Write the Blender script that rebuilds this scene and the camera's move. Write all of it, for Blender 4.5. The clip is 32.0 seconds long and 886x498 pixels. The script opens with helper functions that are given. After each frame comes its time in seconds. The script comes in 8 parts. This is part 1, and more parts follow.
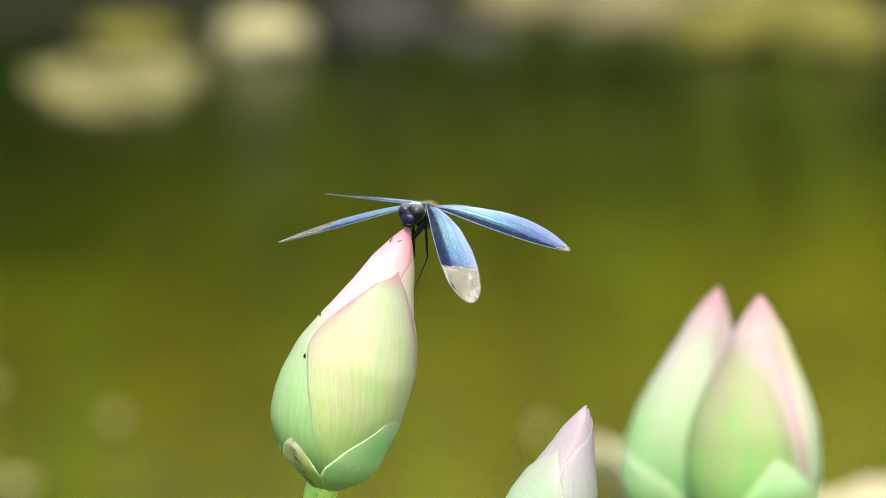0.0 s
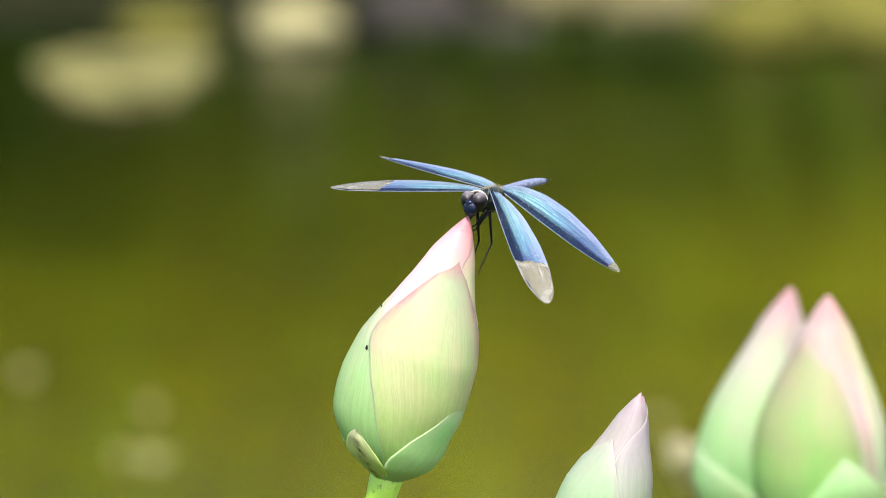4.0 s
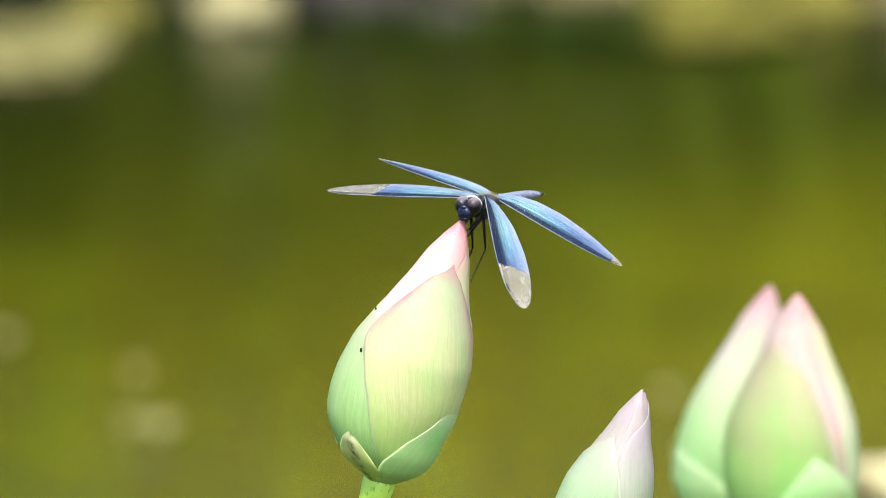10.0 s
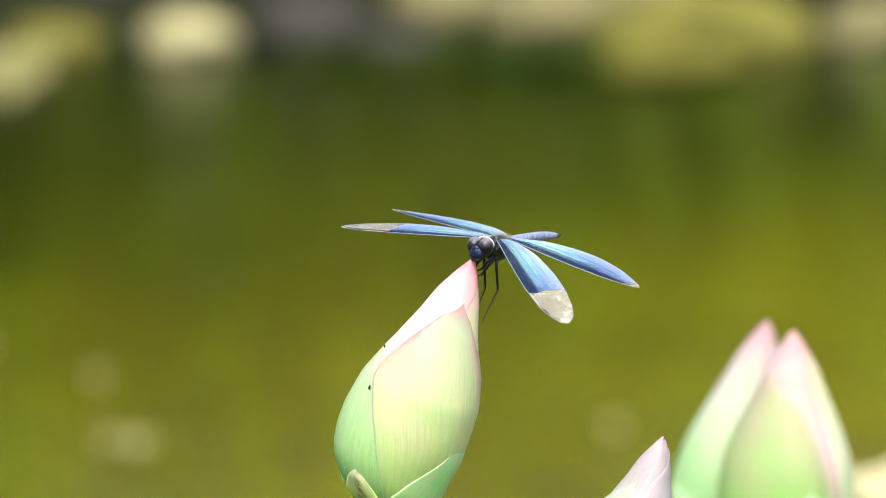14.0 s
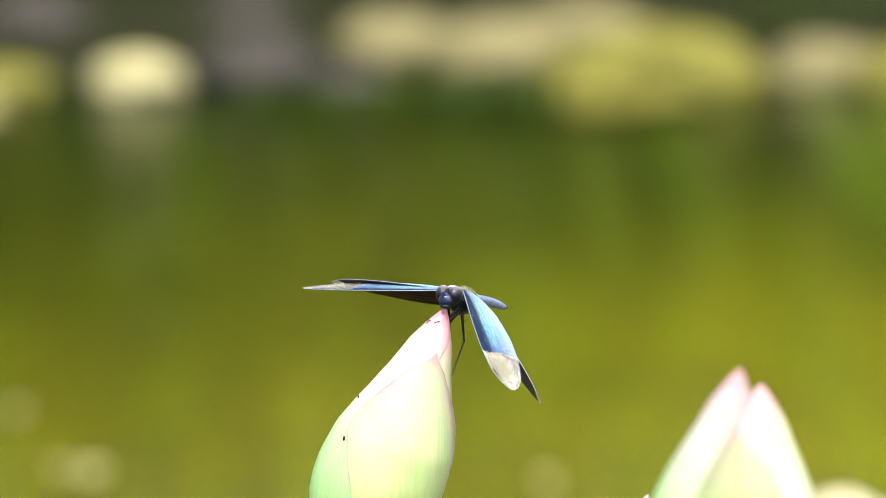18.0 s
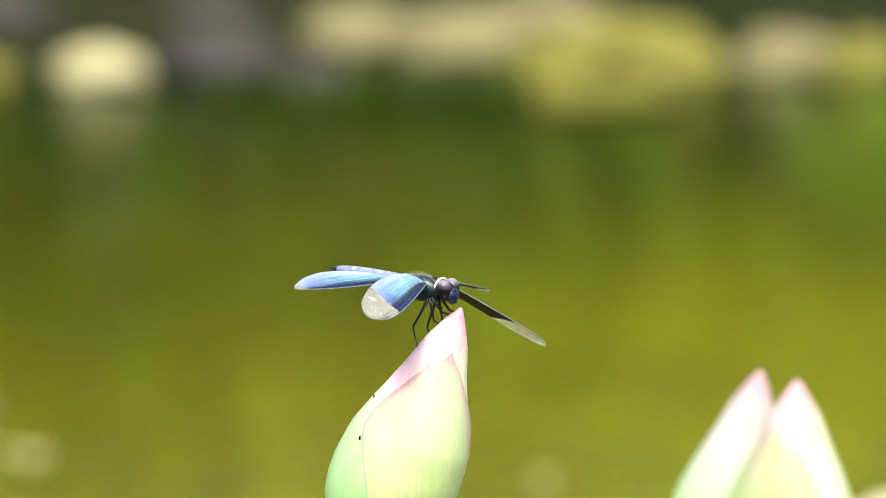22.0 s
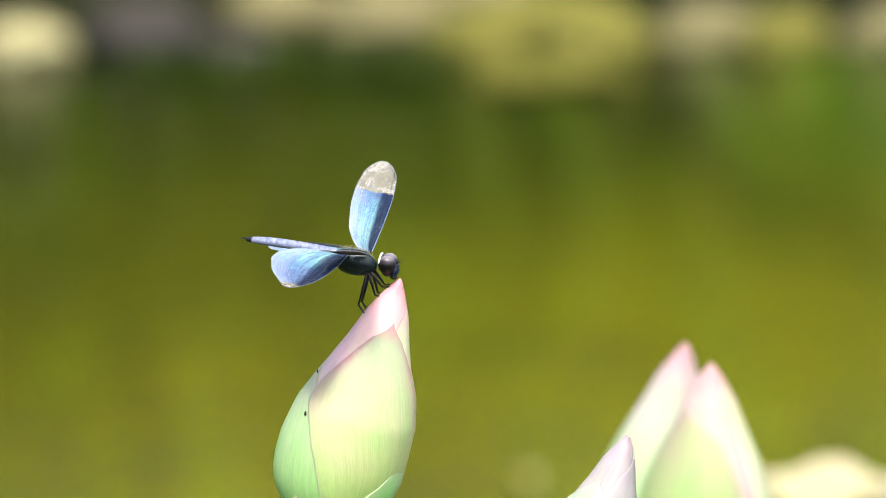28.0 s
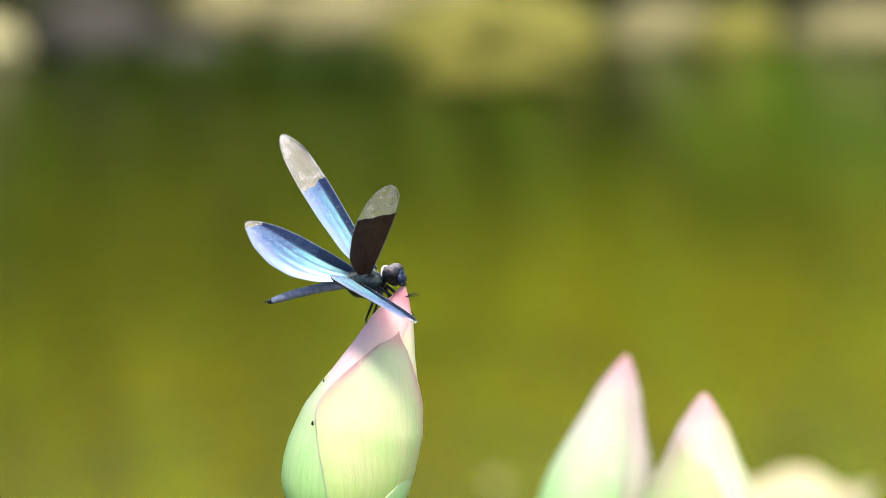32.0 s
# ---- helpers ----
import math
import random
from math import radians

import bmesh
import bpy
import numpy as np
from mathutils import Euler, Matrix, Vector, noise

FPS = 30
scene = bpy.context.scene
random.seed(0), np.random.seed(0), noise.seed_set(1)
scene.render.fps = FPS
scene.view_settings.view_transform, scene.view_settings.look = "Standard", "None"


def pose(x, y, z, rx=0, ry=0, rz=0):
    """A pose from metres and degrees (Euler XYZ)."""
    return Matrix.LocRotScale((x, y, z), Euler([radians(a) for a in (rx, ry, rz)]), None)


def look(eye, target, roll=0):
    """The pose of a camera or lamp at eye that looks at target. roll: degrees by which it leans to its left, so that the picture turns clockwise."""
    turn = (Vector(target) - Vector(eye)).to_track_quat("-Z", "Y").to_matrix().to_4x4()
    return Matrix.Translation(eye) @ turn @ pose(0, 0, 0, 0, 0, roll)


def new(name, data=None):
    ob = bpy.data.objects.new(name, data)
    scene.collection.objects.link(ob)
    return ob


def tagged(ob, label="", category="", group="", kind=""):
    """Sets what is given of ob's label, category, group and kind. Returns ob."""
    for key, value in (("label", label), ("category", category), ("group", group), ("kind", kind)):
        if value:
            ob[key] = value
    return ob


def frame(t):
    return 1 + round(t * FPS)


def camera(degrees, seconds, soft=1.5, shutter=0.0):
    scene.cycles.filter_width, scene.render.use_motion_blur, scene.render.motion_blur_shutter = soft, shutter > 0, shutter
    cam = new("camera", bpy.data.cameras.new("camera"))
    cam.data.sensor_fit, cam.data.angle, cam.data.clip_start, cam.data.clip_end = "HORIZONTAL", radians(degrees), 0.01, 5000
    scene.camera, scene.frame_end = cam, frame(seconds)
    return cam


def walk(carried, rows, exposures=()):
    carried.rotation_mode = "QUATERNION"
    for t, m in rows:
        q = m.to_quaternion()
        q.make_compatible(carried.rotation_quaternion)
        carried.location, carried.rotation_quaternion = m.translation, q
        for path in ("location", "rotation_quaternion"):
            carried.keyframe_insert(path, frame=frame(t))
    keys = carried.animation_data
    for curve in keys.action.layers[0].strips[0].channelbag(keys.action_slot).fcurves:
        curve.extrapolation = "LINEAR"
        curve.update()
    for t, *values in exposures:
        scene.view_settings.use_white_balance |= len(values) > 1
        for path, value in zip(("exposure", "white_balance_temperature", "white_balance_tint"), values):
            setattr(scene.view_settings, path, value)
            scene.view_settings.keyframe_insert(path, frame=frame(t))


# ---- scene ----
cam = camera(6.4, 32.0, soft=0.8, shutter=0.12)
cam.data.dof.use_dof = True
cam.data.dof.focus_distance = 2.0
cam.data.dof.aperture_fstop = 18.0
walk(cam, [
    (0, pose(0.0000, -1.9563, 1.3658, 78.00, -0.00, -0.00)), (0.5, pose(-0.0015, -1.9563, 1.3661, 77.99, -0.00, -0.03)),
    (1, pose(-0.0031, -1.9563, 1.3664, 77.99, -0.00, -0.09)), (1.5, pose(-0.0046, -1.9563, 1.3667, 77.96, -0.00, -0.09)),
    (2, pose(-0.0061, -1.9563, 1.3670, 77.95, -0.00, -0.11)), (2.5, pose(-0.0077, -1.9563, 1.3673, 77.94, -0.00, -0.17)),
    (3, pose(-0.0092, -1.9563, 1.3676, 77.90, -0.00, -0.25)), (3.5, pose(-0.0107, -1.9563, 1.3679, 77.91, -0.00, -0.26)),
    (3.7, pose(-0.0113, -1.9563, 1.3680, 77.91, -0.00, -0.15)), (4, pose(-0.0123, -1.9563, 1.3682, 77.91, -0.00, 0.14)),
    (4.5, pose(-0.0138, -1.9563, 1.3685, 77.89, -0.00, 0.12)), (6.5, pose(-0.0199, -1.9563, 1.3697, 77.83, -0.00, -0.02)),
    (7, pose(-0.0214, -1.9563, 1.3700, 77.82, -0.00, -0.08)), (7.5, pose(-0.0230, -1.9563, 1.3703, 77.81, -0.00, -0.18)),
    (8, pose(-0.0245, -1.9563, 1.3706, 77.77, -0.00, -0.27)), (8.5, pose(-0.0260, -1.9563, 1.3709, 77.76, -0.00, -0.30)),
    (9, pose(-0.0276, -1.9563, 1.3712, 77.75, -0.00, -0.36)), (9.5, pose(-0.0291, -1.9563, 1.3715, 77.74, -0.00, -0.42)),
    (10, pose(-0.0306, -1.9563, 1.3718, 77.75, -0.00, -0.43)), (10.5, pose(-0.0322, -1.9563, 1.3721, 77.75, -0.00, -0.45)),
    (11, pose(-0.0337, -1.9563, 1.3724, 77.87, -0.00, -0.50)), (11.5, pose(-0.0352, -1.9563, 1.3727, 77.87, -0.00, -0.59)),
    (12, pose(-0.0368, -1.9563, 1.3729, 77.90, -0.00, -0.64)), (12.5, pose(-0.0383, -1.9563, 1.3732, 77.91, -0.00, -0.71)),
    (13, pose(-0.0398, -1.9563, 1.3735, 77.93, -0.00, -0.75)), (13.5, pose(-0.0413, -1.9563, 1.3738, 77.95, -0.00, -0.81)),
    (14, pose(-0.0429, -1.9563, 1.3741, 77.95, -0.00, -0.88)), (14.5, pose(-0.0444, -1.9563, 1.3744, 77.95, -0.00, -0.96)),
    (16.5, pose(-0.0505, -1.9563, 1.3756, 78.18, -0.00, -1.16)), (17, pose(-0.0521, -1.9563, 1.3759, 78.24, -0.00, -1.21)),
    (17.5, pose(-0.0536, -1.9563, 1.3762, 78.26, -0.00, -1.27)), (18, pose(-0.0551, -1.9563, 1.3765, 78.23, -0.00, -1.35)),
    (18.5, pose(-0.0567, -1.9563, 1.3768, 78.20, -0.00, -1.43)), (19, pose(-0.0582, -1.9563, 1.3771, 78.20, -0.00, -1.42)),
    (20, pose(-0.0612, -1.9563, 1.3777, 78.18, -0.00, -1.49)), (20.5, pose(-0.0628, -1.9563, 1.3780, 78.17, -0.00, -1.51)),
    (21, pose(-0.0643, -1.9563, 1.3783, 78.17, -0.00, -1.59)), (21.5, pose(-0.0658, -1.9563, 1.3786, 78.15, -0.00, -1.68)),
    (22, pose(-0.0674, -1.9563, 1.3789, 78.15, -0.00, -1.72)), (22.5, pose(-0.0689, -1.9563, 1.3792, 78.15, -0.00, -1.74)),
    (23, pose(-0.0704, -1.9563, 1.3795, 78.09, -0.00, -1.82)), (23.5, pose(-0.0720, -1.9563, 1.3798, 77.97, -0.00, -1.91)),
    (24, pose(-0.0735, -1.9563, 1.3801, 77.95, -0.00, -2.01)), (24.5, pose(-0.0750, -1.9563, 1.3804, 77.95, -0.00, -2.10)),
    (25, pose(-0.0766, -1.9563, 1.3807, 77.94, -0.00, -2.17)), (25.5, pose(-0.0781, -1.9563, 1.3810, 77.93, -0.00, -2.22)),
    (27.5, pose(-0.0842, -1.9563, 1.3822, 77.93, -0.00, -2.39)), (28, pose(-0.0858, -1.9563, 1.3824, 77.93, -0.00, -2.42)),
    (28.5, pose(-0.0873, -1.9563, 1.3827, 77.93, -0.00, -2.44)), (29, pose(-0.0888, -1.9563, 1.3830, 77.93, -0.00, -2.47)),
    (29.5, pose(-0.0903, -1.9563, 1.3833, 77.91, -0.00, -2.51)), (30, pose(-0.0919, -1.9563, 1.3836, 77.89, -0.00, -2.59)),
    (30.5, pose(-0.0934, -1.9563, 1.3839, 77.87, -0.00, -2.67)), (31, pose(-0.0949, -1.9563, 1.3842, 77.86, -0.00, -2.74)),
    (31.5, pose(-0.0965, -1.9563, 1.3845, 77.88, -0.00, -2.81)), (32, pose(-0.0980, -1.9563, 1.3848, 77.90, -0.00, -2.87)),
], exposures=[(0.0, 1.67), (9.0, 1.81), (14.5, 1.89), (16.5, 2.19), (25.0, 2.07), (28.0, 1.94), (32.0, 1.94)])
# ---- light ----
SUN_ELEV, SUN_TURN = 59.0, -20.0
world = bpy.data.worlds.new("sky")
scene.world = world
world.use_nodes = True
wn = world.node_tree
sky = wn.nodes.new("ShaderNodeTexSky")
sky.sky_type = "NISHITA"
sky.sun_disc = False
sky.dust_density = 3.5
sky.air_density = 0.8
sky.sun_elevation = radians(SUN_ELEV)
sky.sun_rotation = radians(SUN_TURN + 180)
wn.nodes["Background"].inputs["Strength"].default_value = 0.15
wn.links.new(sky.outputs["Color"], wn.nodes["Background"].inputs["Color"])
sun = new("sun", bpy.data.lights.new("sun", "SUN"))
sun.data.energy = 2.0
sun.data.angle = radians(9.0)
sun.data.color = (1.0, 0.985, 0.90)
se, sa = radians(SUN_ELEV), radians(SUN_TURN)
sun_way = Vector((math.sin(sa) * math.cos(se), -math.cos(sa) * math.cos(se), math.sin(se)))
sun.matrix_world = look(sun_way * 10, (0, 0, 0))


# ---- materials ----
class Mat:
    """A node material with a few short helpers."""

    def __init__(self, name, rough=0.5, metal=0.0, ior=1.45):
        self.m = bpy.data.materials.new(name)
        self.m.use_nodes = True
        self.t = self.m.node_tree
        self.p = self.t.nodes["Principled BSDF"]
        self.out = self.t.nodes["Material Output"]
        self.set("Roughness", rough)
        self.set("Metallic", metal)
        self.set("IOR", ior)

    def set(self, name, value):
        sock = self.p.inputs[name]
        if isinstance(value, bpy.types.NodeSocket):
            self.t.links.new(value, sock)
        else:
            sock.default_value = (*value, 1) if sock.type == "RGBA" else value

    def node(self, kind, **inputs):
        n = self.t.nodes.new(kind)
        for k, v in inputs.items():
            sock = n.inputs[k.replace("_", " ")]
            if isinstance(v, bpy.types.NodeSocket):
                self.t.links.new(v, sock)
            else:
                sock.default_value = v
        return n

    def coords(self, which="Object", scale=(1, 1, 1)):
        c = self.t.nodes.new("ShaderNodeTexCoord")
        m = self.node("ShaderNodeMapping", Vector=c.outputs[which], Scale=scale)
        return m.outputs["Vector"]

    def noise(self, vec, scale=5.0, detail=3.0, rough=0.55):
        return self.node("ShaderNodeTexNoise", Vector=vec, Scale=scale, Detail=detail, Roughness=rough).outputs["Fac"]

    def ramp(self, fac, stops, smooth=False):
        n = self.node("ShaderNodeValToRGB", Fac=fac)
        r = n.color_ramp
        r.interpolation = "EASE" if smooth else "LINEAR"
        while len(r.elements) < len(stops):
            r.elements.new(0.5)
        for e, (p, c) in zip(r.elements, stops):
            e.position = p
            e.color = (c, c, c, 1) if isinstance(c, (int, float)) else (*c, 1)
        return n.outputs["Color"]

    def mix(self, fac, a, b, how="MIX"):
        n = self.t.nodes.new("ShaderNodeMix")
        n.data_type, n.blend_type = "RGBA", how
        for i, v in ((0, fac), (6, a), (7, b)):
            if isinstance(v, bpy.types.NodeSocket):
                self.t.links.new(v, n.inputs[i])
            else:
                n.inputs[i].default_value = (*v, 1) if isinstance(v, tuple) else v
        return n.outputs[2]

    def math(self, op, a, b=0.0, c=0.0):
        n = self.t.nodes.new("ShaderNodeMath")
        n.operation = op
        for i, v in enumerate((a, b, c)):
            if isinstance(v, bpy.types.NodeSocket):
                self.t.links.new(v, n.inputs[i])
            else:
                n.inputs[i].default_value = v
        return n.outputs[0]

    def bump(self, height, strength=0.3, distance=0.001):
        self.set("Normal", self.node("ShaderNodeBump", Height=height, Strength=strength, Distance=distance).outputs["Normal"])

    def thin(self, colour, amount):
        """Lets part of the light through, as petals and leaves do."""
        tr = self.node("ShaderNodeBsdfTranslucent")
        self.t.links.new(colour, tr.inputs["Color"]) if isinstance(colour, bpy.types.NodeSocket) else None
        mx = self.node("ShaderNodeMixShader", Fac=amount)
        self.t.links.new(self.p.outputs[0], mx.inputs[1])
        self.t.links.new(tr.outputs[0], mx.inputs[2])
        self.t.links.new(mx.outputs[0], self.out.inputs["Surface"])


def petal_material(name, stops, edge, edge_amount=0.6, vein=0.25, clear=0.5):
    """Petal skin: colour along the petal, fine lengthwise veins, a tinted rim."""
    k = Mat(name, rough=0.42)
    uv = k.t.nodes.new("ShaderNodeTexCoord").outputs["UV"]
    sep = k.node("ShaderNodeSeparateXYZ", Vector=uv)
    x, y = sep.outputs["X"], sep.outputs["Y"]
    wob = k.noise(k.coords("Object", (60, 60, 25)), 1.0, 2.0)
    along = k.math("ADD", y, k.math("MULTIPLY", k.math("SUBTRACT", wob, 0.5), 0.22))
    base = k.ramp(along, stops)
    patch = k.noise(k.coords("Object", (75, 75, 45)), 1.0, 2.0)
    base = k.mix(1.0, base, k.ramp(patch, [(0.30, (0.88, 1.06, 0.92)), (0.5, (1.0, 1.0, 1.0)), (0.70, (1.05, 0.96, 1.10))]), "MULTIPLY")
    lines = k.noise(k.node("ShaderNodeMapping", Vector=uv, Scale=(95.0, 1.1, 1.0)).outputs["Vector"], 1.0, 2.0, 0.6)
    dark = k.ramp(lines, [(0.40, 1.0), (0.52, 1.0 - vein), (0.58, 1.0)])
    base = k.mix(k.ramp(y, [(0.0, 0.8), (0.75, 0.7), (1.0, 0.25)]), base, k.mix(1.0, base, dark, "MULTIPLY"))
    fine = k.noise(k.coords("Object", (900, 900, 300)), 1.0, 3.0)
    base = k.mix(0.10, base, k.ramp(fine, [(0.3, 0.35), (0.7, 1.0)]), "MULTIPLY")
    side = k.math("ABSOLUTE", k.math("SUBTRACT", k.math("MULTIPLY", x, 2.0), 1.0))
    rim = k.math("MAXIMUM", k.ramp(side, [(0.66, 0.0), (0.97, 1.0)], True), k.ramp(y, [(0.90, 0.0), (0.99, 1.0)], True))
    stain = k.noise(k.coords("Object", (420, 420, 260)), 1.0, 4.0, 0.65)
    rim = k.math("MULTIPLY", k.math("MULTIPLY", rim, edge_amount), k.ramp(y, [(0.50, 0.0), (0.82, 1.0)]))
    rim = k.math("MULTIPLY", rim, k.ramp(stain, [(0.36, 0.55), (0.62, 1.0)]))
    col = k.mix(rim, base, k.mix(k.ramp(y, [(0.34, 0.0), (0.58, 1.0)]), (0.78, 0.80, 0.58), edge))
    col = k.mix(k.math("MULTIPLY", k.ramp(side, [(0.95, 0.0), (0.985, 0.5)]), k.ramp(y, [(0.90, 1.0), (0.97, 0.0)])), col, (0.84, 0.80, 0.66))
    k.set("Base Color", col)
    k.set("Subsurface Weight", 0.12)
    k.set("Subsurface Radius", (0.6, 0.8, 0.3))
    k.set("Subsurface Scale", 0.003)
    k.set("Specular IOR Level", 0.35)
    k.bump(lines, 0.05, 0.0003)
    k.thin(col, clear)
    return k.m


PETAL_TOP = petal_material("petal_top", [(0.25, (0.58, 0.62, 0.34)), (0.60, (0.76, 0.65, 0.54)), (0.82, (0.80, 0.61, 0.56)), (0.95, (0.77, 0.46, 0.45)), (1.0, (0.66, 0.24, 0.27))], (0.82, 0.64, 0.62), 0.3, 0.1)
PETAL_FRONT = petal_material("petal_front", [(0.02, (0.46, 0.76, 0.20)), (0.30, (0.57, 0.73, 0.27)), (0.60, (0.66, 0.68, 0.38)), (0.88, (0.58, 0.60, 0.40)), (1.0, (0.52, 0.48, 0.38))], (0.52, 0.25, 0.28), 0.9, 0.15, 0.56)
PETAL_SIDE = petal_material("petal_side", [(0.02, (0.42, 0.76, 0.22)), (0.45, (0.48, 0.71, 0.30)), (0.95, (0.64, 0.68, 0.46))], (0.60, 0.58, 0.40), 0.4, 0.16, 0.58)
PETAL_LOW = petal_material("petal_low", [(0.02, (0.60, 0.88, 0.34)), (0.6, (0.64, 0.88, 0.44)), (0.95, (0.68, 0.82, 0.52))], (0.66, 0.66, 0.52), 0.35, 0.14, 0.62)
PETAL_GREY = petal_material("petal_grey_pink", [(0.05, (0.34, 0.50, 0.24)), (0.45, (0.50, 0.50, 0.38)), (0.85, (0.50, 0.45, 0.43)), (0.96, (0.46, 0.37, 0.39)), (1.0, (0.42, 0.22, 0.28))], (0.60, 0.53, 0.51), 0.6, 0.18)
PETAL_BACK = petal_material("petal_back", [(0.02, (0.34, 0.68, 0.20)), (0.45, (0.43, 0.60, 0.21)), (0.84, (0.49, 0.50, 0.27)), (0.97, (0.47, 0.38, 0.28))], (0.50, 0.40, 0.32), 0.5, 0.1, 0.55)
PETAL_BLUSH = petal_material("petal_blush", [(0.25, (0.46, 0.52, 0.28)), (0.62, (0.60, 0.53, 0.43)), (0.88, (0.60, 0.49, 0.45)), (1.0, (0.54, 0.32, 0.33))], (0.62, 0.45, 0.44), 0.4, 0.1, 0.45)
PETAL_MINT = petal_material("petal_mint", [(0.0, (0.34, 0.60, 0.24)), (0.6, (0.42, 0.60, 0.33)), (1.0, (0.50, 0.50, 0.43))], (0.60, 0.48, 0.48), 0.5, 0.14)
PETAL_PALE = petal_material("petal_pale", [(0.25, (0.66, 0.78, 0.36)), (0.80, (0.80, 0.76, 0.54)), (0.95, (0.80, 0.56, 0.52)), (1.0, (0.72, 0.32, 0.34))], (0.84, 0.62, 0.58), 0.3, 0.08, 0.5)
PETAL_MAUVE = petal_material("petal_mauve", [(0.05, (0.34, 0.54, 0.26)), (0.50, (0.48, 0.56, 0.40)), (0.80, (0.48, 0.46, 0.43)), (1.0, (0.42, 0.34, 0.38))], (0.54, 0.46, 0.47), 0.5, 0.18)
PETAL_ROSE = petal_material("petal_rose", [(0.25, (0.48, 0.48, 0.30)), (0.50, (0.56, 0.44, 0.36)), (0.88, (0.51, 0.41, 0.36)), (1.0, (0.48, 0.27, 0.26))], (0.50, 0.37, 0.35), 0.5, 0.1, 0.4)
PETAL_CLOAK = petal_material("petal_cloak", [(0.10, (0.38, 0.68, 0.28)), (0.45, (0.54, 0.66, 0.38)), (0.80, (0.66, 0.62, 0.38)), (1.0, (0.58, 0.30, 0.30))], (0.62, 0.38, 0.36), 0.7, 0.08, 0.45)
PETAL_PALE_BACK = petal_material("petal_pale_green", [(0.10, (0.36, 0.72, 0.26)), (0.45, (0.50, 0.68, 0.34)), (0.72, (0.58, 0.60, 0.44)), (0.90, (0.60, 0.46, 0.43)), (1.0, (0.54, 0.28, 0.30))], (0.62, 0.50, 0.46), 0.3, 0.08, 0.55)
PETAL_LIME = petal_material("petal_lime", [(0.02, (0.44, 0.78, 0.20)), (0.35, (0.53, 0.74, 0.25)), (0.70, (0.63, 0.70, 0.32)), (1.0, (0.66, 0.62, 0.42))], (0.66, 0.58, 0.36), 0.4, 0.12, 0.6)
PETAL_CREAM = petal_material("petal_cream", [(0.0, (0.42, 0.39, 0.17)), (0.6, (0.45, 0.41, 0.20)), (1.0, (0.47, 0.42, 0.23))], (0.58, 0.50, 0.40), 0.3, 0.1, 0.45)


def sepal_material():
    k = Mat("sepal_skin", rough=0.5)
    uv = k.t.nodes.new("ShaderNodeTexCoord").outputs["UV"]
    sep = k.node("ShaderNodeSeparateXYZ", Vector=uv)
    side = k.math("ABSOLUTE", k.math("SUBTRACT", k.math("MULTIPLY", sep.outputs["X"], 2.0), 1.0))
    blot = k.noise(k.coords("Object", (350, 350, 200)), 1.0, 4.0, 0.65)
    base = k.ramp(sep.outputs["Y"], [(0.0, (0.46, 0.66, 0.10)), (0.6, (0.60, 0.70, 0.26)), (0.9, (0.62, 0.62, 0.38)), (1.0, (0.30, 0.22, 0.16))])
    mid = k.math("MULTIPLY", k.ramp(side, [(0.05, 1.0), (0.4, 0.0)]), k.ramp(blot, [(0.42, 0.1), (0.60, 1.0)]))
    col = k.mix(mid, base, (0.10, 0.06, 0.02))
    k.set("Base Color", col)
    k.bump(blot, 0.15, 0.0004)
    k.thin(col, 0.45)
    return k.m


def stem_material():
    k = Mat("stem_skin", rough=0.45)
    n = k.noise(k.coords("Object", (60, 60, 14)), 1.0, 3.0)
    f = k.noise(k.coords("Object", (700, 700, 500)), 1.0, 2.0)
    k.set("Base Color", k.mix(k.ramp(f, [(0.60, 0.0), (0.68, 0.7)]), k.ramp(n, [(0.3, (0.30, 0.52, 0.05)), (0.7, (0.46, 0.68, 0.10))]), (0.10, 0.16, 0.03)))
    k.bump(f, 0.3, 0.0005)
    return k.m


SEPAL, STEM = sepal_material(), stem_material()


def plain(name, low, high, scale, rough=0.5, metal=0.0, bump=0.2, dist=0.0003, ior=1.45):
    """Two tones mixed by noise at two scales, with fine relief."""
    k = Mat(name, rough, metal, ior)
    a = k.noise(k.coords("Object", (scale, scale, scale)), 1.0, 4.0, 0.6)
    b = k.noise(k.coords("Object", (scale * 7, scale * 7, scale * 7)), 1.0, 2.0, 0.5)
    k.set("Base Color", k.ramp(k.math("ADD", k.math("MULTIPLY", a, 0.7), k.math("MULTIPLY", b, 0.3)), [(0.32, low), (0.68, high)]))
    k.bump(b, bump, dist)
    if scale < 50:
        k.set("Specular IOR Level", 0.12)
    return k


THORAX = plain("thorax_shell", (0.004, 0.006, 0.008), (0.012, 0.026, 0.028), 500, 0.32, 0.5).m
ABDOMEN = plain("abdomen_bloom", (0.045, 0.055, 0.100), (0.18, 0.20, 0.28), 900, 0.6, 0.0).m
DARK = plain("dark_chitin", (0.003, 0.003, 0.004), (0.010, 0.009, 0.012), 900, 0.30, 0.0).m
DARK.node_tree.nodes["Principled BSDF"].inputs["Specular IOR Level"].default_value = 0.14


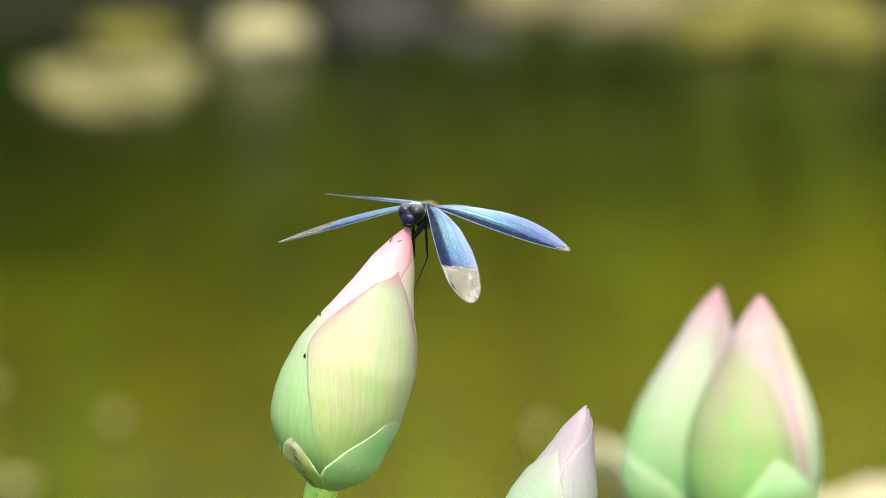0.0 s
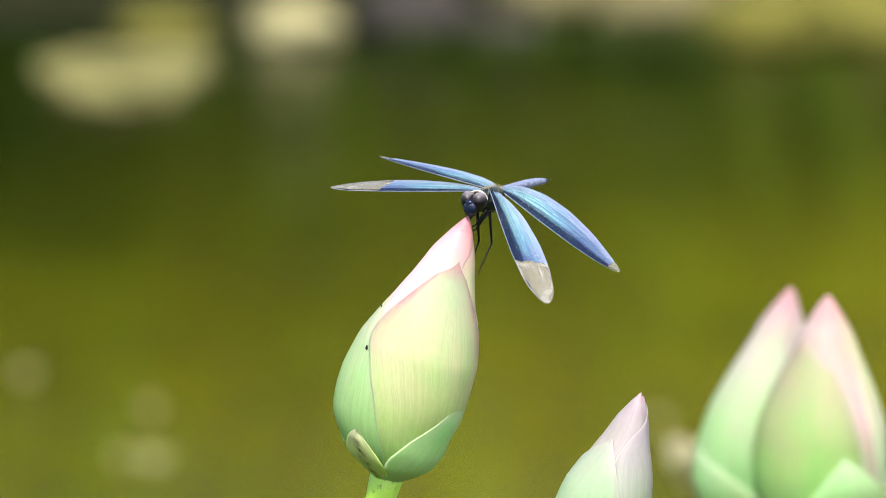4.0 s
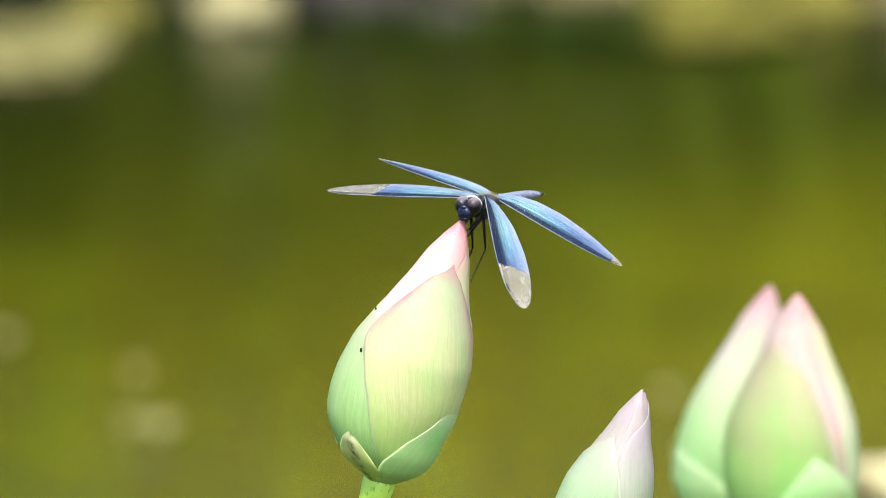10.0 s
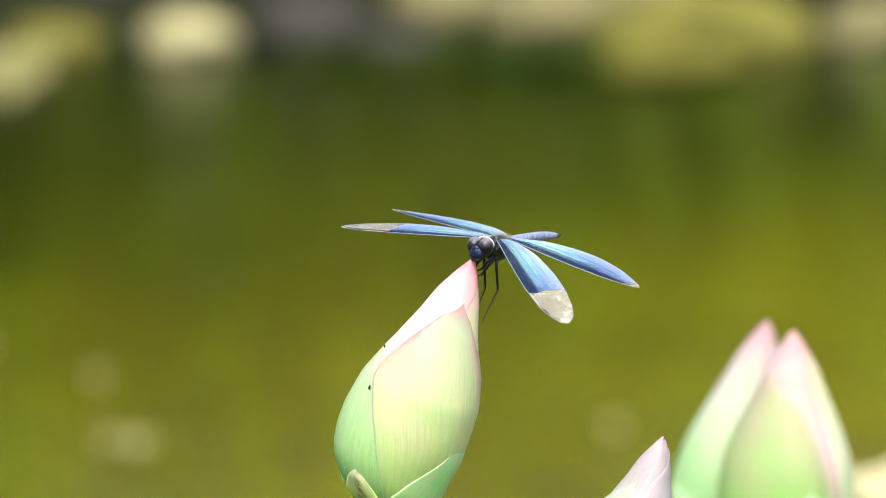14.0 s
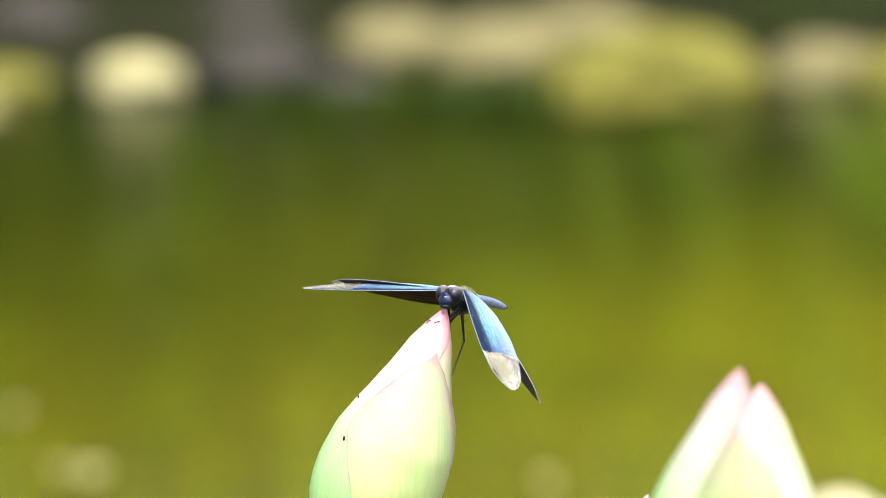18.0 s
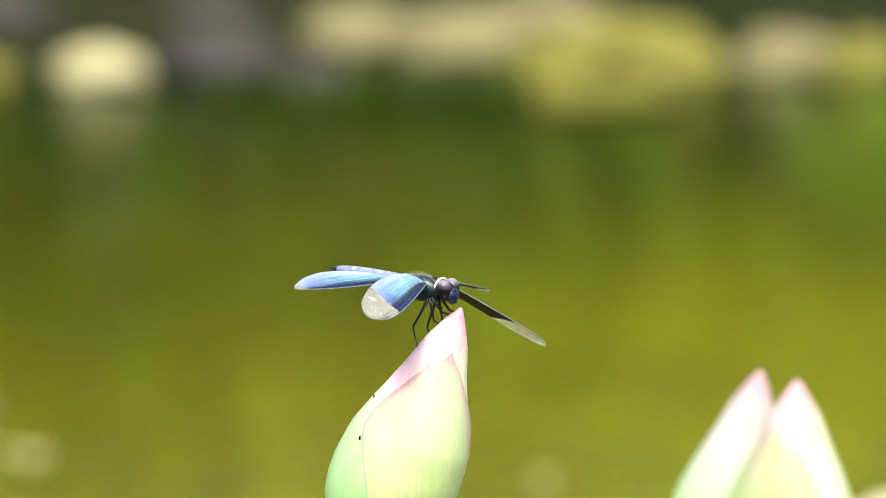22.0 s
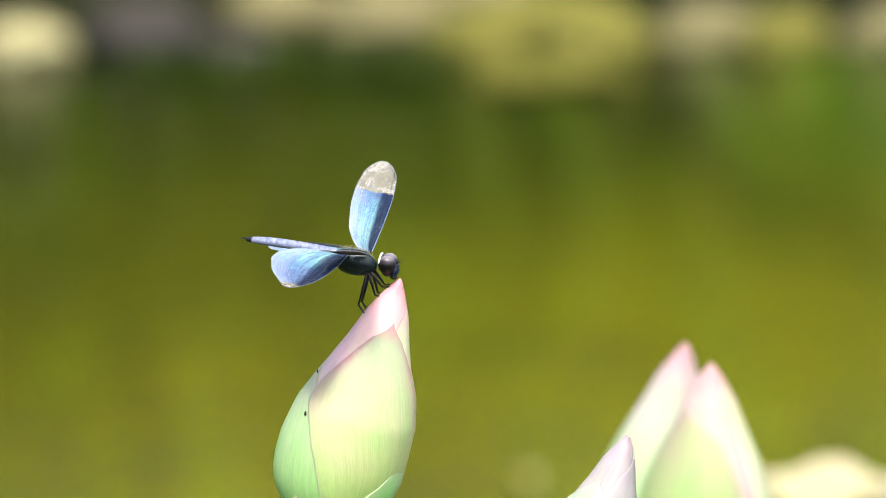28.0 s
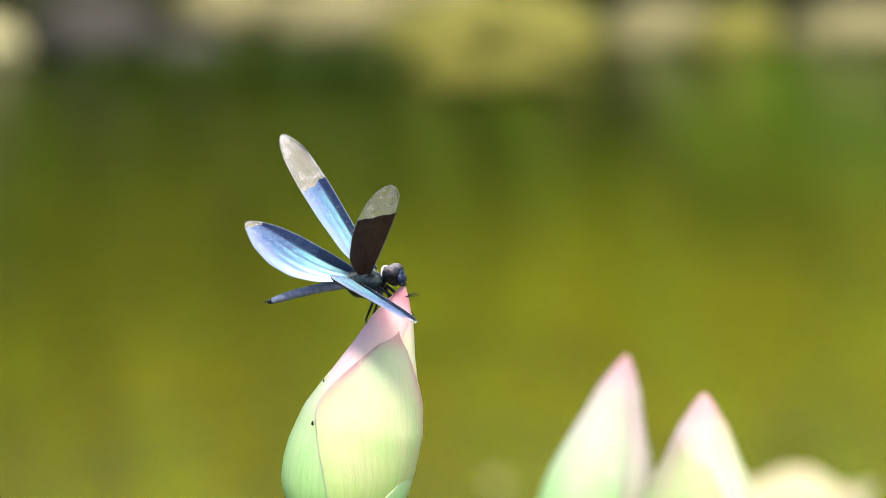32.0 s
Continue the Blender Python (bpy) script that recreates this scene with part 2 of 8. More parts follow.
def eye_material():
    """Compound eye: black below, a smoky grey-violet sheen painted into the colour above."""
    k = Mat("compound_eye", rough=0.36)
    z = k.node("ShaderNodeSeparateXYZ", Vector=k.coords("Object")).outputs["Z"]
    cell = k.noise(k.coords("Object", (2600, 2600, 2600)), 1.0, 2.0)
    up = k.math("ADD", k.math("DIVIDE", k.math("ADD", z, 0.0012), 0.0040), k.math("MULTIPLY", k.math("SUBTRACT", cell, 0.5), 0.12))
    # broad highlight on the eye's top, put into the colour by height
    k.set("Base Color", k.ramp(up, [(0.52, (0.002, 0.002, 0.003)), (0.76, (0.022, 0.017, 0.019)), (1.0, (0.13, 0.11, 0.12))]))
    k.set("Specular IOR Level", 0.28)
    k.bump(cell, 0.08, 0.00005)
    return k.m


EYE = eye_material()
FACE = plain("blue_face", (0.002, 0.003, 0.008), (0.008, 0.014, 0.040), 1500, 0.16, 0.15).m
FACE.node_tree.nodes["Principled BSDF"].inputs["Specular IOR Level"].default_value = 0.3
# light caught by the wing's edge veins, put into a pale colour
COSTA = plain("lit_wing_edge", (0.08, 0.10, 0.15), (0.22, 0.25, 0.30), 900, 0.35, 0.3).m
PALE = plain("pale_bristle", (0.20, 0.19, 0.17), (0.55, 0.53, 0.48), 900, 0.6).m
HAIR = plain("golden_hair", (0.12, 0.10, 0.05), (0.34, 0.30, 0.17), 900, 0.5).m


def wing_net(k, rows, cells):
    """The net of veins: long ribs and a ladder of cross veins between them. 1 on a vein."""
    uv = k.t.nodes.new("ShaderNodeTexCoord").outputs["UV"]
    sep = k.node("ShaderNodeSeparateXYZ", Vector=uv)
    warp = k.math("MULTIPLY", k.math("SUBTRACT", k.noise(k.coords("Object", (260, 260, 260)), 1.0, 2.0), 0.5), 0.9)
    vec = k.node("ShaderNodeCombineXYZ", X=k.math("MULTIPLY", sep.outputs["Y"], cells), Y=k.math("ADD", k.math("MULTIPLY", sep.outputs["X"], rows), warp)).outputs["Vector"]
    br = k.node("ShaderNodeTexBrick", Vector=vec, Scale=1.0, Mortar_Size=0.13, Mortar_Smooth=0.5, Brick_Width=1.0, Row_Height=1.0)
    return br.outputs["Fac"], sep.outputs["X"], sep.outputs["Y"]


def wing_top():
    """Iridescent blue film over dark veins."""
    k = Mat("wing_upper", rough=0.38, metal=0.6)
    net, x, y = wing_net(k, 17.0, 74.0)
    drift = k.noise(k.coords("Object", (260, 260, 260)), 1.0, 4.0, 0.6)
    # mask for sun glints and greyish glare painted into the colour below
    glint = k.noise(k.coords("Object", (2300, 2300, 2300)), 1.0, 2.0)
    s = k.math("ADD", y, k.math("MULTIPLY", k.math("SUBTRACT", drift, 0.5), 0.60))
    base = k.ramp(s, [(0.02, (0.10, 0.23, 0.24)), (0.22, (0.25, 0.52, 0.45)), (0.44, (0.13, 0.38, 0.42)), (0.62, (0.030, 0.08, 0.20)), (0.95, (0.055, 0.08, 0.17))])
    # rays that paint the pleats' bright and dark sides into the colour
    ray = k.noise(k.node("ShaderNodeCombineXYZ", X=k.math("MULTIPLY", x, 7.0), Y=k.math("MULTIPLY", y, 1.6)).outputs["Vector"], 1.0, 3.0, 0.6)
    base = k.mix(k.ramp(ray, [(0.42, 0.0), (0.58, 0.72)]), base, (0.034, 0.085, 0.20))
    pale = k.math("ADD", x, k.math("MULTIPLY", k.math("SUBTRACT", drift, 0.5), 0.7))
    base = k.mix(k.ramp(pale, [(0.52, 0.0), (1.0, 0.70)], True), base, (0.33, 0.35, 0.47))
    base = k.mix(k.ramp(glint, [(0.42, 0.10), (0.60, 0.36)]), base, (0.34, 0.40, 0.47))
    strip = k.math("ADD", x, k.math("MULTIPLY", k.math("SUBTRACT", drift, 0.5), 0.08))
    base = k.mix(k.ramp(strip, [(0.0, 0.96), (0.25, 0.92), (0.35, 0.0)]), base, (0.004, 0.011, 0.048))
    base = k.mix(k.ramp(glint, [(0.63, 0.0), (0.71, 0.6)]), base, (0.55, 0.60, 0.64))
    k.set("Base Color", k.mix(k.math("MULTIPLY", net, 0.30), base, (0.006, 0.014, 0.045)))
    k.set("Roughness", k.math("ADD", k.ramp(drift, [(0.3, 0.38), (0.7, 0.58)]), k.ramp(x, [(0.22, 0.2), (0.36, 0.0)])))
    k.set("Specular IOR Level", 0.08)
    k.bump(k.math("ADD", net, k.math("MULTIPLY", drift, 1.5)), 0.6, 0.00018)
    return k.m


def wing_under():
    k = Mat("wing_underside", rough=0.55)
    net, x, y = wing_net(k, 9.0, 48.0)
    blot = k.noise(k.coords("Object", (300, 300, 300)), 1.0, 3.0)
    base = k.ramp(blot, [(0.3, (0.014, 0.006, 0.004)), (0.7, (0.052, 0.023, 0.012))])
    k.set("Base Color", k.mix(k.math("MULTIPLY", net, 0.5), base, (0.006, 0.004, 0.003)))
    k.set("Specular IOR Level", 0.18)
    k.bump(net, 0.4, 0.00012)
    return k.m


def wing_clear():
    k = Mat("wing_clear_film", rough=0.22)
    net, x, y = wing_net(k, 12.0, 70.0)
    milk = k.noise(k.coords("Object", (330, 330, 330)), 1.0, 3.0)
    white = k.mix(net, k.ramp(milk, [(0.3, (0.78, 0.71, 0.64)), (0.7, (0.93, 0.90, 0.86))]), (0.40, 0.31, 0.25))
    k.set("Base Color", white)
    k.set("Coat Weight", 0.4)
    k.bump(net, 0.4, 0.00012)
    k.thin(white, 0.28)
    film = k.out.inputs["Surface"].links[0].from_socket
    tr = k.node("ShaderNodeBsdfTransparent")
    mx = k.node("ShaderNodeMixShader", Fac=k.math("SUBTRACT", k.ramp(milk, [(0.35, 0.80), (0.70, 0.64)]), k.math("MULTIPLY", net, 0.08)))
    k.t.links.new(film, mx.inputs[1])
    k.t.links.new(tr.outputs[0], mx.inputs[2])
    k.t.links.new(mx.outputs[0], k.out.inputs["Surface"])
    return k.m


WING_TOP, WING_UNDER, WING_CLEAR = wing_top(), wing_under(), wing_clear()


def water_material():
    k = Mat("pond_water", rough=0.15, ior=1.33)
    k.set("Specular IOR Level", 0.38)
    v = k.coords("Object")
    big = k.noise(k.coords("Object", (2.6, 1.1, 1.0)), 1.0, 3.0, 0.5)
    # stretched noise for mirrored reed streaks painted into the colour
    weed = k.noise(k.coords("Object", (8.5, 0.5, 1.0)), 1.0, 2.0, 0.5)
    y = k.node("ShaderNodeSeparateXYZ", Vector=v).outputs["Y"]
    # painted reflections: olive in mid pond, dark green where the far bank mirrors
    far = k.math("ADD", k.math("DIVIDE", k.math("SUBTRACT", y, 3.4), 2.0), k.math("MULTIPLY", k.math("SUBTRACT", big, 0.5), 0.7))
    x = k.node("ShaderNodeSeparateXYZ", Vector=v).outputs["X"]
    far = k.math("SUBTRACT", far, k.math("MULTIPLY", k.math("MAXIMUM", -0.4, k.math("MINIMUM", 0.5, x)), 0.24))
    mirror_tone = k.ramp(far, [(0.05, (0.083, 0.082, 0.0042)), (0.26, (0.074, 0.074, 0.0036)), (0.44, (0.056, 0.059, 0.0030)), (0.66, (0.023, 0.029, 0.0020)), (0.92, (0.008, 0.013, 0.0014))])
    streak = k.noise(k.coords("Object", (24.0, 1.8, 1.0)), 1.0, 2.0, 0.5)
    mirror_tone = k.mix(1.0, mirror_tone, k.ramp(streak, [(0.34, (0.88, 0.88, 0.95)), (0.50, (0.97, 0.97, 1.0)), (0.68, (1.02, 1.16, 1.1))]), "MULTIPLY")
    green = k.ramp(weed, [(0.30, (0.84, 0.83, 1.0)), (0.50, (1.0, 1.0, 1.0)), (0.72, (1.08, 1.26, 1.0))])
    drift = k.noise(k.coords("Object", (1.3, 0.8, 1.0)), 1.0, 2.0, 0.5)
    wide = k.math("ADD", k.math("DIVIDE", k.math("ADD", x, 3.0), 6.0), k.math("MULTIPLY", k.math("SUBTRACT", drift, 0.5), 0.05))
    # brightness that changes from left to right across the pond
    x_tone = k.ramp(wide, [(0.05, 0.70), (0.34, 0.44), (0.46, 0.46), (0.50, 0.51), (0.545, 0.67), (0.61, 0.80), (0.68, 0.82), (0.90, 0.66)], True)
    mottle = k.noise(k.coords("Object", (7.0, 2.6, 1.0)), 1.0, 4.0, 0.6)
    x_tone = k.mix(1.0, x_tone, k.ramp(mottle, [(0.30, (0.58, 0.66, 0.8)), (0.50, (1.0, 1.0, 1.0)), (0.70, (1.28, 1.31, 1.0))]), "MULTIPLY")
    # green upright streaks before the bank: reed reflections put into the colour
    blade = k.noise(k.coords("Object", (17.0, 0.35, 1.0)), 1.0, 2.0, 0.5)
    reed_streaks = k.math("MULTIPLY", k.ramp(wide, [(0.525, 0.0), (0.56, 1.0)]), k.math("MULTIPLY", k.ramp(blade, [(0.45, 0.0), (0.60, 1.0)]), k.ramp(far, [(0.40, 0.0), (0.70, 1.0)])))
    mirror_tone = k.mix(reed_streaks, mirror_tone, (0.031, 0.050, 0.0038))
    k.set("Base Color", k.mix(1.0, k.mix(1.0, mirror_tone, green, "MULTIPLY"), k.mix(1.0, x_tone, (1.04, 1.04, 1.04), "MULTIPLY"), "MULTIPLY"))
    rip = k.noise(k.coords("Object", (14.0, 26.0, 1.0)), 1.0, 3.0, 0.5)
    k.bump(rip, 0.50, 0.01)
    return k.m


def ground_material():
    k = Mat("bank_soil", rough=0.9)
    a = k.noise(k.coords("Object", (2.2, 2.2, 2.2)), 1.0, 4.0)
    b = k.noise(k.coords("Object", (28, 28, 28)), 1.0, 4.0)
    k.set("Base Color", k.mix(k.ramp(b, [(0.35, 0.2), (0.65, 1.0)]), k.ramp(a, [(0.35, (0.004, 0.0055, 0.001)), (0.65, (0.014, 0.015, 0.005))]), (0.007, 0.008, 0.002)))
    k.set("Specular IOR Level", 0.1)
    k.bump(b, 0.6, 0.02)
    return k.m


WATER, SOIL = water_material(), ground_material()
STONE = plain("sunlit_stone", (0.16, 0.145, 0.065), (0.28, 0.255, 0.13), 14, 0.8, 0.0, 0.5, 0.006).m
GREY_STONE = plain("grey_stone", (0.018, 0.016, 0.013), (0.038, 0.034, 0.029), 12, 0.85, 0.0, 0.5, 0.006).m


def leaf_material(name, low, high, clear=0.3, tall=0.0, tip=(0, 0, 0)):
    k = Mat(name, rough=0.5)
    n = k.node("ShaderNodeNewGeometry").outputs["Random Per Island"]
    f = k.noise(k.coords("Object", (30, 30, 30)), 1.0, 2.0)
    c = k.mix(k.math("MULTIPLY", f, 0.4), k.ramp(n, [(0.0, low), (1.0, high)]), low)
    # yellow top and dark clumps, put in to brighten and streak the pond's reflection
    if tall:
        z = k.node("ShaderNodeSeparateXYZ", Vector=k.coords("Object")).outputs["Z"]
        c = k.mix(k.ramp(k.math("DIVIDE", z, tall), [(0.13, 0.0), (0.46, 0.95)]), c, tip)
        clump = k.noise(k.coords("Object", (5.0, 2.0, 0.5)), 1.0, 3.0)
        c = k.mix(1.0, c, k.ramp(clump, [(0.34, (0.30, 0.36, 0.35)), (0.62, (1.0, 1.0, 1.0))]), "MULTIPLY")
    k.set("Base Color", c)
    k.set("Specular IOR Level", 0.12)
    k.thin(c, clear)
    return k.m


REED = leaf_material("reed_blade", (0.018, 0.034, 0.005), (0.055, 0.080, 0.009))
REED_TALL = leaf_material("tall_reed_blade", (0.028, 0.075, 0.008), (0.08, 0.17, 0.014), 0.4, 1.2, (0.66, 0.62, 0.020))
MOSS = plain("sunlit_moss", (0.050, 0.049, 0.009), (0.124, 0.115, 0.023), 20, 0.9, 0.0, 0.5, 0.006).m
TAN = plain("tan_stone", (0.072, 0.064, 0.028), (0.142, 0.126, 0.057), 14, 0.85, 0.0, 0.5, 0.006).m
RAFT = leaf_material("raft_leaf", (0.13, 0.122, 0.045), (0.25, 0.235, 0.095))
MOSSY = leaf_material("duckweed", (0.085, 0.084, 0.014), (0.150, 0.142, 0.028))
FLOAT = leaf_material("floating_petal", (0.30, 0.285, 0.105), (0.46, 0.43, 0.18))


# ---- mesh helpers ----
def mesh_of(name, bm, mats, smooth=True):
    me = bpy.data.meshes.new(name)
    bmesh.ops.recalc_face_normals(bm, faces=bm.faces) if not bm.loops.layers.int.get("keep") else None
    bm.to_mesh(me)
    bm.free()
    for m in mats if isinstance(mats, (list, tuple)) else [mats]:
        me.materials.append(m)
    if smooth:
        me.polygons.foreach_set("use_smooth", [True] * len(me.polygons))
    return me


def part(name, bm, material, parent, label="", smooth=True):
    ob = new(name, mesh_of(name, bm, material, smooth))
    ob.parent = parent
    if label:
        tagged(ob, label)
    return ob


def thing(name, label, category, group="", kind="", m=None):
    ob = tagged(new(name), label, category, group, kind)
    if m is not None:
        ob.matrix_basis = m
    return ob


def grid_faces(bm, rows, close=False, uv=None, mat=0):
    """Quads between rows of vertices; uv: rows of (u, v)."""
    layer = bm.loops.layers.uv.verify()
    n = len(rows[0])
    for i in range(len(rows) - 1):
        for j in range(n if close else n - 1):
            k = (j + 1) % n
            quad = (rows[i][j], rows[i][k], rows[i + 1][k], rows[i + 1][j])
            if len(set(quad)) < 4:
                continue
            f = bm.faces.new(quad)
            f.material_index = mat
            if uv:
                for loop, (a, b) in zip(f.loops, ((i, j), (i, j + 1), (i + 1, j + 1), (i + 1, j))):
                    loop[layer].uv = uv[a][min(b, len(uv[a]) - 1)]


def tube(bm, points, radii, seg=8, cap=True):
    """A round tube along points."""
    rows = []
    pts = [Vector(p) for p in points]
    for i, p in enumerate(pts):
        way = (pts[min(i + 1, len(pts) - 1)] - pts[max(i - 1, 0)]).normalized()
        side = way.orthogonal().normalized() if i == 0 else (side - way * side.dot(way)).normalized()
        up = way.cross(side)
        rows.append([bm.verts.new(p + (side * math.cos(a) + up * math.sin(a)) * radii[i]) for a in (2 * math.pi * k / seg for k in range(seg))])
    grid_faces(bm, rows, close=True)
    if cap:
        bm.faces.new(rows[0][::-1])
        bm.faces.new(rows[-1])


def lathe(bm, profile, ry=1.0, rz=1.0, seg=20, bend=None):
    """A body along x: profile of (x, radius), squeezed in y and z; bend(x) lifts it."""
    rows = []
    for x, r in profile:
        z0 = bend(x) if bend else 0.0
        rows.append([bm.verts.new((x, r * ry * math.cos(2 * math.pi * k / seg), z0 + r * rz * math.sin(2 * math.pi * k / seg))) for k in range(seg)])
    grid_faces(bm, rows, close=True)
    bm.faces.new(rows[0][::-1])
    bm.faces.new(rows[-1])


def ball(bm, centre, rx, ry, rz, seg=20, rings=12, turn=None):
    vs = bmesh.ops.create_uvsphere(bm, u_segments=seg, v_segments=rings, radius=1.0)["verts"]
    m = Matrix.Translation(centre) @ (turn or Matrix.Identity(4)) @ Matrix.Diagonal((rx, ry, rz, 1))
    bmesh.ops.transform(bm, matrix=m, verts=vs)


# ---- pond and bank ----
SHORE = 5.42


def shore_at(x):
    spits = 0.10 * math.exp(-((x - 0.31) / 0.15) ** 4)
    return SHORE + 0.05 * math.sin(3.1 * x + 0.4) + 0.03 * math.sin(7.3 * x) - spits


def height(x, y):
    far = y - shore_at(x)
    near = -1.25 - y + 0.06 * math.sin(2.3 * x)
    side = abs(x) - 9.0
    d = max(far, near, side)
    if d < 0:
        return max(-0.55, d * 0.9)
    lift = 0.015 * (1 - math.exp(-d * 8.0)) + 0.005 * noise.noise(Vector((x * 3, y * 3, 0))) + 0.4 * (1 - math.exp(-d * d / 60))
    return lift


def spaced(lo, hi, fine_lo, fine_hi, step):
    """Coordinates that lie close in the middle and ever wider outside it."""
    mid = list(np.arange(fine_lo, fine_hi + 1e-6, step))
    out, d, x = [], step, fine_hi
    while x < hi:
        d *= 1.45
        x += d
        out.append(min(x, hi))
    low, d, x = [], step, fine_lo
    while x > lo:
        d *= 1.45
        x -= d
        low.append(max(x, lo))
    return low[::-1] + mid + out


xs, ys = spaced(-400, 400, -3, 3, 0.08), spaced(-400, 400, -2.4, 7.5, 0.08)
gverts = [(x, y, height(x, y)) for y in ys for x in xs]
gw = len(xs)
gfaces = [(j * gw + i, j * gw + i + 1, (j + 1) * gw + i + 1, (j + 1) * gw + i) for j in range(len(ys) - 1) for i in range(gw - 1)]
gme = bpy.data.meshes.new("ground")
gme.from_pydata(gverts, [], gfaces)
gme.polygons.foreach_set("use_smooth", [True] * len(gfaces))
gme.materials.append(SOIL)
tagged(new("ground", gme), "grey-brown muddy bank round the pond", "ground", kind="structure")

bm = bmesh.new()
wx, wy = np.linspace(-9.3, 9.3, 40), np.linspace(-1.6, 5.75, 40)
rows = [[bm.verts.new((x, y, 0)) for x in wx] for y in wy]
grid_faces(bm, rows)
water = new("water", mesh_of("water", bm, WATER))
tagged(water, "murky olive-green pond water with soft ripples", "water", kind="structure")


def boulder(name, label, x, y, z, sx, sy, sz, mat, seed):
    bm = bmesh.new()
    bmesh.ops.create_icosphere(bm, subdivisions=3, radius=1.0)
    for v in bm.verts:
        n = noise.fractal(v.co * 1.6 + Vector((seed * 7.1, seed * 3.3, 0)), 1.0, 2.0, 3)
        v.co *= 1.0 + 0.22 * n
        v.co.z = max(v.co.z, -0.55)
    ob = new(name, mesh_of(name, bm, mat))
    for v in ob.data.vertices:
        v.co = Vector((v.co.x * sx, v.co.y * sy, v.co.z * sz))
    ob.location = (x, y, z)
    return tagged(ob, label, "stone", "stones on the bank")


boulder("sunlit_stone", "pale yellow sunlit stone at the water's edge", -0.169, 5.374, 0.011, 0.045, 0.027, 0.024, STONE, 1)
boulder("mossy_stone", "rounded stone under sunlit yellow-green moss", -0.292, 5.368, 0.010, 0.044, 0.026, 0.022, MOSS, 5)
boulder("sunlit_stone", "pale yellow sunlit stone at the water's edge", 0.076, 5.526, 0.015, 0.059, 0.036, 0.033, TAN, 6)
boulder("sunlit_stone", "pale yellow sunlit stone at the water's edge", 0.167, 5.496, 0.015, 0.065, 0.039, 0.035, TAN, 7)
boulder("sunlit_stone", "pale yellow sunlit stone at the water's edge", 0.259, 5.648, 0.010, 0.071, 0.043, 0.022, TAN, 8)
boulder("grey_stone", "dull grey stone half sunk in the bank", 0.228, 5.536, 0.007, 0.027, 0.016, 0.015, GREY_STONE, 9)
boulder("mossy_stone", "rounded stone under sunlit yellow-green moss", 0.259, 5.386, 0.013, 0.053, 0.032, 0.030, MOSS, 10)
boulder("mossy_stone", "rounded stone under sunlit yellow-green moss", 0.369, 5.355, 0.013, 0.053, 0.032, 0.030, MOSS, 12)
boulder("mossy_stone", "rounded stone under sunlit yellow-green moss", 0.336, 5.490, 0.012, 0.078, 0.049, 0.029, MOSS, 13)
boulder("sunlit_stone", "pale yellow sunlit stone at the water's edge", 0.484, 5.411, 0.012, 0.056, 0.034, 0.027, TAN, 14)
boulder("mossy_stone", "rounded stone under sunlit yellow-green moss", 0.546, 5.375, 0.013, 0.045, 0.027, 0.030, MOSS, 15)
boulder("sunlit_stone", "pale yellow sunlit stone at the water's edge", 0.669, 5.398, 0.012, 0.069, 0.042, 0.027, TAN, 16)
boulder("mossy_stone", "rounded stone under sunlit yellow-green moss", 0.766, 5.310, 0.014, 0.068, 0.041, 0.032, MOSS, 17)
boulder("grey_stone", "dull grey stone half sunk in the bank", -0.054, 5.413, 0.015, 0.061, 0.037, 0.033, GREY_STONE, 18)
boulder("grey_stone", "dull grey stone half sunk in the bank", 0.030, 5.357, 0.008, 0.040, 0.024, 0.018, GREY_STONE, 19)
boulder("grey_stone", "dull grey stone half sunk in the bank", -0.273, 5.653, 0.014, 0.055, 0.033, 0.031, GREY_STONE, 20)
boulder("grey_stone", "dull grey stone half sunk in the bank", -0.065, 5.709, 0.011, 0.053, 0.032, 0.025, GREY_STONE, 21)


def tuft(name, label, x, y, z, spread, tall, count, mat, seed, droop=0.6, group=""):
    """A clump of bent grass blades."""
    rng = random.Random(seed)
    bm = bmesh.new()
    for _ in range(count):
        bx, by = rng.gauss(0, spread), rng.gauss(0, spread * 0.45)
        a, h = rng.uniform(0, 6.28), tall * rng.uniform(0.55, 1.1)
        lean = h * droop * rng.uniform(0.3, 1.2)
        w = h * 0.035 + 0.003
        prev = None
        for i in range(5):
            s = i / 4
            p = Vector((bx + math.cos(a) * lean * s * s, by + math.sin(a) * lean * s * s, h * (s - 0.35 * droop * s * s)))
            side = Vector((-math.sin(a), math.cos(a), 0)) * w * (1 - s * 0.95)
            pair = (bm.verts.new(p - side), bm.verts.new(p + side))
            if prev:
                bm.faces.new((prev[0], prev[1], pair[1], pair[0]))
            prev = pair
    ob = new(name, mesh_of(name, bm, mat))
    ob.location = (x, y, z)
    return tagged(ob, label, "grass", group)


tuft("grass_tuft", "low tuft of dark green grass beside the water", 0.437, 5.648, 0.0, 0.020, 0.038, 260, REED, 20, group="grass tufts")
tuft("grass_tuft", "low tuft of dark green grass beside the water", 0.098, 5.319, 0.0, 0.028, 0.026, 260, REED, 22, group="grass tufts")
tuft("grass_tuft", "low tuft of dark green grass beside the water", -0.023, 5.308, 0.0, 0.022, 0.021, 260, REED, 23, group="grass tufts")
tuft("grass_tuft", "low tuft of dark green grass beside the water", 0.535, 5.738, 0.0, 0.030, 0.033, 260, REED, 24, group="grass tufts")
tuft("grass_tuft", "low tuft of dark green grass beside the water", -0.263, 5.696, 0.0, 0.020, 0.033, 260, REED, 25, group="grass tufts")
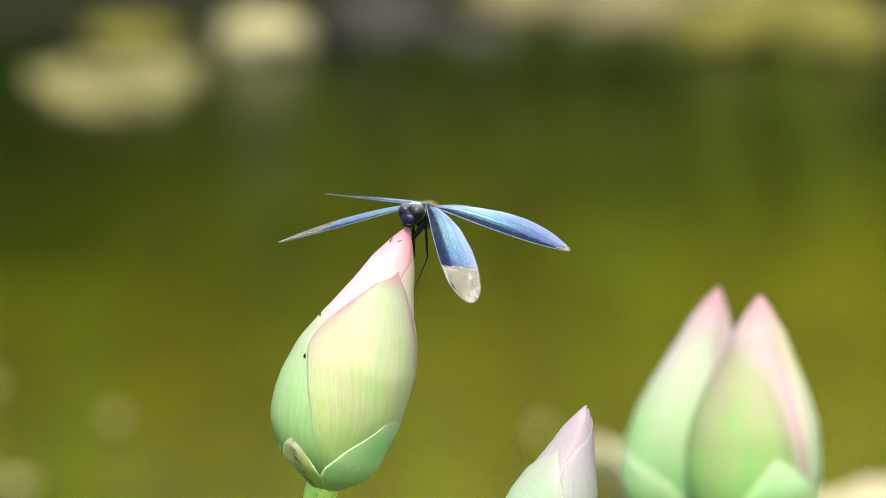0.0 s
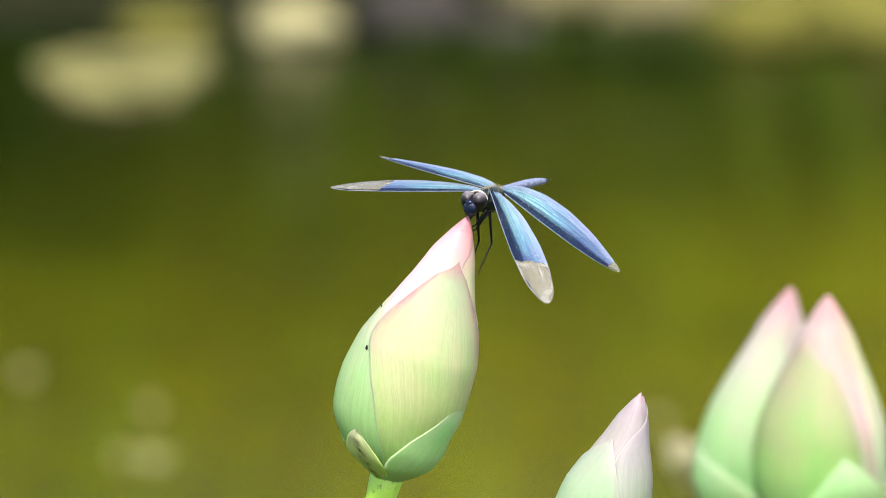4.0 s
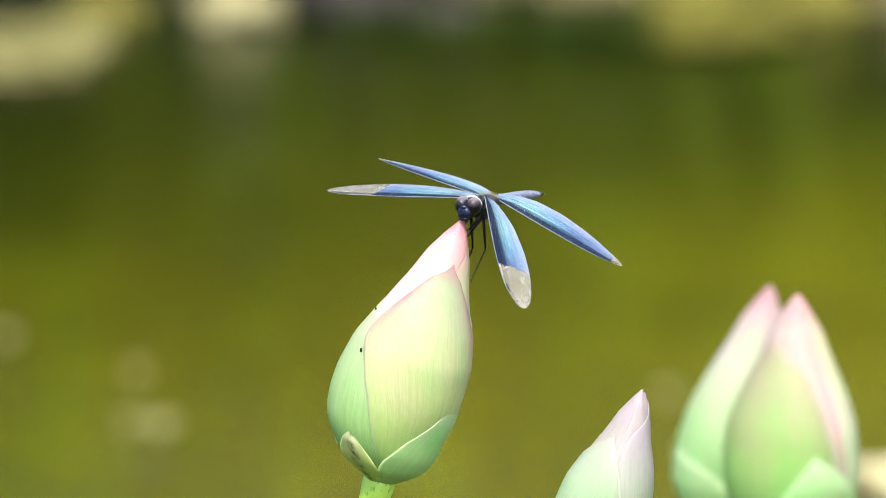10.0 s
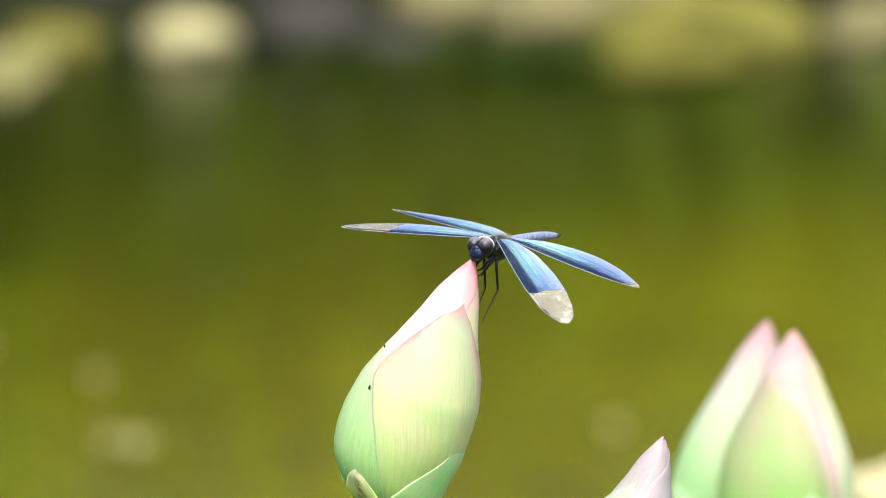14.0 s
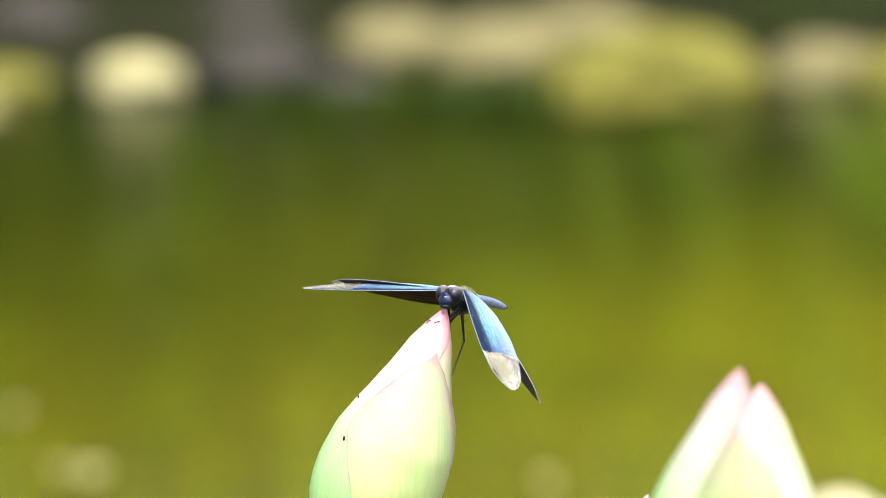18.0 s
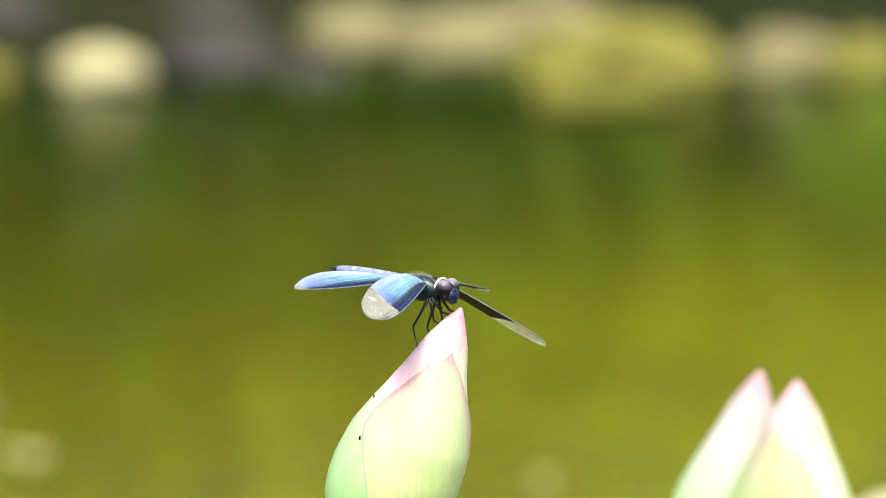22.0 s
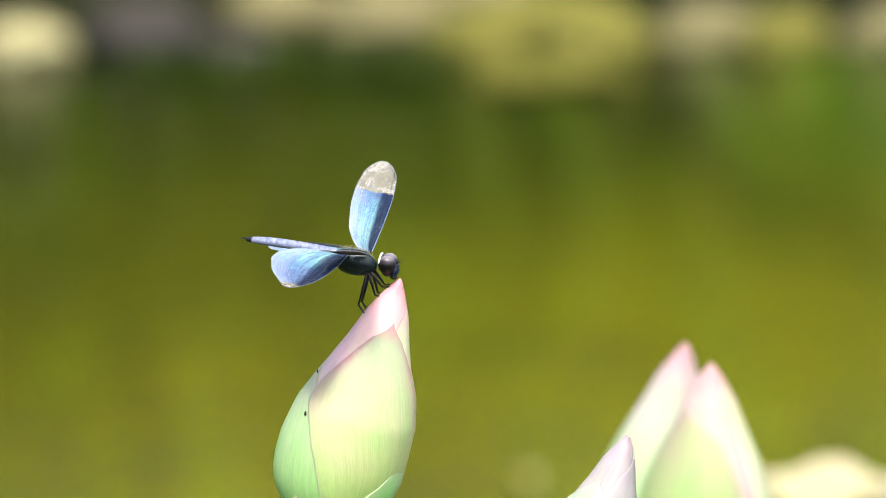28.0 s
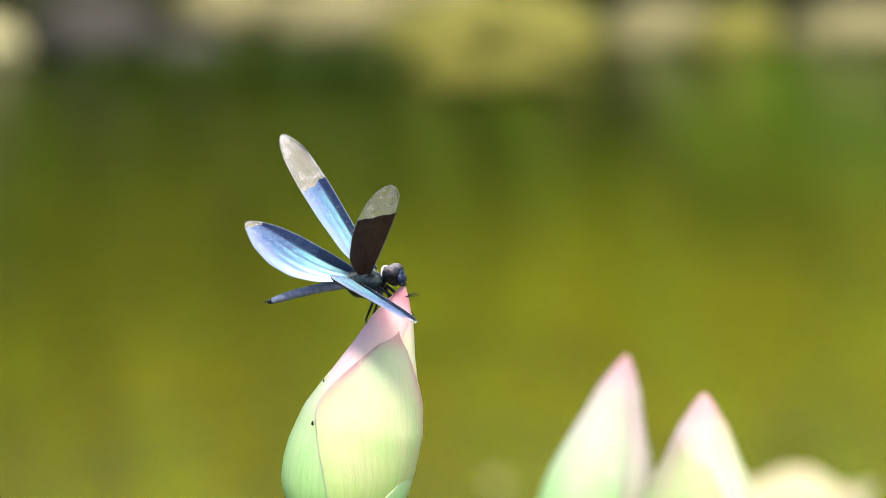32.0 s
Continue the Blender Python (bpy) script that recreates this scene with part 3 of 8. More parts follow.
tuft("grass_tuft", "low tuft of dark green grass beside the water", 0.176, 5.303, 0.0, 0.025, 0.026, 260, REED, 26, group="grass tufts")


# ---- unseen reeds behind the far bank, added for the pond to mirror ----
def unseen_reeds(seed, n, x0, x1, y0, y1, tall, mat, name, label):
    rng = random.Random(seed)
    verts, faces = [], []
    for _ in range(n):
        x, y = rng.uniform(x0, x1), rng.uniform(y0, y1)
        dens = 0.5 + 0.5 * math.sin(5.1 * x + 1.3) * math.sin(2.3 * x)
        if rng.random() > 0.35 + 0.65 * dens:
            continue
        h = tall * rng.uniform(0.5, 1.05)
        a = rng.uniform(0, 6.28)
        lean, w = h * rng.uniform(0.05, 0.4), rng.uniform(0.008, 0.022)
        z = height(x, y) - 0.02
        k = len(verts)
        for i in range(5):
            s = i / 4
            c = (x + math.cos(a) * lean * s * s, y + math.sin(a) * lean * s * s, z + h * s * (1 - 0.2 * s))
            ww = w * (1 - 0.9 * s * s)
            verts += [(c[0] - math.sin(a + 1) * ww, c[1] + math.cos(a + 1) * ww, c[2]), (c[0] + math.sin(a + 1) * ww, c[1] - math.cos(a + 1) * ww, c[2])]
        faces += [(k + 2 * i, k + 2 * i + 1, k + 2 * i + 3, k + 2 * i + 2) for i in range(4)]
    me = bpy.data.meshes.new(name)
    me.from_pydata(verts, [], faces)
    me.materials.append(mat)
    return tagged(new(name, me), label, "reeds", kind="stuff")


# out of view: added to block the sky in the water's reflection
unseen_reeds(3, 14000, -4.0, 4.0, 5.9, 7.0, 1.5, REED_TALL, "unseen_reeds", "unseen green reeds added behind the bank for the pond to mirror")

def floating_petal(x, y, r, seed):
    """A fallen petal that floats on the water, a shallow dish."""
    rng = random.Random(seed)
    bm = bmesh.new()
    rows = []
    for i in range(5):
        a = i / 4
        rows.append([bm.verts.new((r * a * math.cos(k * 0.5236) * (1.3 + 0.1 * math.sin(k * 2 + seed)), r * a * math.sin(k * 0.5236), 0.004 + 0.012 * a * a)) for k in range(12)])
    grid_faces(bm, rows, close=True)
    bmesh.ops.remove_doubles(bm, verts=bm.verts, dist=0.0005)
    ob = new("floating_petal", mesh_of("floating_petal", bm, FLOAT))
    ob.location = (x, y, 0.0)
    ob.rotation_euler = (0, 0, rng.uniform(0, 6))
    return tagged(ob, "faded yellow petal floating on the pond", "petal", "floating petals")


petals = [floating_petal(0, 0, r, k) for k, r in enumerate((0.0095, 0.0062, 0.0058, 0.0066, 0.0062))]


def leaf_raft(label, wide, deep, count, mat, seed):
    """Yellowed leaves that drift together at the far bank."""
    ob = thing("leaf_raft", label, "floating leaves", "leaf rafts")
    rng = random.Random(seed)
    for n in range(count):
        a, q = rng.uniform(0, 6.28), math.sqrt(rng.random())
        lobe = 1 + 0.12 * math.sin(3 * a + seed) + 0.08 * math.sin(5 * a + 2 * seed)
        cx, cy, r = wide * q * lobe * math.cos(a), deep * q * lobe * math.sin(a), rng.uniform(0.010, 0.019)
        turn, bm, rows = rng.uniform(0, 6.28), bmesh.new(), []
        for i in range(1, 6):
            e = i / 5
            rows.append([bm.verts.new((cx + r * e * 1.3 * math.cos(t + turn) * (1 + 0.12 * math.sin(3 * t)), cy + r * e * math.sin(t + turn), 0.002 + 0.001 * (n % 5) + 0.005 * e * e + 0.002 * e * math.sin(4 * t + n))) for t in (k * math.pi / 8 for k in range(16))])
        grid_faces(bm, rows, close=True)
        bm.faces.new(rows[0])
        part("leaf", bm, mat, ob)
    return ob


raft = leaf_raft("raft of yellowed leaves adrift near the far bank", 0.068, 0.14, 62, RAFT, 31)
duckweed = leaf_raft("patch of yellow-green floating weed before the mossy stones", 0.054, 0.085, 60, MOSSY, 8)


# ---- lotus ----
HALF = ([0.0, 0.03, 0.076, 0.14, 0.20, 0.28, 0.36, 0.49, 0.60, 0.71, 0.80, 0.86, 0.94, 0.985, 1.0], [0.062, 0.105, 0.158, 0.192, 0.209, 0.222, 0.224, 0.212, 0.180, 0.140, 0.105, 0.083, 0.041, 0.013, 0.003])
BOW = ([0.0, 0.2, 0.36, 0.49, 0.6, 0.71, 0.86, 1.0], [0.0, -0.057, -0.047, -0.034, -0.023, -0.018, -0.010, 0.0])
WIDE = ([0, 0.1, 0.25, 0.4, 0.5, 0.6, 0.7, 0.8, 0.9, 0.96, 1.0], [0.25, 0.36, 0.53, 0.74, 0.88, 0.97, 0.94, 0.77, 0.48, 0.25, 0.0])
TRI = ([0, 0.3, 0.7, 1.0], [1.0, 0.84, 0.46, 0.0])
FULL = ([0, 0.1, 0.3, 0.55, 0.75, 0.9, 1.0], [0.95, 1.0, 1.0, 0.92, 0.66, 0.34, 0.0])
CONE = ([0, 0.3, 1.0], [0.8, 1.0, 1.0])
OVAL = ([0, 0.15, 0.4, 0.6, 0.8, 0.93, 1.0], [0.55, 0.8, 1.0, 0.95, 0.65, 0.3, 0.0])


class Bud:
    """The closed body of a lotus bud: its middle line, its radius, and petals that lie on it."""

    def __init__(self, top, length, fat=1.0, lean=18.4, bow=1.0):
        self.len, self.fat, self.bow = length, fat, bow
        a = radians(lean)
        self.along, self.across = Vector((math.sin(a), 0, math.cos(a))), Vector((math.cos(a), 0, -math.sin(a)))
        self.base = Vector(top) - self.along * length

    def at(self, u, deg, off):
        """The point at height u, turned deg from the side that faces the camera's bank, off metres above the skin."""
        r = (float(np.interp(u, *HALF)) * self.fat) * self.len - 0.0013 * min(1, max(0, 4 * (1 - u))) + off
        r = max(r, 0.00006)
        c = float(np.interp(u, *BOW)) * self.bow * self.len
        t = radians(deg)
        return self.base + self.along * (u * self.len) + self.across * (c + r * math.sin(t)) + Vector((0, -1, 0)) * (r * math.cos(t))

    def petal(self, parent, name, mid, width, u0, u1, off, mat, shape=OVAL, skew=0.0, label="", thick=0.0003, lift=0.0, rows_n=22, cols_n=14, sides=None, wavy=0.00018, tuck=0.0):
        """A petal from height u0 to u1: shape times width about mid, or between the two edges of sides."""
        bm = bmesh.new()
        outer, inner, uv = [], [], []
        for i in range(rows_n + 1):
            s = i / rows_n
            s = 1 - (1 - s) ** 1.3
            w = float(np.interp(s, *shape)) * width
            ro, ri, ru = [], [], []
            for j in range(cols_n + 1):
                q = 2 * j / cols_n - 1
                u = u0 + (u1 - u0) * s * (1 - 0.02 * q * q)
                d = mid + skew * (s - 0.5) + q * w
                if sides:
                    lo, hi = float(np.interp(s, sides[0], sides[1])), float(np.interp(s, sides[0], sides[2]))
                    d = lo + (hi - lo) * j / cols_n
                o = off * (0.35 + 0.65 * math.sin(min(1.0, 1.25 * (1 - abs(2 * s - 1)) + 0.12) * math.pi / 2)) + lift * s ** 6 - tuck * abs(q) ** 7
                wave = wavy * math.sin(9 * s + 3 * q + mid)
                edge = 0.15 + 0.85 * (1 - abs(q) ** 5)
                ro.append(bm.verts.new(self.at(u, d, o + wave)))
                ri.append(bm.verts.new(self.at(u, d, o + wave - thick * edge)))
                ru.append((j / cols_n, s))
            outer.append(ro), inner.append(ri), uv.append(ru)
        grid_faces(bm, outer, uv=uv)
        grid_faces(bm, inner, uv=uv)
        rim = [r[0] for r in outer] + [r[-1] for r in outer[::-1]]
        rin = [r[0] for r in inner] + [r[-1] for r in inner[::-1]]
        for a in range(len(rim) - 1):
            try:
                bm.faces.new((rim[a], rim[a + 1], rin[a + 1], rin[a]))
            except ValueError:
                pass
        return part(name, bm, mat, parent, label)

    def core(self, parent, mat):
        bm = bmesh.new()
        rows, uv = [], []
        for i in range(33):
            u = i / 32
            rows.append([bm.verts.new(self.at(u, 360 * k / 24, -0.0009)) for k in range(24)])
            uv.append([(0.5, u)] * 25)
        grid_faces(bm, rows, close=True, uv=uv)
        return part("inner_bud", bm, mat, parent)

    def stem(self, parent, foot, radius=0.0035, sag=0.02):
        b, p0, p3 = Vector(self.base), Vector(self.base) + self.along * 0.004, Vector(foot)
        p1, p2 = b - self.along * 0.10, Vector((foot[0] + sag, 0, foot[2] + 0.35))
        pts = [p0 * (1 - s) ** 3 + p1 * 3 * s * (1 - s) ** 2 + p2 * 3 * s * s * (1 - s) + p3 * s ** 3 for s in (k / 40 for k in range(41))]
        bm = bmesh.new()
        tube(bm, pts, [radius * (1.35 if k == 0 else 1.12 if k == 1 else 1.0 + 0.35 * k / 40) for k in range(41)], 14)
        part("stem", bm, STEM, parent, "green stem with fine dark prickles")
        rng = random.Random(4)
        bm = bmesh.new()
        for k in range(46):
            i = 1 + k % 30
            way = (pts[i + 1] - pts[i]).normalized()
            out = (way.orthogonal() * math.cos(k * 2.4) + way.cross(way.orthogonal()) * math.sin(k * 2.4)).normalized()
            p = pts[i].lerp(pts[i + 1], rng.random())
            tube(bm, [p + out * radius * 0.9, p + out * (radius * 1.28)], [0.0003, 0.00004], 5)
        tagged(part("prickles", bm, STEM, parent), kind="stuff")


def lotus(name, label, top, length, fat, lean, bow, foot, petals, core=None, group="lotus buds"):
    ob = thing(name, label, "lotus bud", group)
    b = Bud(top, length, fat, lean, bow)
    b.core(ob, core or PETAL_TOP)
    for p in petals:
        b.petal(ob, **p)
    b.stem(ob, foot)
    return ob, b


def P(mid, width, u0, u1, off, mat, shape=OVAL, skew=0.0, name="petal", **more):
    return dict(name=name, mid=mid, width=width, u0=u0, u1=u1, off=off * 0.001, mat=mat, shape=shape, skew=skew, **more)


TIP_EDGE = ([0, 0.70, 0.80, 0.86, 0.91, 0.955, 1.0], [-150, -150, -150, -150, -155, -165, -180], [20, 18, 20, 32, 60, 105, 170])
BIG_EDGE = ([0, 0.1, 0.2, 0.36, 0.51, 0.60, 0.66, 0.72, 0.80, 0.88, 0.945, 1.0], [-4, -6, -11, -26, -46, -60, -63, -60, -50, -37, -21, 12], [20, 50, 75, 86, 88, 86, 83, 78, 68, 54, 40, 17])
LOW_EDGE = ([0, 0.1, 0.27, 0.40, 0.61, 0.84, 1.0], [-15, -8, 0, 12, 31, 51, 68], [150, 150, 148, 140, 120, 90, 68])
SIDE_EDGE = ([0, 0.5, 0.75, 0.84, 0.93, 1.0], [-170, -165, -150, -140, -120, -96], [10, -8, -28, -52, -72, -94])
SEPAL_EDGE = ([0, 0.3, 0.6, 0.85, 1.0], [-74, -70, -58, -45, -35], [8, 0, -14, -28, -35])
MAIN = [
    P(178, 80, 0.06, 0.97, 0.0, PETAL_TOP), P(88, 84, 0.06, 0.97, 0.0, PETAL_PALE, CONE, wavy=0.00002), P(-64, 82, 0.06, 1.0, 0.30, PETAL_TOP, sides=TIP_EDGE, wavy=0.00002, rows_n=36, cols_n=60, thick=0.00008, tuck=0.00016),
    P(-78, 76, 0.0, 0.645, 0.85, PETAL_SIDE, sides=SIDE_EDGE, wavy=0.00004), P(110, 70, 0.0, 0.70, 0.5, PETAL_SIDE, FULL), P(200, 66, 0.0, 0.70, 0.5, PETAL_SIDE, FULL),
    P(15, 66, 0.025, 0.852, 1.25, PETAL_FRONT, sides=BIG_EDGE, rows_n=36, cols_n=48, wavy=0.00008, thick=0.0002, tuck=0.00024, label="large outer petal, pale green-yellow with a rose rim"),
    P(78, 78, 0.0, 0.405, 1.5, PETAL_LOW, sides=LOW_EDGE, wavy=0.00006, cols_n=40, thick=0.00015, tuck=0.0001), P(180, 50, 0.0, 0.30, 1.1, PETAL_LOW), P(-30, 40, -0.005, 0.185, 1.25, SEPAL, name="sepal", label="small sepal with a brown streak", sides=SEPAL_EDGE), P(-130, 34, 0.0, 0.2, 1.1, PETAL_LOW)]
lotus_main, main_bud = lotus("lotus_bud", "pale green lotus bud with a rose tip on a green stem", (0.0003, 0, 1.0508), 0.0706, 1.07, 18.4, 0.82, (-0.12, 0, 0), MAIN, PETAL_PALE)


def specks(parent, bud, spots):
    """Tiny dark insects on the bud's skin."""
    for u, d, r, off in spots:
        bm = bmesh.new()
        ball(bm, bud.at(u, d, off), r * 0.6, r * 0.6, r, 8, 6)
        ball(bm, bud.at(u, d, off + 0.0002) + Vector((r * 0.5, -r * 0.3, r)), r * 0.45, r * 0.45, r * 0.5, 8, 6)
        part("speck", bm, DARK, parent, "tiny black insect on the petal")


specks(lotus_main, main_bud, [(0.462, -54, 0.0005, 0.0011), (0.60, -82, 0.0004, 0.0007)])

SMALL_RIGHT = ([0, 0.5, 0.72, 0.84, 0.92, 1.0], [20, 2, -14, 5, 40, 78], [150, 150, 148, 140, 122, 80])
SMALL_LEFT = ([0, 0.5, 0.75, 0.90, 0.97, 1.0], [-160, -150, -112, -74, -52, -40], [30, 22, 4, -14, -28, -38])
SMALL_MID = ([0, 0.5, 0.85, 1.0], [-60, -40, -9, -8], [60, 70, 84, 60])
SMALL = [
    P(178, 80, 0.06, 0.97, 0.1, PETAL_GREY), P(88, 84, 0.06, 0.985, 0.2, PETAL_GREY, CONE), P(-66, 80, 0.06, 1.0, 0.4, PETAL_GREY, CONE, 6), P(20, 40, 0.06, 0.985, 0.6, PETAL_GREY, sides=SMALL_MID),
    P(52, 52, 0.02, 0.955, 0.9, PETAL_MAUVE, sides=SMALL_RIGHT), P(-40, 62, 0.02, 0.77, 1.2, PETAL_MINT, sides=SMALL_LEFT), P(180, 60, 0.02, 0.7, 1.0, PETAL_SIDE, WIDE), P(90, 50, 0.0, 0.35, 1.4, PETAL_LOW)]
lotus_small, small_bud = lotus("lotus_bud", "small slender lotus bud, greyish pink over green", (0, 0, 1.0), 0.052, 1.05, 16, 0.7, (-0.03, 0, 0), SMALL, PETAL_GREY)

BACK = [
    P(178, 80, 0.06, 0.97, 0.1, PETAL_BLUSH), P(88, 84, 0.06, 0.99, 0.2, PETAL_BLUSH, CONE), P(-60, 84, 0.05, 1.0, 0.5, PETAL_PALE_BACK, CONE, 8),
    P(-70, 96, 0.0, 0.34, 0.7, PETAL_LOW, FULL), P(120, 60, 0.02, 0.7, 1.0, PETAL_BACK, WIDE), P(48, 44, 0.0, 0.40, 1.6, PETAL_LOW, TRI)]
lotus_back, _b = lotus("lotus_bud", "large lotus bud, cream and green with a pink tip", (0, 0, 1.05), 0.0810, 1.03, 9, 0.75, (0.0, 0, 0), BACK, PETAL_BLUSH)

WRAP_EDGE = ([0, 0.3, 0.5, 0.7, 0.88, 1.0], [-150, -140, -125, -112, -90, -62], [60, 42, 35, 28, 12, -52])
CLOAK_EDGE = ([0, 0.42, 0.56, 0.74, 0.89, 1.0], [62, 50, 46, 44, 32, 10], [170, 170, 170, 168, 165, 160])
FOOT_EDGE = ([0, 0.45, 0.76, 1.0], [-40, -20, 0, 17], [90, 76, 48, 19])
FRONT = [
    P(178, 80, 0.06, 0.97, 0.1, PETAL_BLUSH), P(-60, 88, 0.05, 0.995, 0.3, PETAL_ROSE, CONE), P(40, 50, 0.05, 1.0, 0.5, PETAL_ROSE, CONE),
    P(-38, 70, 0.02, 0.84, 1.1, PETAL_BACK, sides=WRAP_EDGE), P(96, 44, 0.02, 1.0, 0.9, PETAL_CLOAK, sides=CLOAK_EDGE), P(180, 60, 0.02, 0.7, 1.0, PETAL_BACK, WIDE), P(20, 40, 0.0, 0.42, 1.9, PETAL_LOW, sides=FOOT_EDGE)]
lotus_front, _b = lotus("lotus_bud", "large lotus bud, green and cream with a pink tip", (0, 0, 1.05), 0.0773, 1.21, 1.5, 0.0, (0.0, 0, 0), FRONT, PETAL_BLUSH)

TALL = [
    P(178, 80, 0.06, 0.97, 0.1, PETAL_BLUSH), P(40, 66, 0.06, 1.0, 0.4, PETAL_BLUSH, WIDE), P(-60, 66, 0.06, 0.98, 0.5, PETAL_BLUSH, WIDE),
    P(-70, 60, 0.02, 0.80, 1.1, PETAL_LIME, WIDE), P(6, 56, 0.02, 0.86, 1.4, PETAL_LIME, WIDE), P(130, 60, 0.02, 0.7, 1.0, PETAL_BACK, WIDE), P(52, 46, 0.0, 0.40, 1.8, PETAL_LOW, TRI), P(-30, 110, 0.0, 0.34, 0.7, PETAL_LIME, FULL)]
lotus_tall, _b = lotus("lotus_bud", "tall green lotus bud on a long upright stem", (0, 0, 1.074), 0.074, 1.18, 0, 0.0, (0.05, 0, 0), TALL, PETAL_LIME)


def young_leaf(size, label):
    """A yellowed lotus leaf: a shallow wavy dish with raised ribs on a stem."""
    ob = thing("lotus_leaf", label, "lotus leaf", "young lotus leaves")
    bm = bmesh.new()
    for down in (0.0, -0.0008):
        rows, uv = [], []
        for i in range(15):
            a = i / 14
            row = []
            for k in range(48):
                t = 2 * math.pi * k / 48
                r = size * a * (1 + 0.05 * math.sin(3 * t) + 0.03 * math.sin(7 * t))
                row.append(bm.verts.new((r * math.cos(t), r * math.sin(t), 0.832 + 0.034 * a * a + 0.004 * a * a * math.sin(5 * t + 1) + down + 0.0006 * math.cos(16 * t) * a)))
            rows.append(row)
            uv.append([(k / 48, a) for k in range(49)])
        grid_faces(bm, rows, close=True, uv=uv)
    bmesh.ops.remove_doubles(bm, verts=bm.verts, dist=0.0001)
    part("blade", bm, PETAL_CREAM, ob)
    bm = bmesh.new()
    tube(bm, [(0, 0, 0.833), (0.002, 0, 0.6), (0.0, 0, 0.3), (-0.02, 0, 0)], [0.003] * 4, 10)
    part("stem", bm, STEM, ob)
    return ob


lotus_open = young_leaf(0.041, "cream-yellow young lotus leaf on a stem behind the buds")
lotus_cup = young_leaf(0.030, "small cream lotus leaf close behind a large bud")

# ---- dragonfly: x forward, y to its left, z up ----
dragonfly = thing("dragonfly", "blue-black dragonfly with iridescent wings perched on a lotus bud", "dragonfly")
MM = 0.001


def mm(profile):
    return [(x * MM, r * MM) for x, r in profile]


bm = bmesh.new()
lathe(bm, mm([(-4.6, 0.9), (-4.2, 1.9), (-3.0, 2.7), (-1.0, 3.2), (1.2, 3.3), (3.2, 3.0), (4.8, 2.2), (5.8, 1.3), (6.3, 0.8)]), 0.82, 1.05, 24, lambda x: -0.0003 - 0.06 * x)
for v in bm.verts:
    v.co.z += 0.00016 * math.sin(v.co.x * 2600)
part("thorax", bm, THORAX, dragonfly, "dark metallic thorax")
bm = bmesh.new()
rng = random.Random(9)
for _ in range(420):
    x, a = rng.uniform(-3.8, 5.2), rng.uniform(0.15, math.pi - 0.15)
    r = float(np.interp(x, [-4.6, -3, 0, 3.2, 5.8], [1.2, 2.7, 3.3, 3.0, 1.3]))
    root = Vector((x, r * 0.82 * math.cos(a), r * 1.05 * math.sin(a) - 0.3 - 0.06 * x)) * MM
    out = Vector((rng.uniform(-0.5, 0.3), math.cos(a) + rng.uniform(-0.3, 0.3), math.sin(a) + rng.uniform(-0.2, 0.2))).normalized()
    tube(bm, [root, root + out * rng.uniform(0.5, 1.1) * MM], [0.035 * MM, 0.008 * MM], 3, False)
part("hair", bm, HAIR, dragonfly, "fine golden hair on the back")

# abdomen: ten segments, the last with claspers
abdomen = new("abdomen")
abdomen.parent = dragonfly
edges_x = [-4.2, -6.2, -8.8, -11.6, -14.4, -17.2, -20.0, -22.6, -24.8, -26.6, -28.0]
rad = [1.35, 1.55, 1.50, 1.40, 1.38, 1.36, 1.32, 1.25, 1.10, 0.90, 0.62]
for i in range(10):
    bm = bmesh.new()
    a, b, ra, rb = edges_x[i], edges_x[i + 1], rad[i], rad[i + 1]
    prof = [(a + 0.10, ra * 0.90), (a - 0.05, ra), (a * 0.6 + b * 0.4, ra * 0.5 + rb * 0.5 + 0.03), (b + 0.18, rb * 1.02), (b + 0.02, rb * 0.93)]
    lathe(bm, mm(prof), 1.0, 0.86, 18, lambda x: 0.0006 + 0.0009 * math.sin(-x * 90))
    part("segment", bm, ABDOMEN if i < 9 else DARK, abdomen)
bm = bmesh.new()
for sgn in (1, -1):
    tube(bm, [(-0.0278, sgn * 0.0003, 0.0012), (-0.0288, sgn * 0.0005, 0.0014), (-0.0297, sgn * 0.0004, 0.0012)], [0.00022, 0.00018, 0.00005], 6)
part("claspers", bm, DARK, abdomen, "dark claspers at the tail's end")

# head
head = new("head")
head.parent = dragonfly
head.location, head.scale = (-0.0006, 0, -0.0004), (1.12, 1.12, 1.12)
bm = bmesh.new()
ball(bm, (0.0088, 0, 0.0001), 0.0019, 0.0024, 0.0022)
part("skull", bm, DARK, head)
for sgn in (1, -1):
    bm = bmesh.new()
    ball(bm, (0.0087, sgn * 0.00136, 0.0008), 0.00200, 0.00172, 0.00215, 28, 18, Matrix.Rotation(radians(sgn * -14), 4, "X"))
    part("eye", bm, EYE, head, "glossy brown-violet compound eye")
bm = bmesh.new()
ball(bm, (0.0104, 0, -0.0006), 0.0010, 0.0017, 0.0016)
ball(bm, (0.0106, 0, 0.0006), 0.0007, 0.0010, 0.0007)
part("face", bm, FACE, head, "metallic blue face")
bm = bmesh.new()
ball(bm, (0.0103, 0, -0.0020), 0.0008, 0.0013, 0.0006)
part("mouth", bm, DARK, head)
bm = bmesh.new()
ring = [radians(-75 + 150 * k / 14) for k in range(15)]
tube(bm, [(0.0070, 0.0026 * math.sin(a), 0.0003 + 0.0026 * math.cos(a)) for a in ring], [0.00010] + [0.00026] * 13 + [0.00010], 6)
part("collar", bm, PALE, head, "pale rim behind the eyes")
bm = bmesh.new()
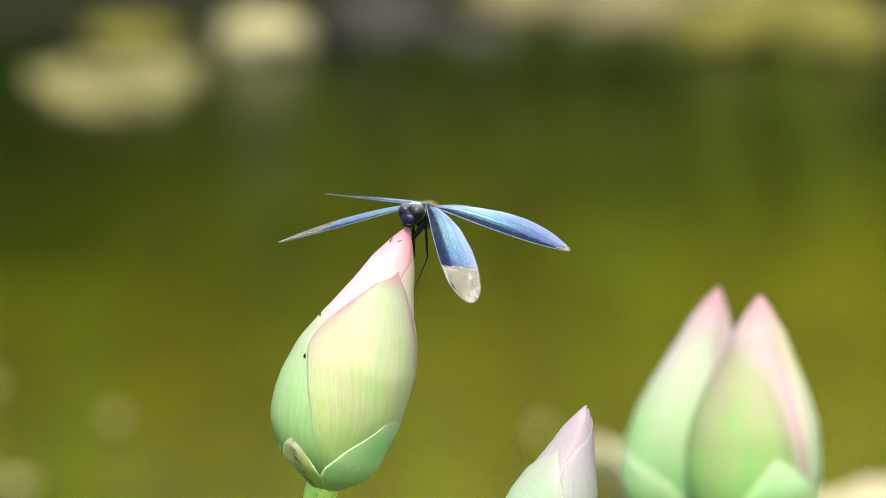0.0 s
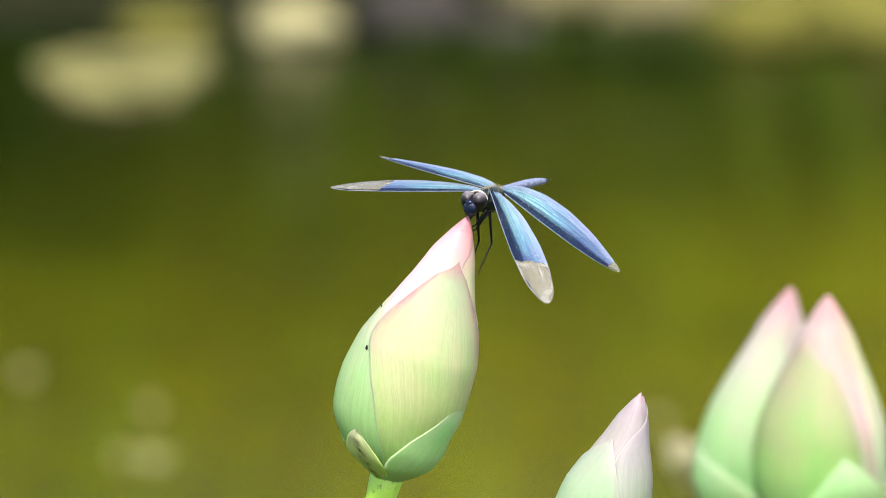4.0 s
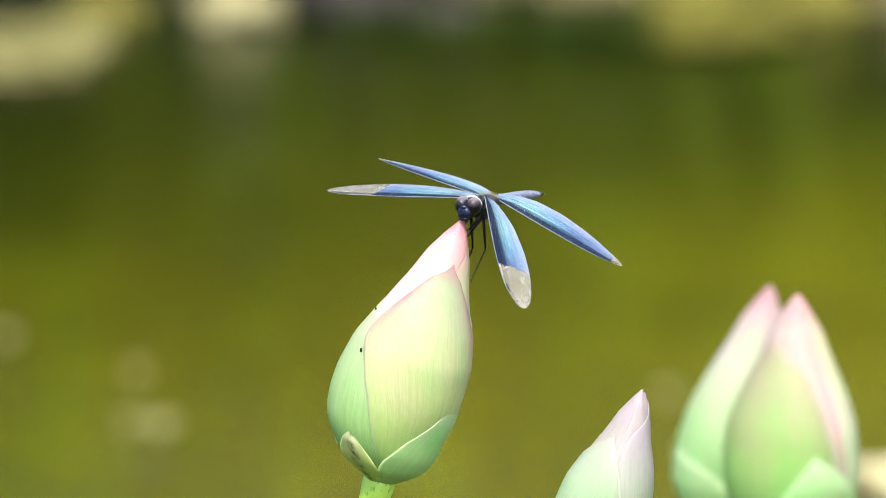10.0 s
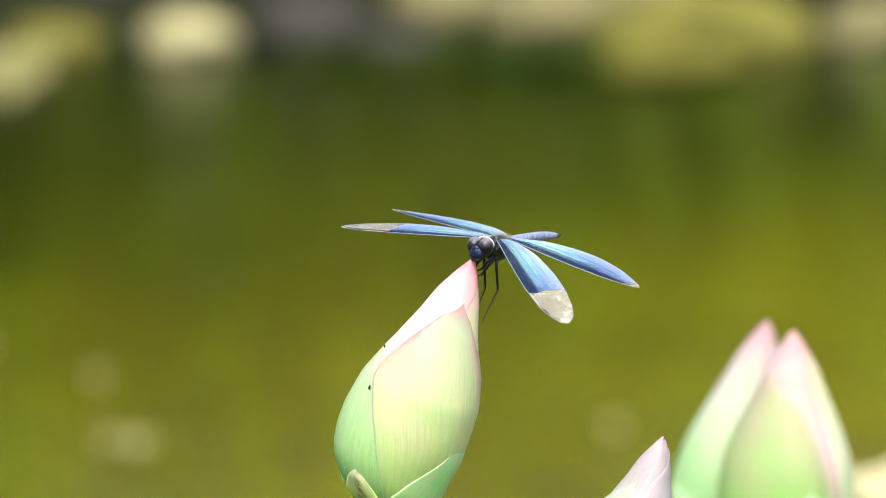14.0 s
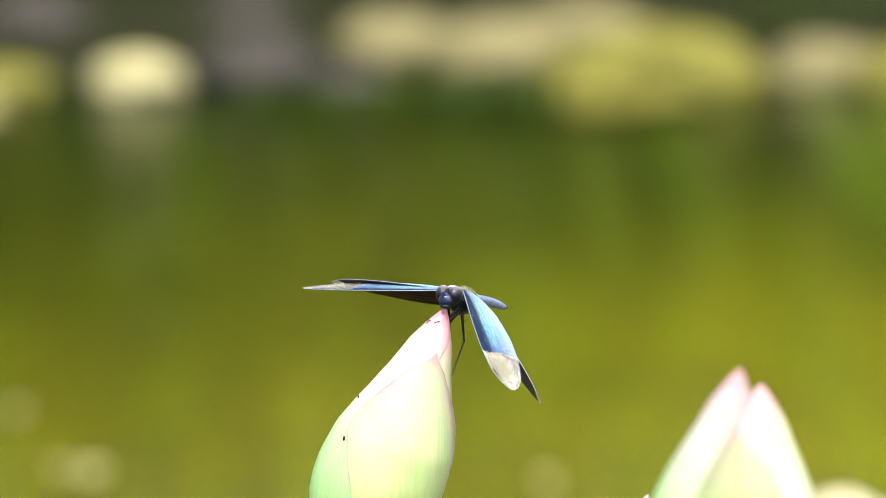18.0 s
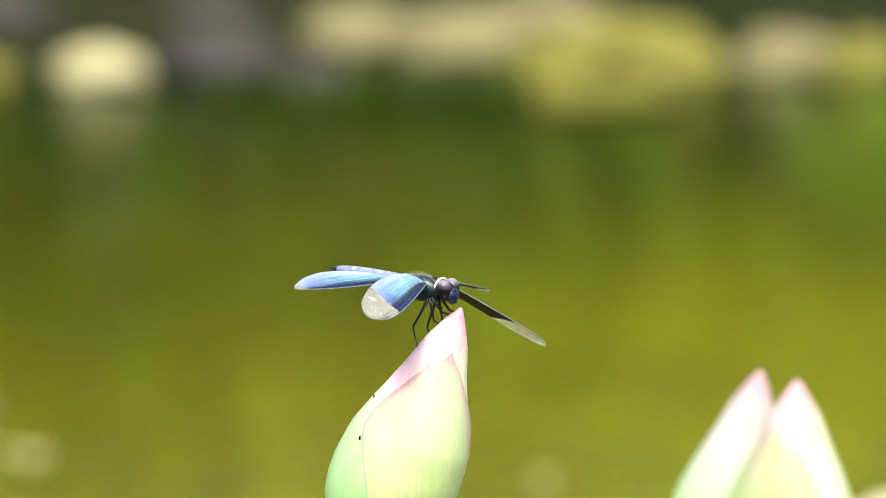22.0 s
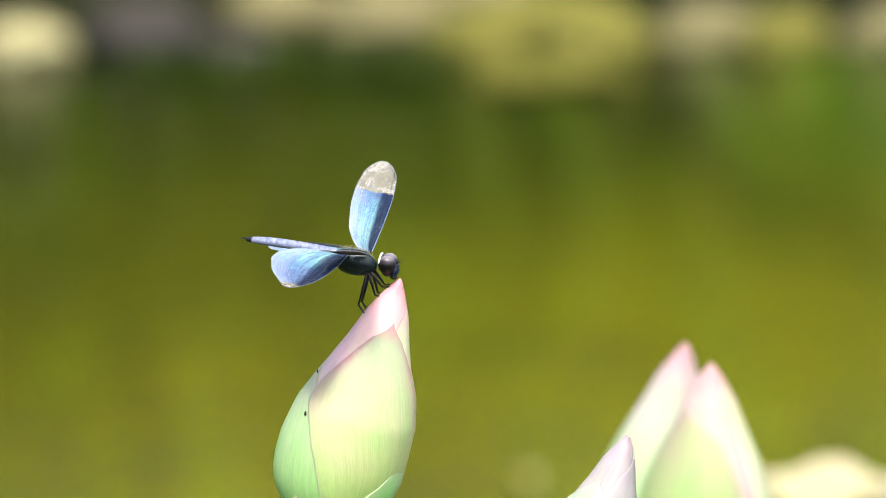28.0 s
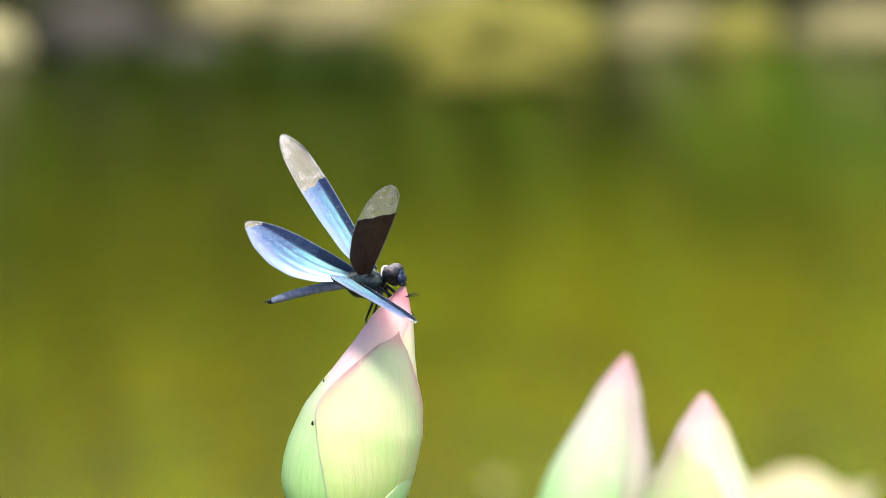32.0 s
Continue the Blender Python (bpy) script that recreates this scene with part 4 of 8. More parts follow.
for sgn in (1, -1):
    tube(bm, [(0.0106, sgn * 0.0006, 0.0012), (0.0120, sgn * 0.0012, 0.0020)], [0.00010, 0.00003], 5)
part("antennae", bm, DARK, head)

# legs: coxa at the origin, foot down the -z axis
COXA = [(0.0056, 0.0016, -0.0022), (0.0056, -0.0016, -0.0022), (0.0050, 0.0018, -0.0026), (0.0050, -0.0018, -0.0026), (0.0044, 0.0018, -0.0026), (0.0044, -0.0018, -0.0026)]
REACH = [0.0085, 0.0085, 0.0105, 0.0105, 0.0165, 0.0165]
legs = []
for i in range(6):
    side, L = (1 if i % 2 == 0 else -1), REACH[i]
    knee = Vector((-0.26 * L if i < 4 else -0.20 * L, side * 0.03 * L, -0.45 * L))
    ankle = Vector((0.02 * L, side * 0.03 * L, -0.90 * L))
    bm = bmesh.new()
    tube(bm, [(0, 0, 0.0004), knee * 0.5, knee], [0.00042, 0.00036, 0.00024], 7)
    leg = part("leg", bm, DARK, dragonfly, "thin black leg")
    leg.location = COXA[i]
    bm = bmesh.new()
    tube(bm, [knee, (knee + ankle) * 0.5, ankle], [0.00023, 0.00018, 0.00014], 6)
    for k in range(10):
        p = knee.lerp(ankle, 0.1 + 0.085 * k)
        tube(bm, [p, p + Vector((0.0006 * (-1) ** k, side * 0.0003, -0.0005))], [0.00006, 0.00002], 3, False)
    part("shin", bm, DARK, leg)
    bm = bmesh.new()
    tube(bm, [ankle, (0, 0, -L), (0.0009, 0, -1.04 * L)], [0.00014, 0.00012, 0.00005], 5)
    part("foot", bm, DARK, leg)
    legs.append(leg)

# wings
FORE = dict(length=41.5, lead=([0, 0.3, 0.6, 0.85, 1.0], [1.6, 2.2, 2.4, 1.6, 0.2]), trail=([0, 0.06, 0.2, 0.45, 0.65, 0.85, 1.0], [-1.2, -3.6, -6.0, -7.4, -7.6, -6.8, -6.0]), dark=0.64, round=0.80, tip=-2.6)
HIND = dict(length=36.8, lead=([0, 0.3, 0.6, 0.85, 1.0], [1.4, 2.0, 1.8, 0.6, -0.8]), trail=([0, 0.05, 0.15, 0.3, 0.5, 0.7, 0.87, 1.0], [-3.0, -6.6, -10.6, -13.6, -13.8, -11.4, -8.4, -7.0]), dark=0.92, round=0.72, tip=-3.4)
for shape in (FORE, HIND):
    # smooth outlines, closed by a rounded end
    grid = np.linspace(0, 1, 201)
    for key in ("lead", "trail"):
        raw = np.interp(np.linspace(-0.1, 1.1, 241), *shape[key])
        soft = np.convolve(raw, np.hanning(31) / np.hanning(31).sum(), "same")[20:221]
        cap = np.clip((grid - shape["round"]) / (1 - shape["round"]), 0, 1)
        shape[key] = (grid, shape["tip"] + (soft - shape["tip"]) * np.sqrt(np.maximum(0, 1 - cap ** 2.2)))


def wing(kind, side, base, seed):
    """One wing: a dark film, blue above and brown below, its clear end, and its ribs."""
    n_s, n_c, L = 44, 30, kind["length"] * MM
    cut = [kind["dark"] + 0.014 * math.sin(4.0 * j / n_c + seed) + 0.006 * math.sin(15.0 * j / n_c + 2 * seed) + 0.004 * math.sin(41.0 * j / n_c) for j in range(n_c + 1)]

    def at(s, q, lift):
        s_ = min(1.0, s)
        le, tr = float(np.interp(s_, *kind["lead"])) * MM, float(np.interp(s_, *kind["trail"])) * MM
        x = le + (tr - le) * q
        z = 0.00006 * math.sin(q * 26) * (1 - 0.6 * q) + 0.0010 * math.sin(math.pi * s) * (q - 0.4) - 0.0016 * s * s + lift
        # pleats that fan out from the root
        fold = min(1.0, s / 0.12) * max(0.0, 1 - s / 0.86) * min(1.0, max(0.0, (q - 0.18) / 0.12))
        z += (0.007 if kind is FORE else 0.042) * abs(le - tr) * fold * math.sin(30 * q + 2.2 * math.sin(5 * q + seed))
        return Vector((x, side * L * s, z))

    def sheet(bm, lo, hi, lift, mat):
        rows, uv = [], []
        for i in range(n_s + 1):
            a = i / n_s
            row, ru = [], []
            for j in range(n_c + 1):
                s = lo[j] + (hi[j] - lo[j]) * a
                row.append(bm.verts.new(at(s, j / n_c, lift)))
                ru.append((j / n_c, s))
            rows.append(row), uv.append(ru)
        grid_faces(bm, rows, uv=uv, mat=mat)

    zero, one = [0.0] * (n_c + 1), [1.0] * (n_c + 1)
    bm = bmesh.new()
    sheet(bm, zero, cut, 0.00004, 0)
    sheet(bm, zero, cut, -0.00004, 1)
    name = "forewing" if kind is FORE else "hindwing"
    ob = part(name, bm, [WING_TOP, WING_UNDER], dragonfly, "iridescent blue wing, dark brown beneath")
    ob.location = base
    bm = bmesh.new()
    sheet(bm, cut, one, 0.0, 0)
    part("clear_tip", bm, WING_CLEAR, ob, "clear glassy wing tip")
    for q, r in ((0.0, 0.00015), (0.10, 0.00010), (0.20, 0.00009), (0.42, 0.00003), (0.65, 0.00002), (0.85, 0.00002)):
        end = 0.99 if q < 0.3 else 0.80
        bm = bmesh.new()
        tube(bm, [at(0.01 + end * k / 18, q, 0.00004) for k in range(19)], [r * (1 - 0.6 * k / 18) for k in range(19)], 5)
        part("vein", bm, COSTA if q == 0.0 else DARK, ob)
    bm = bmesh.new()
    for q0, q1, n in ((0.0, 0.10, 22), (0.10, 0.20, 26), (0.20, 0.42, 40)):
        for k in range(n):
            s = 0.05 + (kind["dark"] - 0.06) * (k + 0.3 * math.sin(5 * k + seed)) / n
            tube(bm, [at(s, q0, 0.00008), at(s + 0.004, (q0 + q1) / 2, 0.00008), at(s + 0.006, q1, 0.00008)], [0.00009 if q0 < 0.2 else 0.00003] * 3, 4, False)
    rim = bmesh.new()
    tube(rim, [at(0.03 + 0.965 * k / 40, 1.0, 0.00002) for k in range(41)], [0.00004] * 41, 4)
    part("trailing_edge", rim, COSTA, ob, "pale thin trailing edge")
    tagged(part("vein_net", bm, DARK, ob, "fine ladder of cross veins"), kind="stuff")
    bm = bmesh.new()
    tube(bm, [at(s, 0.05, 0.00005) for s in (0.83, 0.85, 0.88, 0.90)], [0.00006, 0.00016, 0.00016, 0.00006], 6)
    part("wing_spot", bm, DARK, ob, "dark spot on the wing's front edge")
    return ob


wings = {
    "RF": wing(FORE, -1, (0.0025, -0.0022, 0.0022), 1), "LF": wing(FORE, 1, (0.0025, 0.0022, 0.0022), 2),
    "RH": wing(HIND, -1, (-0.0020, -0.0022, 0.0020), 3), "LH": wing(HIND, 1, (-0.0020, 0.0022, 0.0020), 4)}


# ---- what moves ----
def motions():
    walk(lotus_main, [
        (0, pose(-0.0023, 0.0000, -0.0950, 0.00, -0.37, 0.00)), (0.5, pose(-0.0095, 0.0000, -0.0928, 0.00, 0.25, 0.00)),
        (1, pose(-0.0107, 0.0000, -0.0952, 0.00, 0.25, 0.00)), (1.5, pose(-0.0032, 0.0000, -0.0939, 0.00, -0.13, 0.00)),
        (2, pose(0.0068, 0.0000, -0.0942, 0.00, -0.72, 0.00)), (2.5, pose(-0.0042, 0.0000, -0.0937, 0.00, -0.11, 0.00)),
        (3, pose(-0.0034, 0.0000, -0.0935, 0.00, -0.09, 0.00)), (3.5, pose(0.0039, 0.0000, -0.0952, 0.00, -0.70, 0.00)),
        (4, pose(0.0128, 0.0000, -0.0930, 0.00, -1.30, 0.00)), (4.5, pose(0.0070, 0.0000, -0.0938, 0.00, -0.96, 0.00)),
        (6.5, pose(-0.0040, 0.0000, -0.0956, 0.00, -0.13, 0.00)), (7, pose(-0.0127, -0.0000, -0.0968, 0.00, 0.50, 0.00)),
        (7.5, pose(-0.0072, -0.0000, -0.0965, 0.00, 0.25, 0.00)), (8, pose(-0.0028, 0.0000, -0.0964, 0.00, -0.09, 0.00)),
        (8.5, pose(0.0007, 0.0000, -0.0971, 0.00, -0.44, 0.00)), (9, pose(0.0050, 0.0000, -0.0962, 0.00, -0.70, 0.00)),
        (9.5, pose(0.0092, 0.0000, -0.0969, 0.00, -1.05, 0.00)), (10, pose(0.0064, 0.0000, -0.0960, 0.00, -0.96, 0.00)),
        (10.5, pose(0.0106, -0.0000, -0.0959, 0.00, -1.30, 0.00)), (11, pose(0.0046, 0.0000, -0.0965, 0.00, -0.72, 0.00)),
        (11.5, pose(0.0127, 0.0000, -0.0960, 0.00, -1.36, 0.00)), (12, pose(0.0003, 0.0000, -0.0975, 0.00, -0.42, 0.00)),
        (12.5, pose(0.0036, 0.0000, -0.0966, 0.00, -0.72, 0.00)), (13, pose(-0.0012, 0.0000, -0.0972, 0.00, -0.37, 0.00)),
        (13.5, pose(0.0076, -0.0000, -0.0964, 0.00, -1.05, 0.00)), (14, pose(-0.0086, 0.0000, -0.0969, 0.00, 0.17, 0.00)),
        (14.5, pose(-0.0048, 0.0000, -0.0972, 0.00, -0.09, 0.00)), (16.5, pose(0.0045, 0.0000, -0.0970, 0.00, -0.70, 0.00)),
        (17, pose(0.0092, 0.0000, -0.0969, 0.00, -1.04, 0.00)), (17.5, pose(-0.0018, 0.0000, -0.0977, 0.00, -0.37, 0.00)),
        (18, pose(0.0042, 0.0000, -0.0972, 0.00, -0.70, 0.00)), (18.2, pose(0.0117, -0.0000, -0.0969, 0.00, -1.09, 0.00)),
        (18.3, pose(0.0141, 0.0000, -0.0971, 0.00, -1.28, 0.00)), (18.4, pose(0.0163, -0.0000, -0.0966, 0.00, -1.48, 0.00)),
        (18.5, pose(0.0174, 0.0000, -0.0964, 0.00, -1.67, 0.00)), (18.6, pose(0.0172, -0.0000, -0.0953, 0.00, -1.96, 0.00)),
        (18.7, pose(0.0147, -0.0000, -0.0950, 0.00, -2.24, 0.00)), (18.8, pose(0.0161, 0.0000, -0.0952, 0.00, -2.53, 0.00)),
        (18.9, pose(0.0215, 0.0000, -0.0958, 0.00, -2.82, 0.00)), (19, pose(0.0324, -0.0000, -0.0960, 0.00, -3.11, 0.00)),
        (19.1, pose(0.0349, 0.0000, -0.0955, 0.00, -2.86, 0.00)), (19.2, pose(0.0368, 0.0000, -0.0958, 0.00, -2.61, 0.00)),
        (19.3, pose(0.0345, 0.0000, -0.0957, 0.00, -2.36, 0.00)), (19.4, pose(0.0269, 0.0000, -0.0959, 0.00, -2.11, 0.00)),
        (19.5, pose(0.0174, -0.0000, -0.0967, 0.00, -1.86, 0.00)), (20, pose(0.0207, 0.0000, -0.0953, 0.00, -1.65, 0.00)),
        (20.5, pose(0.0203, 0.0000, -0.0971, 0.00, -1.92, 0.00)), (21, pose(0.0087, 0.0000, -0.0961, 0.00, -0.70, 0.00)),
        (21.5, pose(0.0157, 0.0000, -0.0968, 0.00, -1.30, 0.00)), (22, pose(0.0081, 0.0000, -0.0976, 0.00, -0.68, 0.00)),
        (22.5, pose(0.0172, 0.0000, -0.0957, 0.00, -1.32, 0.00)), (23, pose(0.0162, 0.0000, -0.0969, 0.00, -1.32, 0.00)),
        (23.5, pose(0.0255, 0.0000, -0.0967, 0.00, -1.94, 0.00)), (24, pose(0.0304, 0.0000, -0.0959, 0.00, -2.20, 0.00)),
        (24.5, pose(0.0355, -0.0000, -0.0962, 0.00, -2.54, 0.00)), (25, pose(0.0314, 0.0000, -0.0964, 0.00, -2.19, 0.00)),
        (25.5, pose(0.0314, -0.0000, -0.0956, 0.00, -2.19, 0.00)), (27.5, pose(0.0288, 0.0000, -0.0954, 0.00, -1.92, 0.00)),
        (28, pose(0.0486, 0.0000, -0.0927, 0.00, -3.43, 0.00)), (28.2, pose(0.0339, 0.0000, -0.0927, 0.00, -2.45, 0.00)),
        (28.3, pose(0.0274, 0.0000, -0.0938, 0.00, -1.96, 0.00)), (28.4, pose(0.0204, 0.0000, -0.0962, 0.00, -1.48, 0.00)),
        (28.5, pose(0.0159, 0.0000, -0.0981, 0.00, -0.99, 0.00)), (28.6, pose(0.0274, -0.0000, -0.0969, 0.00, -1.60, 0.00)),
        (28.7, pose(0.0360, 0.0000, -0.0959, 0.00, -2.21, 0.00)), (28.8, pose(0.0422, -0.0000, -0.0944, 0.00, -2.83, 0.00)),
        (28.9, pose(0.0474, 0.0000, -0.0927, 0.00, -3.44, 0.00)), (29, pose(0.0546, -0.0000, -0.0920, 0.00, -4.06, 0.00)),
        (29.1, pose(0.0498, 0.0000, -0.0910, 0.00, -3.99, 0.00)), (29.2, pose(0.0468, 0.0000, -0.0917, 0.00, -3.93, 0.00)),
        (29.3, pose(0.0456, 0.0000, -0.0926, 0.00, -3.86, 0.00)), (29.4, pose(0.0475, 0.0000, -0.0927, 0.00, -3.80, 0.00)),
        (29.5, pose(0.0526, 0.0000, -0.0938, 0.00, -3.73, 0.00)), (29.6, pose(0.0514, 0.0000, -0.0934, 0.00, -3.36, 0.00)),
        (29.7, pose(0.0501, 0.0000, -0.0943, 0.00, -2.98, 0.00)), (29.8, pose(0.0443, 0.0000, -0.0956, 0.00, -2.61, 0.00)),
        (29.9, pose(0.0352, 0.0000, -0.0976, 0.00, -2.23, 0.00)), (30, pose(0.0250, 0.0000, -0.0995, 0.00, -1.85, 0.00)),
        (30.1, pose(0.0105, 0.0000, -0.0999, 0.00, -1.07, 0.00)), (30.2, pose(-0.0005, 0.0000, -0.0980, 0.00, -0.29, 0.00)),
        (30.3, pose(-0.0018, 0.0000, -0.0989, 0.00, 0.49, 0.00)), (30.4, pose(-0.0064, 0.0000, -0.0994, 0.00, 1.27, 0.00)),
        (30.5, pose(-0.0195, 0.0000, -0.0983, 0.00, 2.05, 0.00)), (30.6, pose(-0.0016, -0.0000, -0.0984, 0.00, 0.71, 0.00)),
        (30.7, pose(0.0102, 0.0000, -0.0986, 0.00, -0.63, 0.00)), (30.8, pose(0.0224, 0.0000, -0.0979, 0.00, -1.98, 0.00)),
        (30.9, pose(0.0399, 0.0000, -0.0965, 0.00, -3.32, 0.00)), (31, pose(0.0665, 0.0000, -0.0952, 0.00, -4.66, 0.00)),
        (31.1, pose(0.0729, 0.0000, -0.0954, 0.00, -4.66, 0.00)), (31.2, pose(0.0828, 0.0000, -0.0960, 0.00, -4.66, 0.00)),
        (31.3, pose(0.0900, -0.0000, -0.0968, 0.00, -4.66, 0.00)), (31.4, pose(0.0934, 0.0000, -0.0982, 0.00, -4.66, 0.00)),
        (31.5, pose(0.0924, -0.0000, -0.0997, 0.00, -4.66, 0.00)), (31.6, pose(0.0902, 0.0000, -0.0994, 0.00, -4.66, 0.00)),
        (31.7, pose(0.0840, -0.0000, -0.0975, 0.00, -4.66, 0.00)), (31.8, pose(0.0795, -0.0000, -0.0942, 0.00, -4.66, 0.00)),
        (31.9, pose(0.0770, -0.0000, -0.0916, 0.00, -4.66, 0.00)), (32, pose(0.0753, -0.0000, -0.0919, 0.00, -4.66, 0.00)),
    ])
    walk(lotus_small, [
        (0, pose(0.0470, -0.0050, -0.0892, 0.00, -0.61, 0.00)), (0.5, pose(0.0472, -0.0050, -0.0880, 0.00, -0.56, 0.00)),
        (1, pose(0.0473, -0.0050, -0.0889, 0.00, -0.53, 0.00)), (1.5, pose(0.0466, -0.0050, -0.0880, 0.00, -0.67, 0.00)),
        (2, pose(0.0472, -0.0050, -0.0888, 0.00, -0.56, 0.00)), (2.5, pose(0.0468, -0.0050, -0.0876, 0.00, -0.63, 0.00)),
        (3, pose(0.0468, -0.0050, -0.0878, 0.00, -0.64, 0.00)), (3.5, pose(0.0461, -0.0050, -0.0851, 0.00, -0.78, 0.00)),
        (4, pose(0.0463, -0.0050, -0.0867, 0.00, -0.75, 0.00)), (4.5, pose(0.0462, -0.0050, -0.0851, 0.00, -0.77, 0.00)),
        (6.5, pose(0.0483, -0.0050, -0.0900, 0.00, -0.33, 0.00)), (7, pose(0.0483, -0.0050, -0.0902, 0.00, -0.35, 0.00)),
        (7.5, pose(0.0484, -0.0050, -0.0911, 0.00, -0.33, 0.00)), (8, pose(0.0482, -0.0050, -0.0890, 0.00, -0.35, 0.00)),
        (8.5, pose(0.0480, -0.0050, -0.0895, 0.00, -0.40, 0.00)), (9, pose(0.0476, -0.0050, -0.0894, 0.00, -0.48, 0.00)),
        (9.5, pose(0.0479, -0.0050, -0.0897, 0.00, -0.42, 0.00)), (10, pose(0.0466, -0.0050, -0.0881, 0.00, -0.68, 0.00)),
        (10.5, pose(0.0461, -0.0050, -0.0885, 0.00, -0.79, 0.00)), (11, pose(0.0478, -0.0050, -0.0900, 0.00, -0.45, 0.00)),
        (11.5, pose(0.0472, -0.0050, -0.0892, 0.00, -0.57, 0.00)), (12, pose(0.0471, -0.0050, -0.0891, 0.00, -0.59, 0.00)),
        (12.5, pose(0.0471, -0.0050, -0.0891, 0.00, -0.59, 0.00)), (13, pose(0.0475, -0.0050, -0.0895, 0.00, -0.50, 0.00)),
        (13.5, pose(0.0478, -0.0050, -0.0901, 0.00, -0.45, 0.00)), (14, pose(0.0484, -0.0050, -0.0911, 0.00, -0.31, 0.00)),
        (14.5, pose(0.0481, -0.0050, -0.0897, 0.00, -0.38, 0.00)), (16.5, pose(0.0480, -0.0050, -0.0929, 0.00, -0.40, 0.00)),
        (17, pose(0.0486, -0.0050, -0.0915, 0.00, -0.29, 0.00)), (17.5, pose(0.0488, -0.0050, -0.0914, 0.00, -0.25, 0.00)),
        (18, pose(0.0485, -0.0050, -0.0938, 0.00, -0.31, 0.00)), (18.5, pose(0.0474, -0.0050, -0.0887, 0.00, -0.53, 0.00)),
        (19, pose(0.0468, -0.0050, -0.0989, 0.00, -0.64, 0.00)), (19.5, pose(0.0467, -0.0050, -0.0873, 0.00, -0.67, 0.00)),
        (20, pose(0.0476, -0.0050, -0.0878, 0.00, -0.48, 0.00)), (20.5, pose(0.0481, -0.0050, -0.0953, 0.00, -0.39, 0.00)),
        (21, pose(0.0486, -0.0050, -0.0951, 0.00, -0.27, 0.00)), (21.5, pose(0.0496, -0.0050, -0.0943, 0.00, -0.08, 0.00)),
        (22, pose(0.0499, -0.0050, -0.0982, 0.00, -0.03, 0.00)), (22.5, pose(0.0500, -0.0050, -0.0988, 0.00, 0.00, 0.00)),
        (23, pose(0.0502, -0.0050, -0.0998, 0.00, 0.05, 0.00)), (23.5, pose(0.0481, -0.0050, -0.0935, 0.00, -0.38, 0.00)),
        (24, pose(0.0465, -0.0050, -0.0853, 0.00, -0.70, 0.00)), (24.5, pose(0.0478, -0.0050, -0.0864, 0.00, -0.43, 0.00)),
        (25, pose(0.0473, -0.0050, -0.0874, 0.00, -0.15, 0.00)), (25.5, pose(0.0480, -0.0050, -0.0889, 0.00, -0.23, 0.00)),
        (27.5, pose(0.0440, -0.0050, -0.0954, 0.00, -0.07, 0.00)), (28, pose(0.0486, -0.0050, -0.0836, 0.00, -0.28, 0.00)),
        (28.5, pose(0.0472, -0.0050, -0.1007, 0.00, -0.26, 0.00)), (29, pose(0.0494, -0.0050, -0.0909, 0.00, -0.12, 0.00)),
        (29.3, pose(0.0476, -0.0050, -0.0854, 0.00, -0.48, 0.00)), (29.6, pose(0.0480, -0.0050, -0.0881, 0.00, -0.39, 0.00)),
        (30, pose(0.0487, -0.0050, -0.0886, 0.00, -0.26, 0.00)), (30.3, pose(0.0495, -0.0050, -0.1036, 0.00, -0.07, 0.00)),
        (30.6, pose(0.0482, -0.0050, -0.0963, 0.00, -0.37, 0.00)), (31, pose(0.0500, -0.0050, -0.1046, 0.00, -0.01, 0.00)),
        (31.5, pose(0.0504, -0.0050, -0.1039, 0.00, 0.09, 0.00)), (32, pose(0.0509, -0.0050, -0.1029, 0.00, 0.18, 0.00)),
    ])
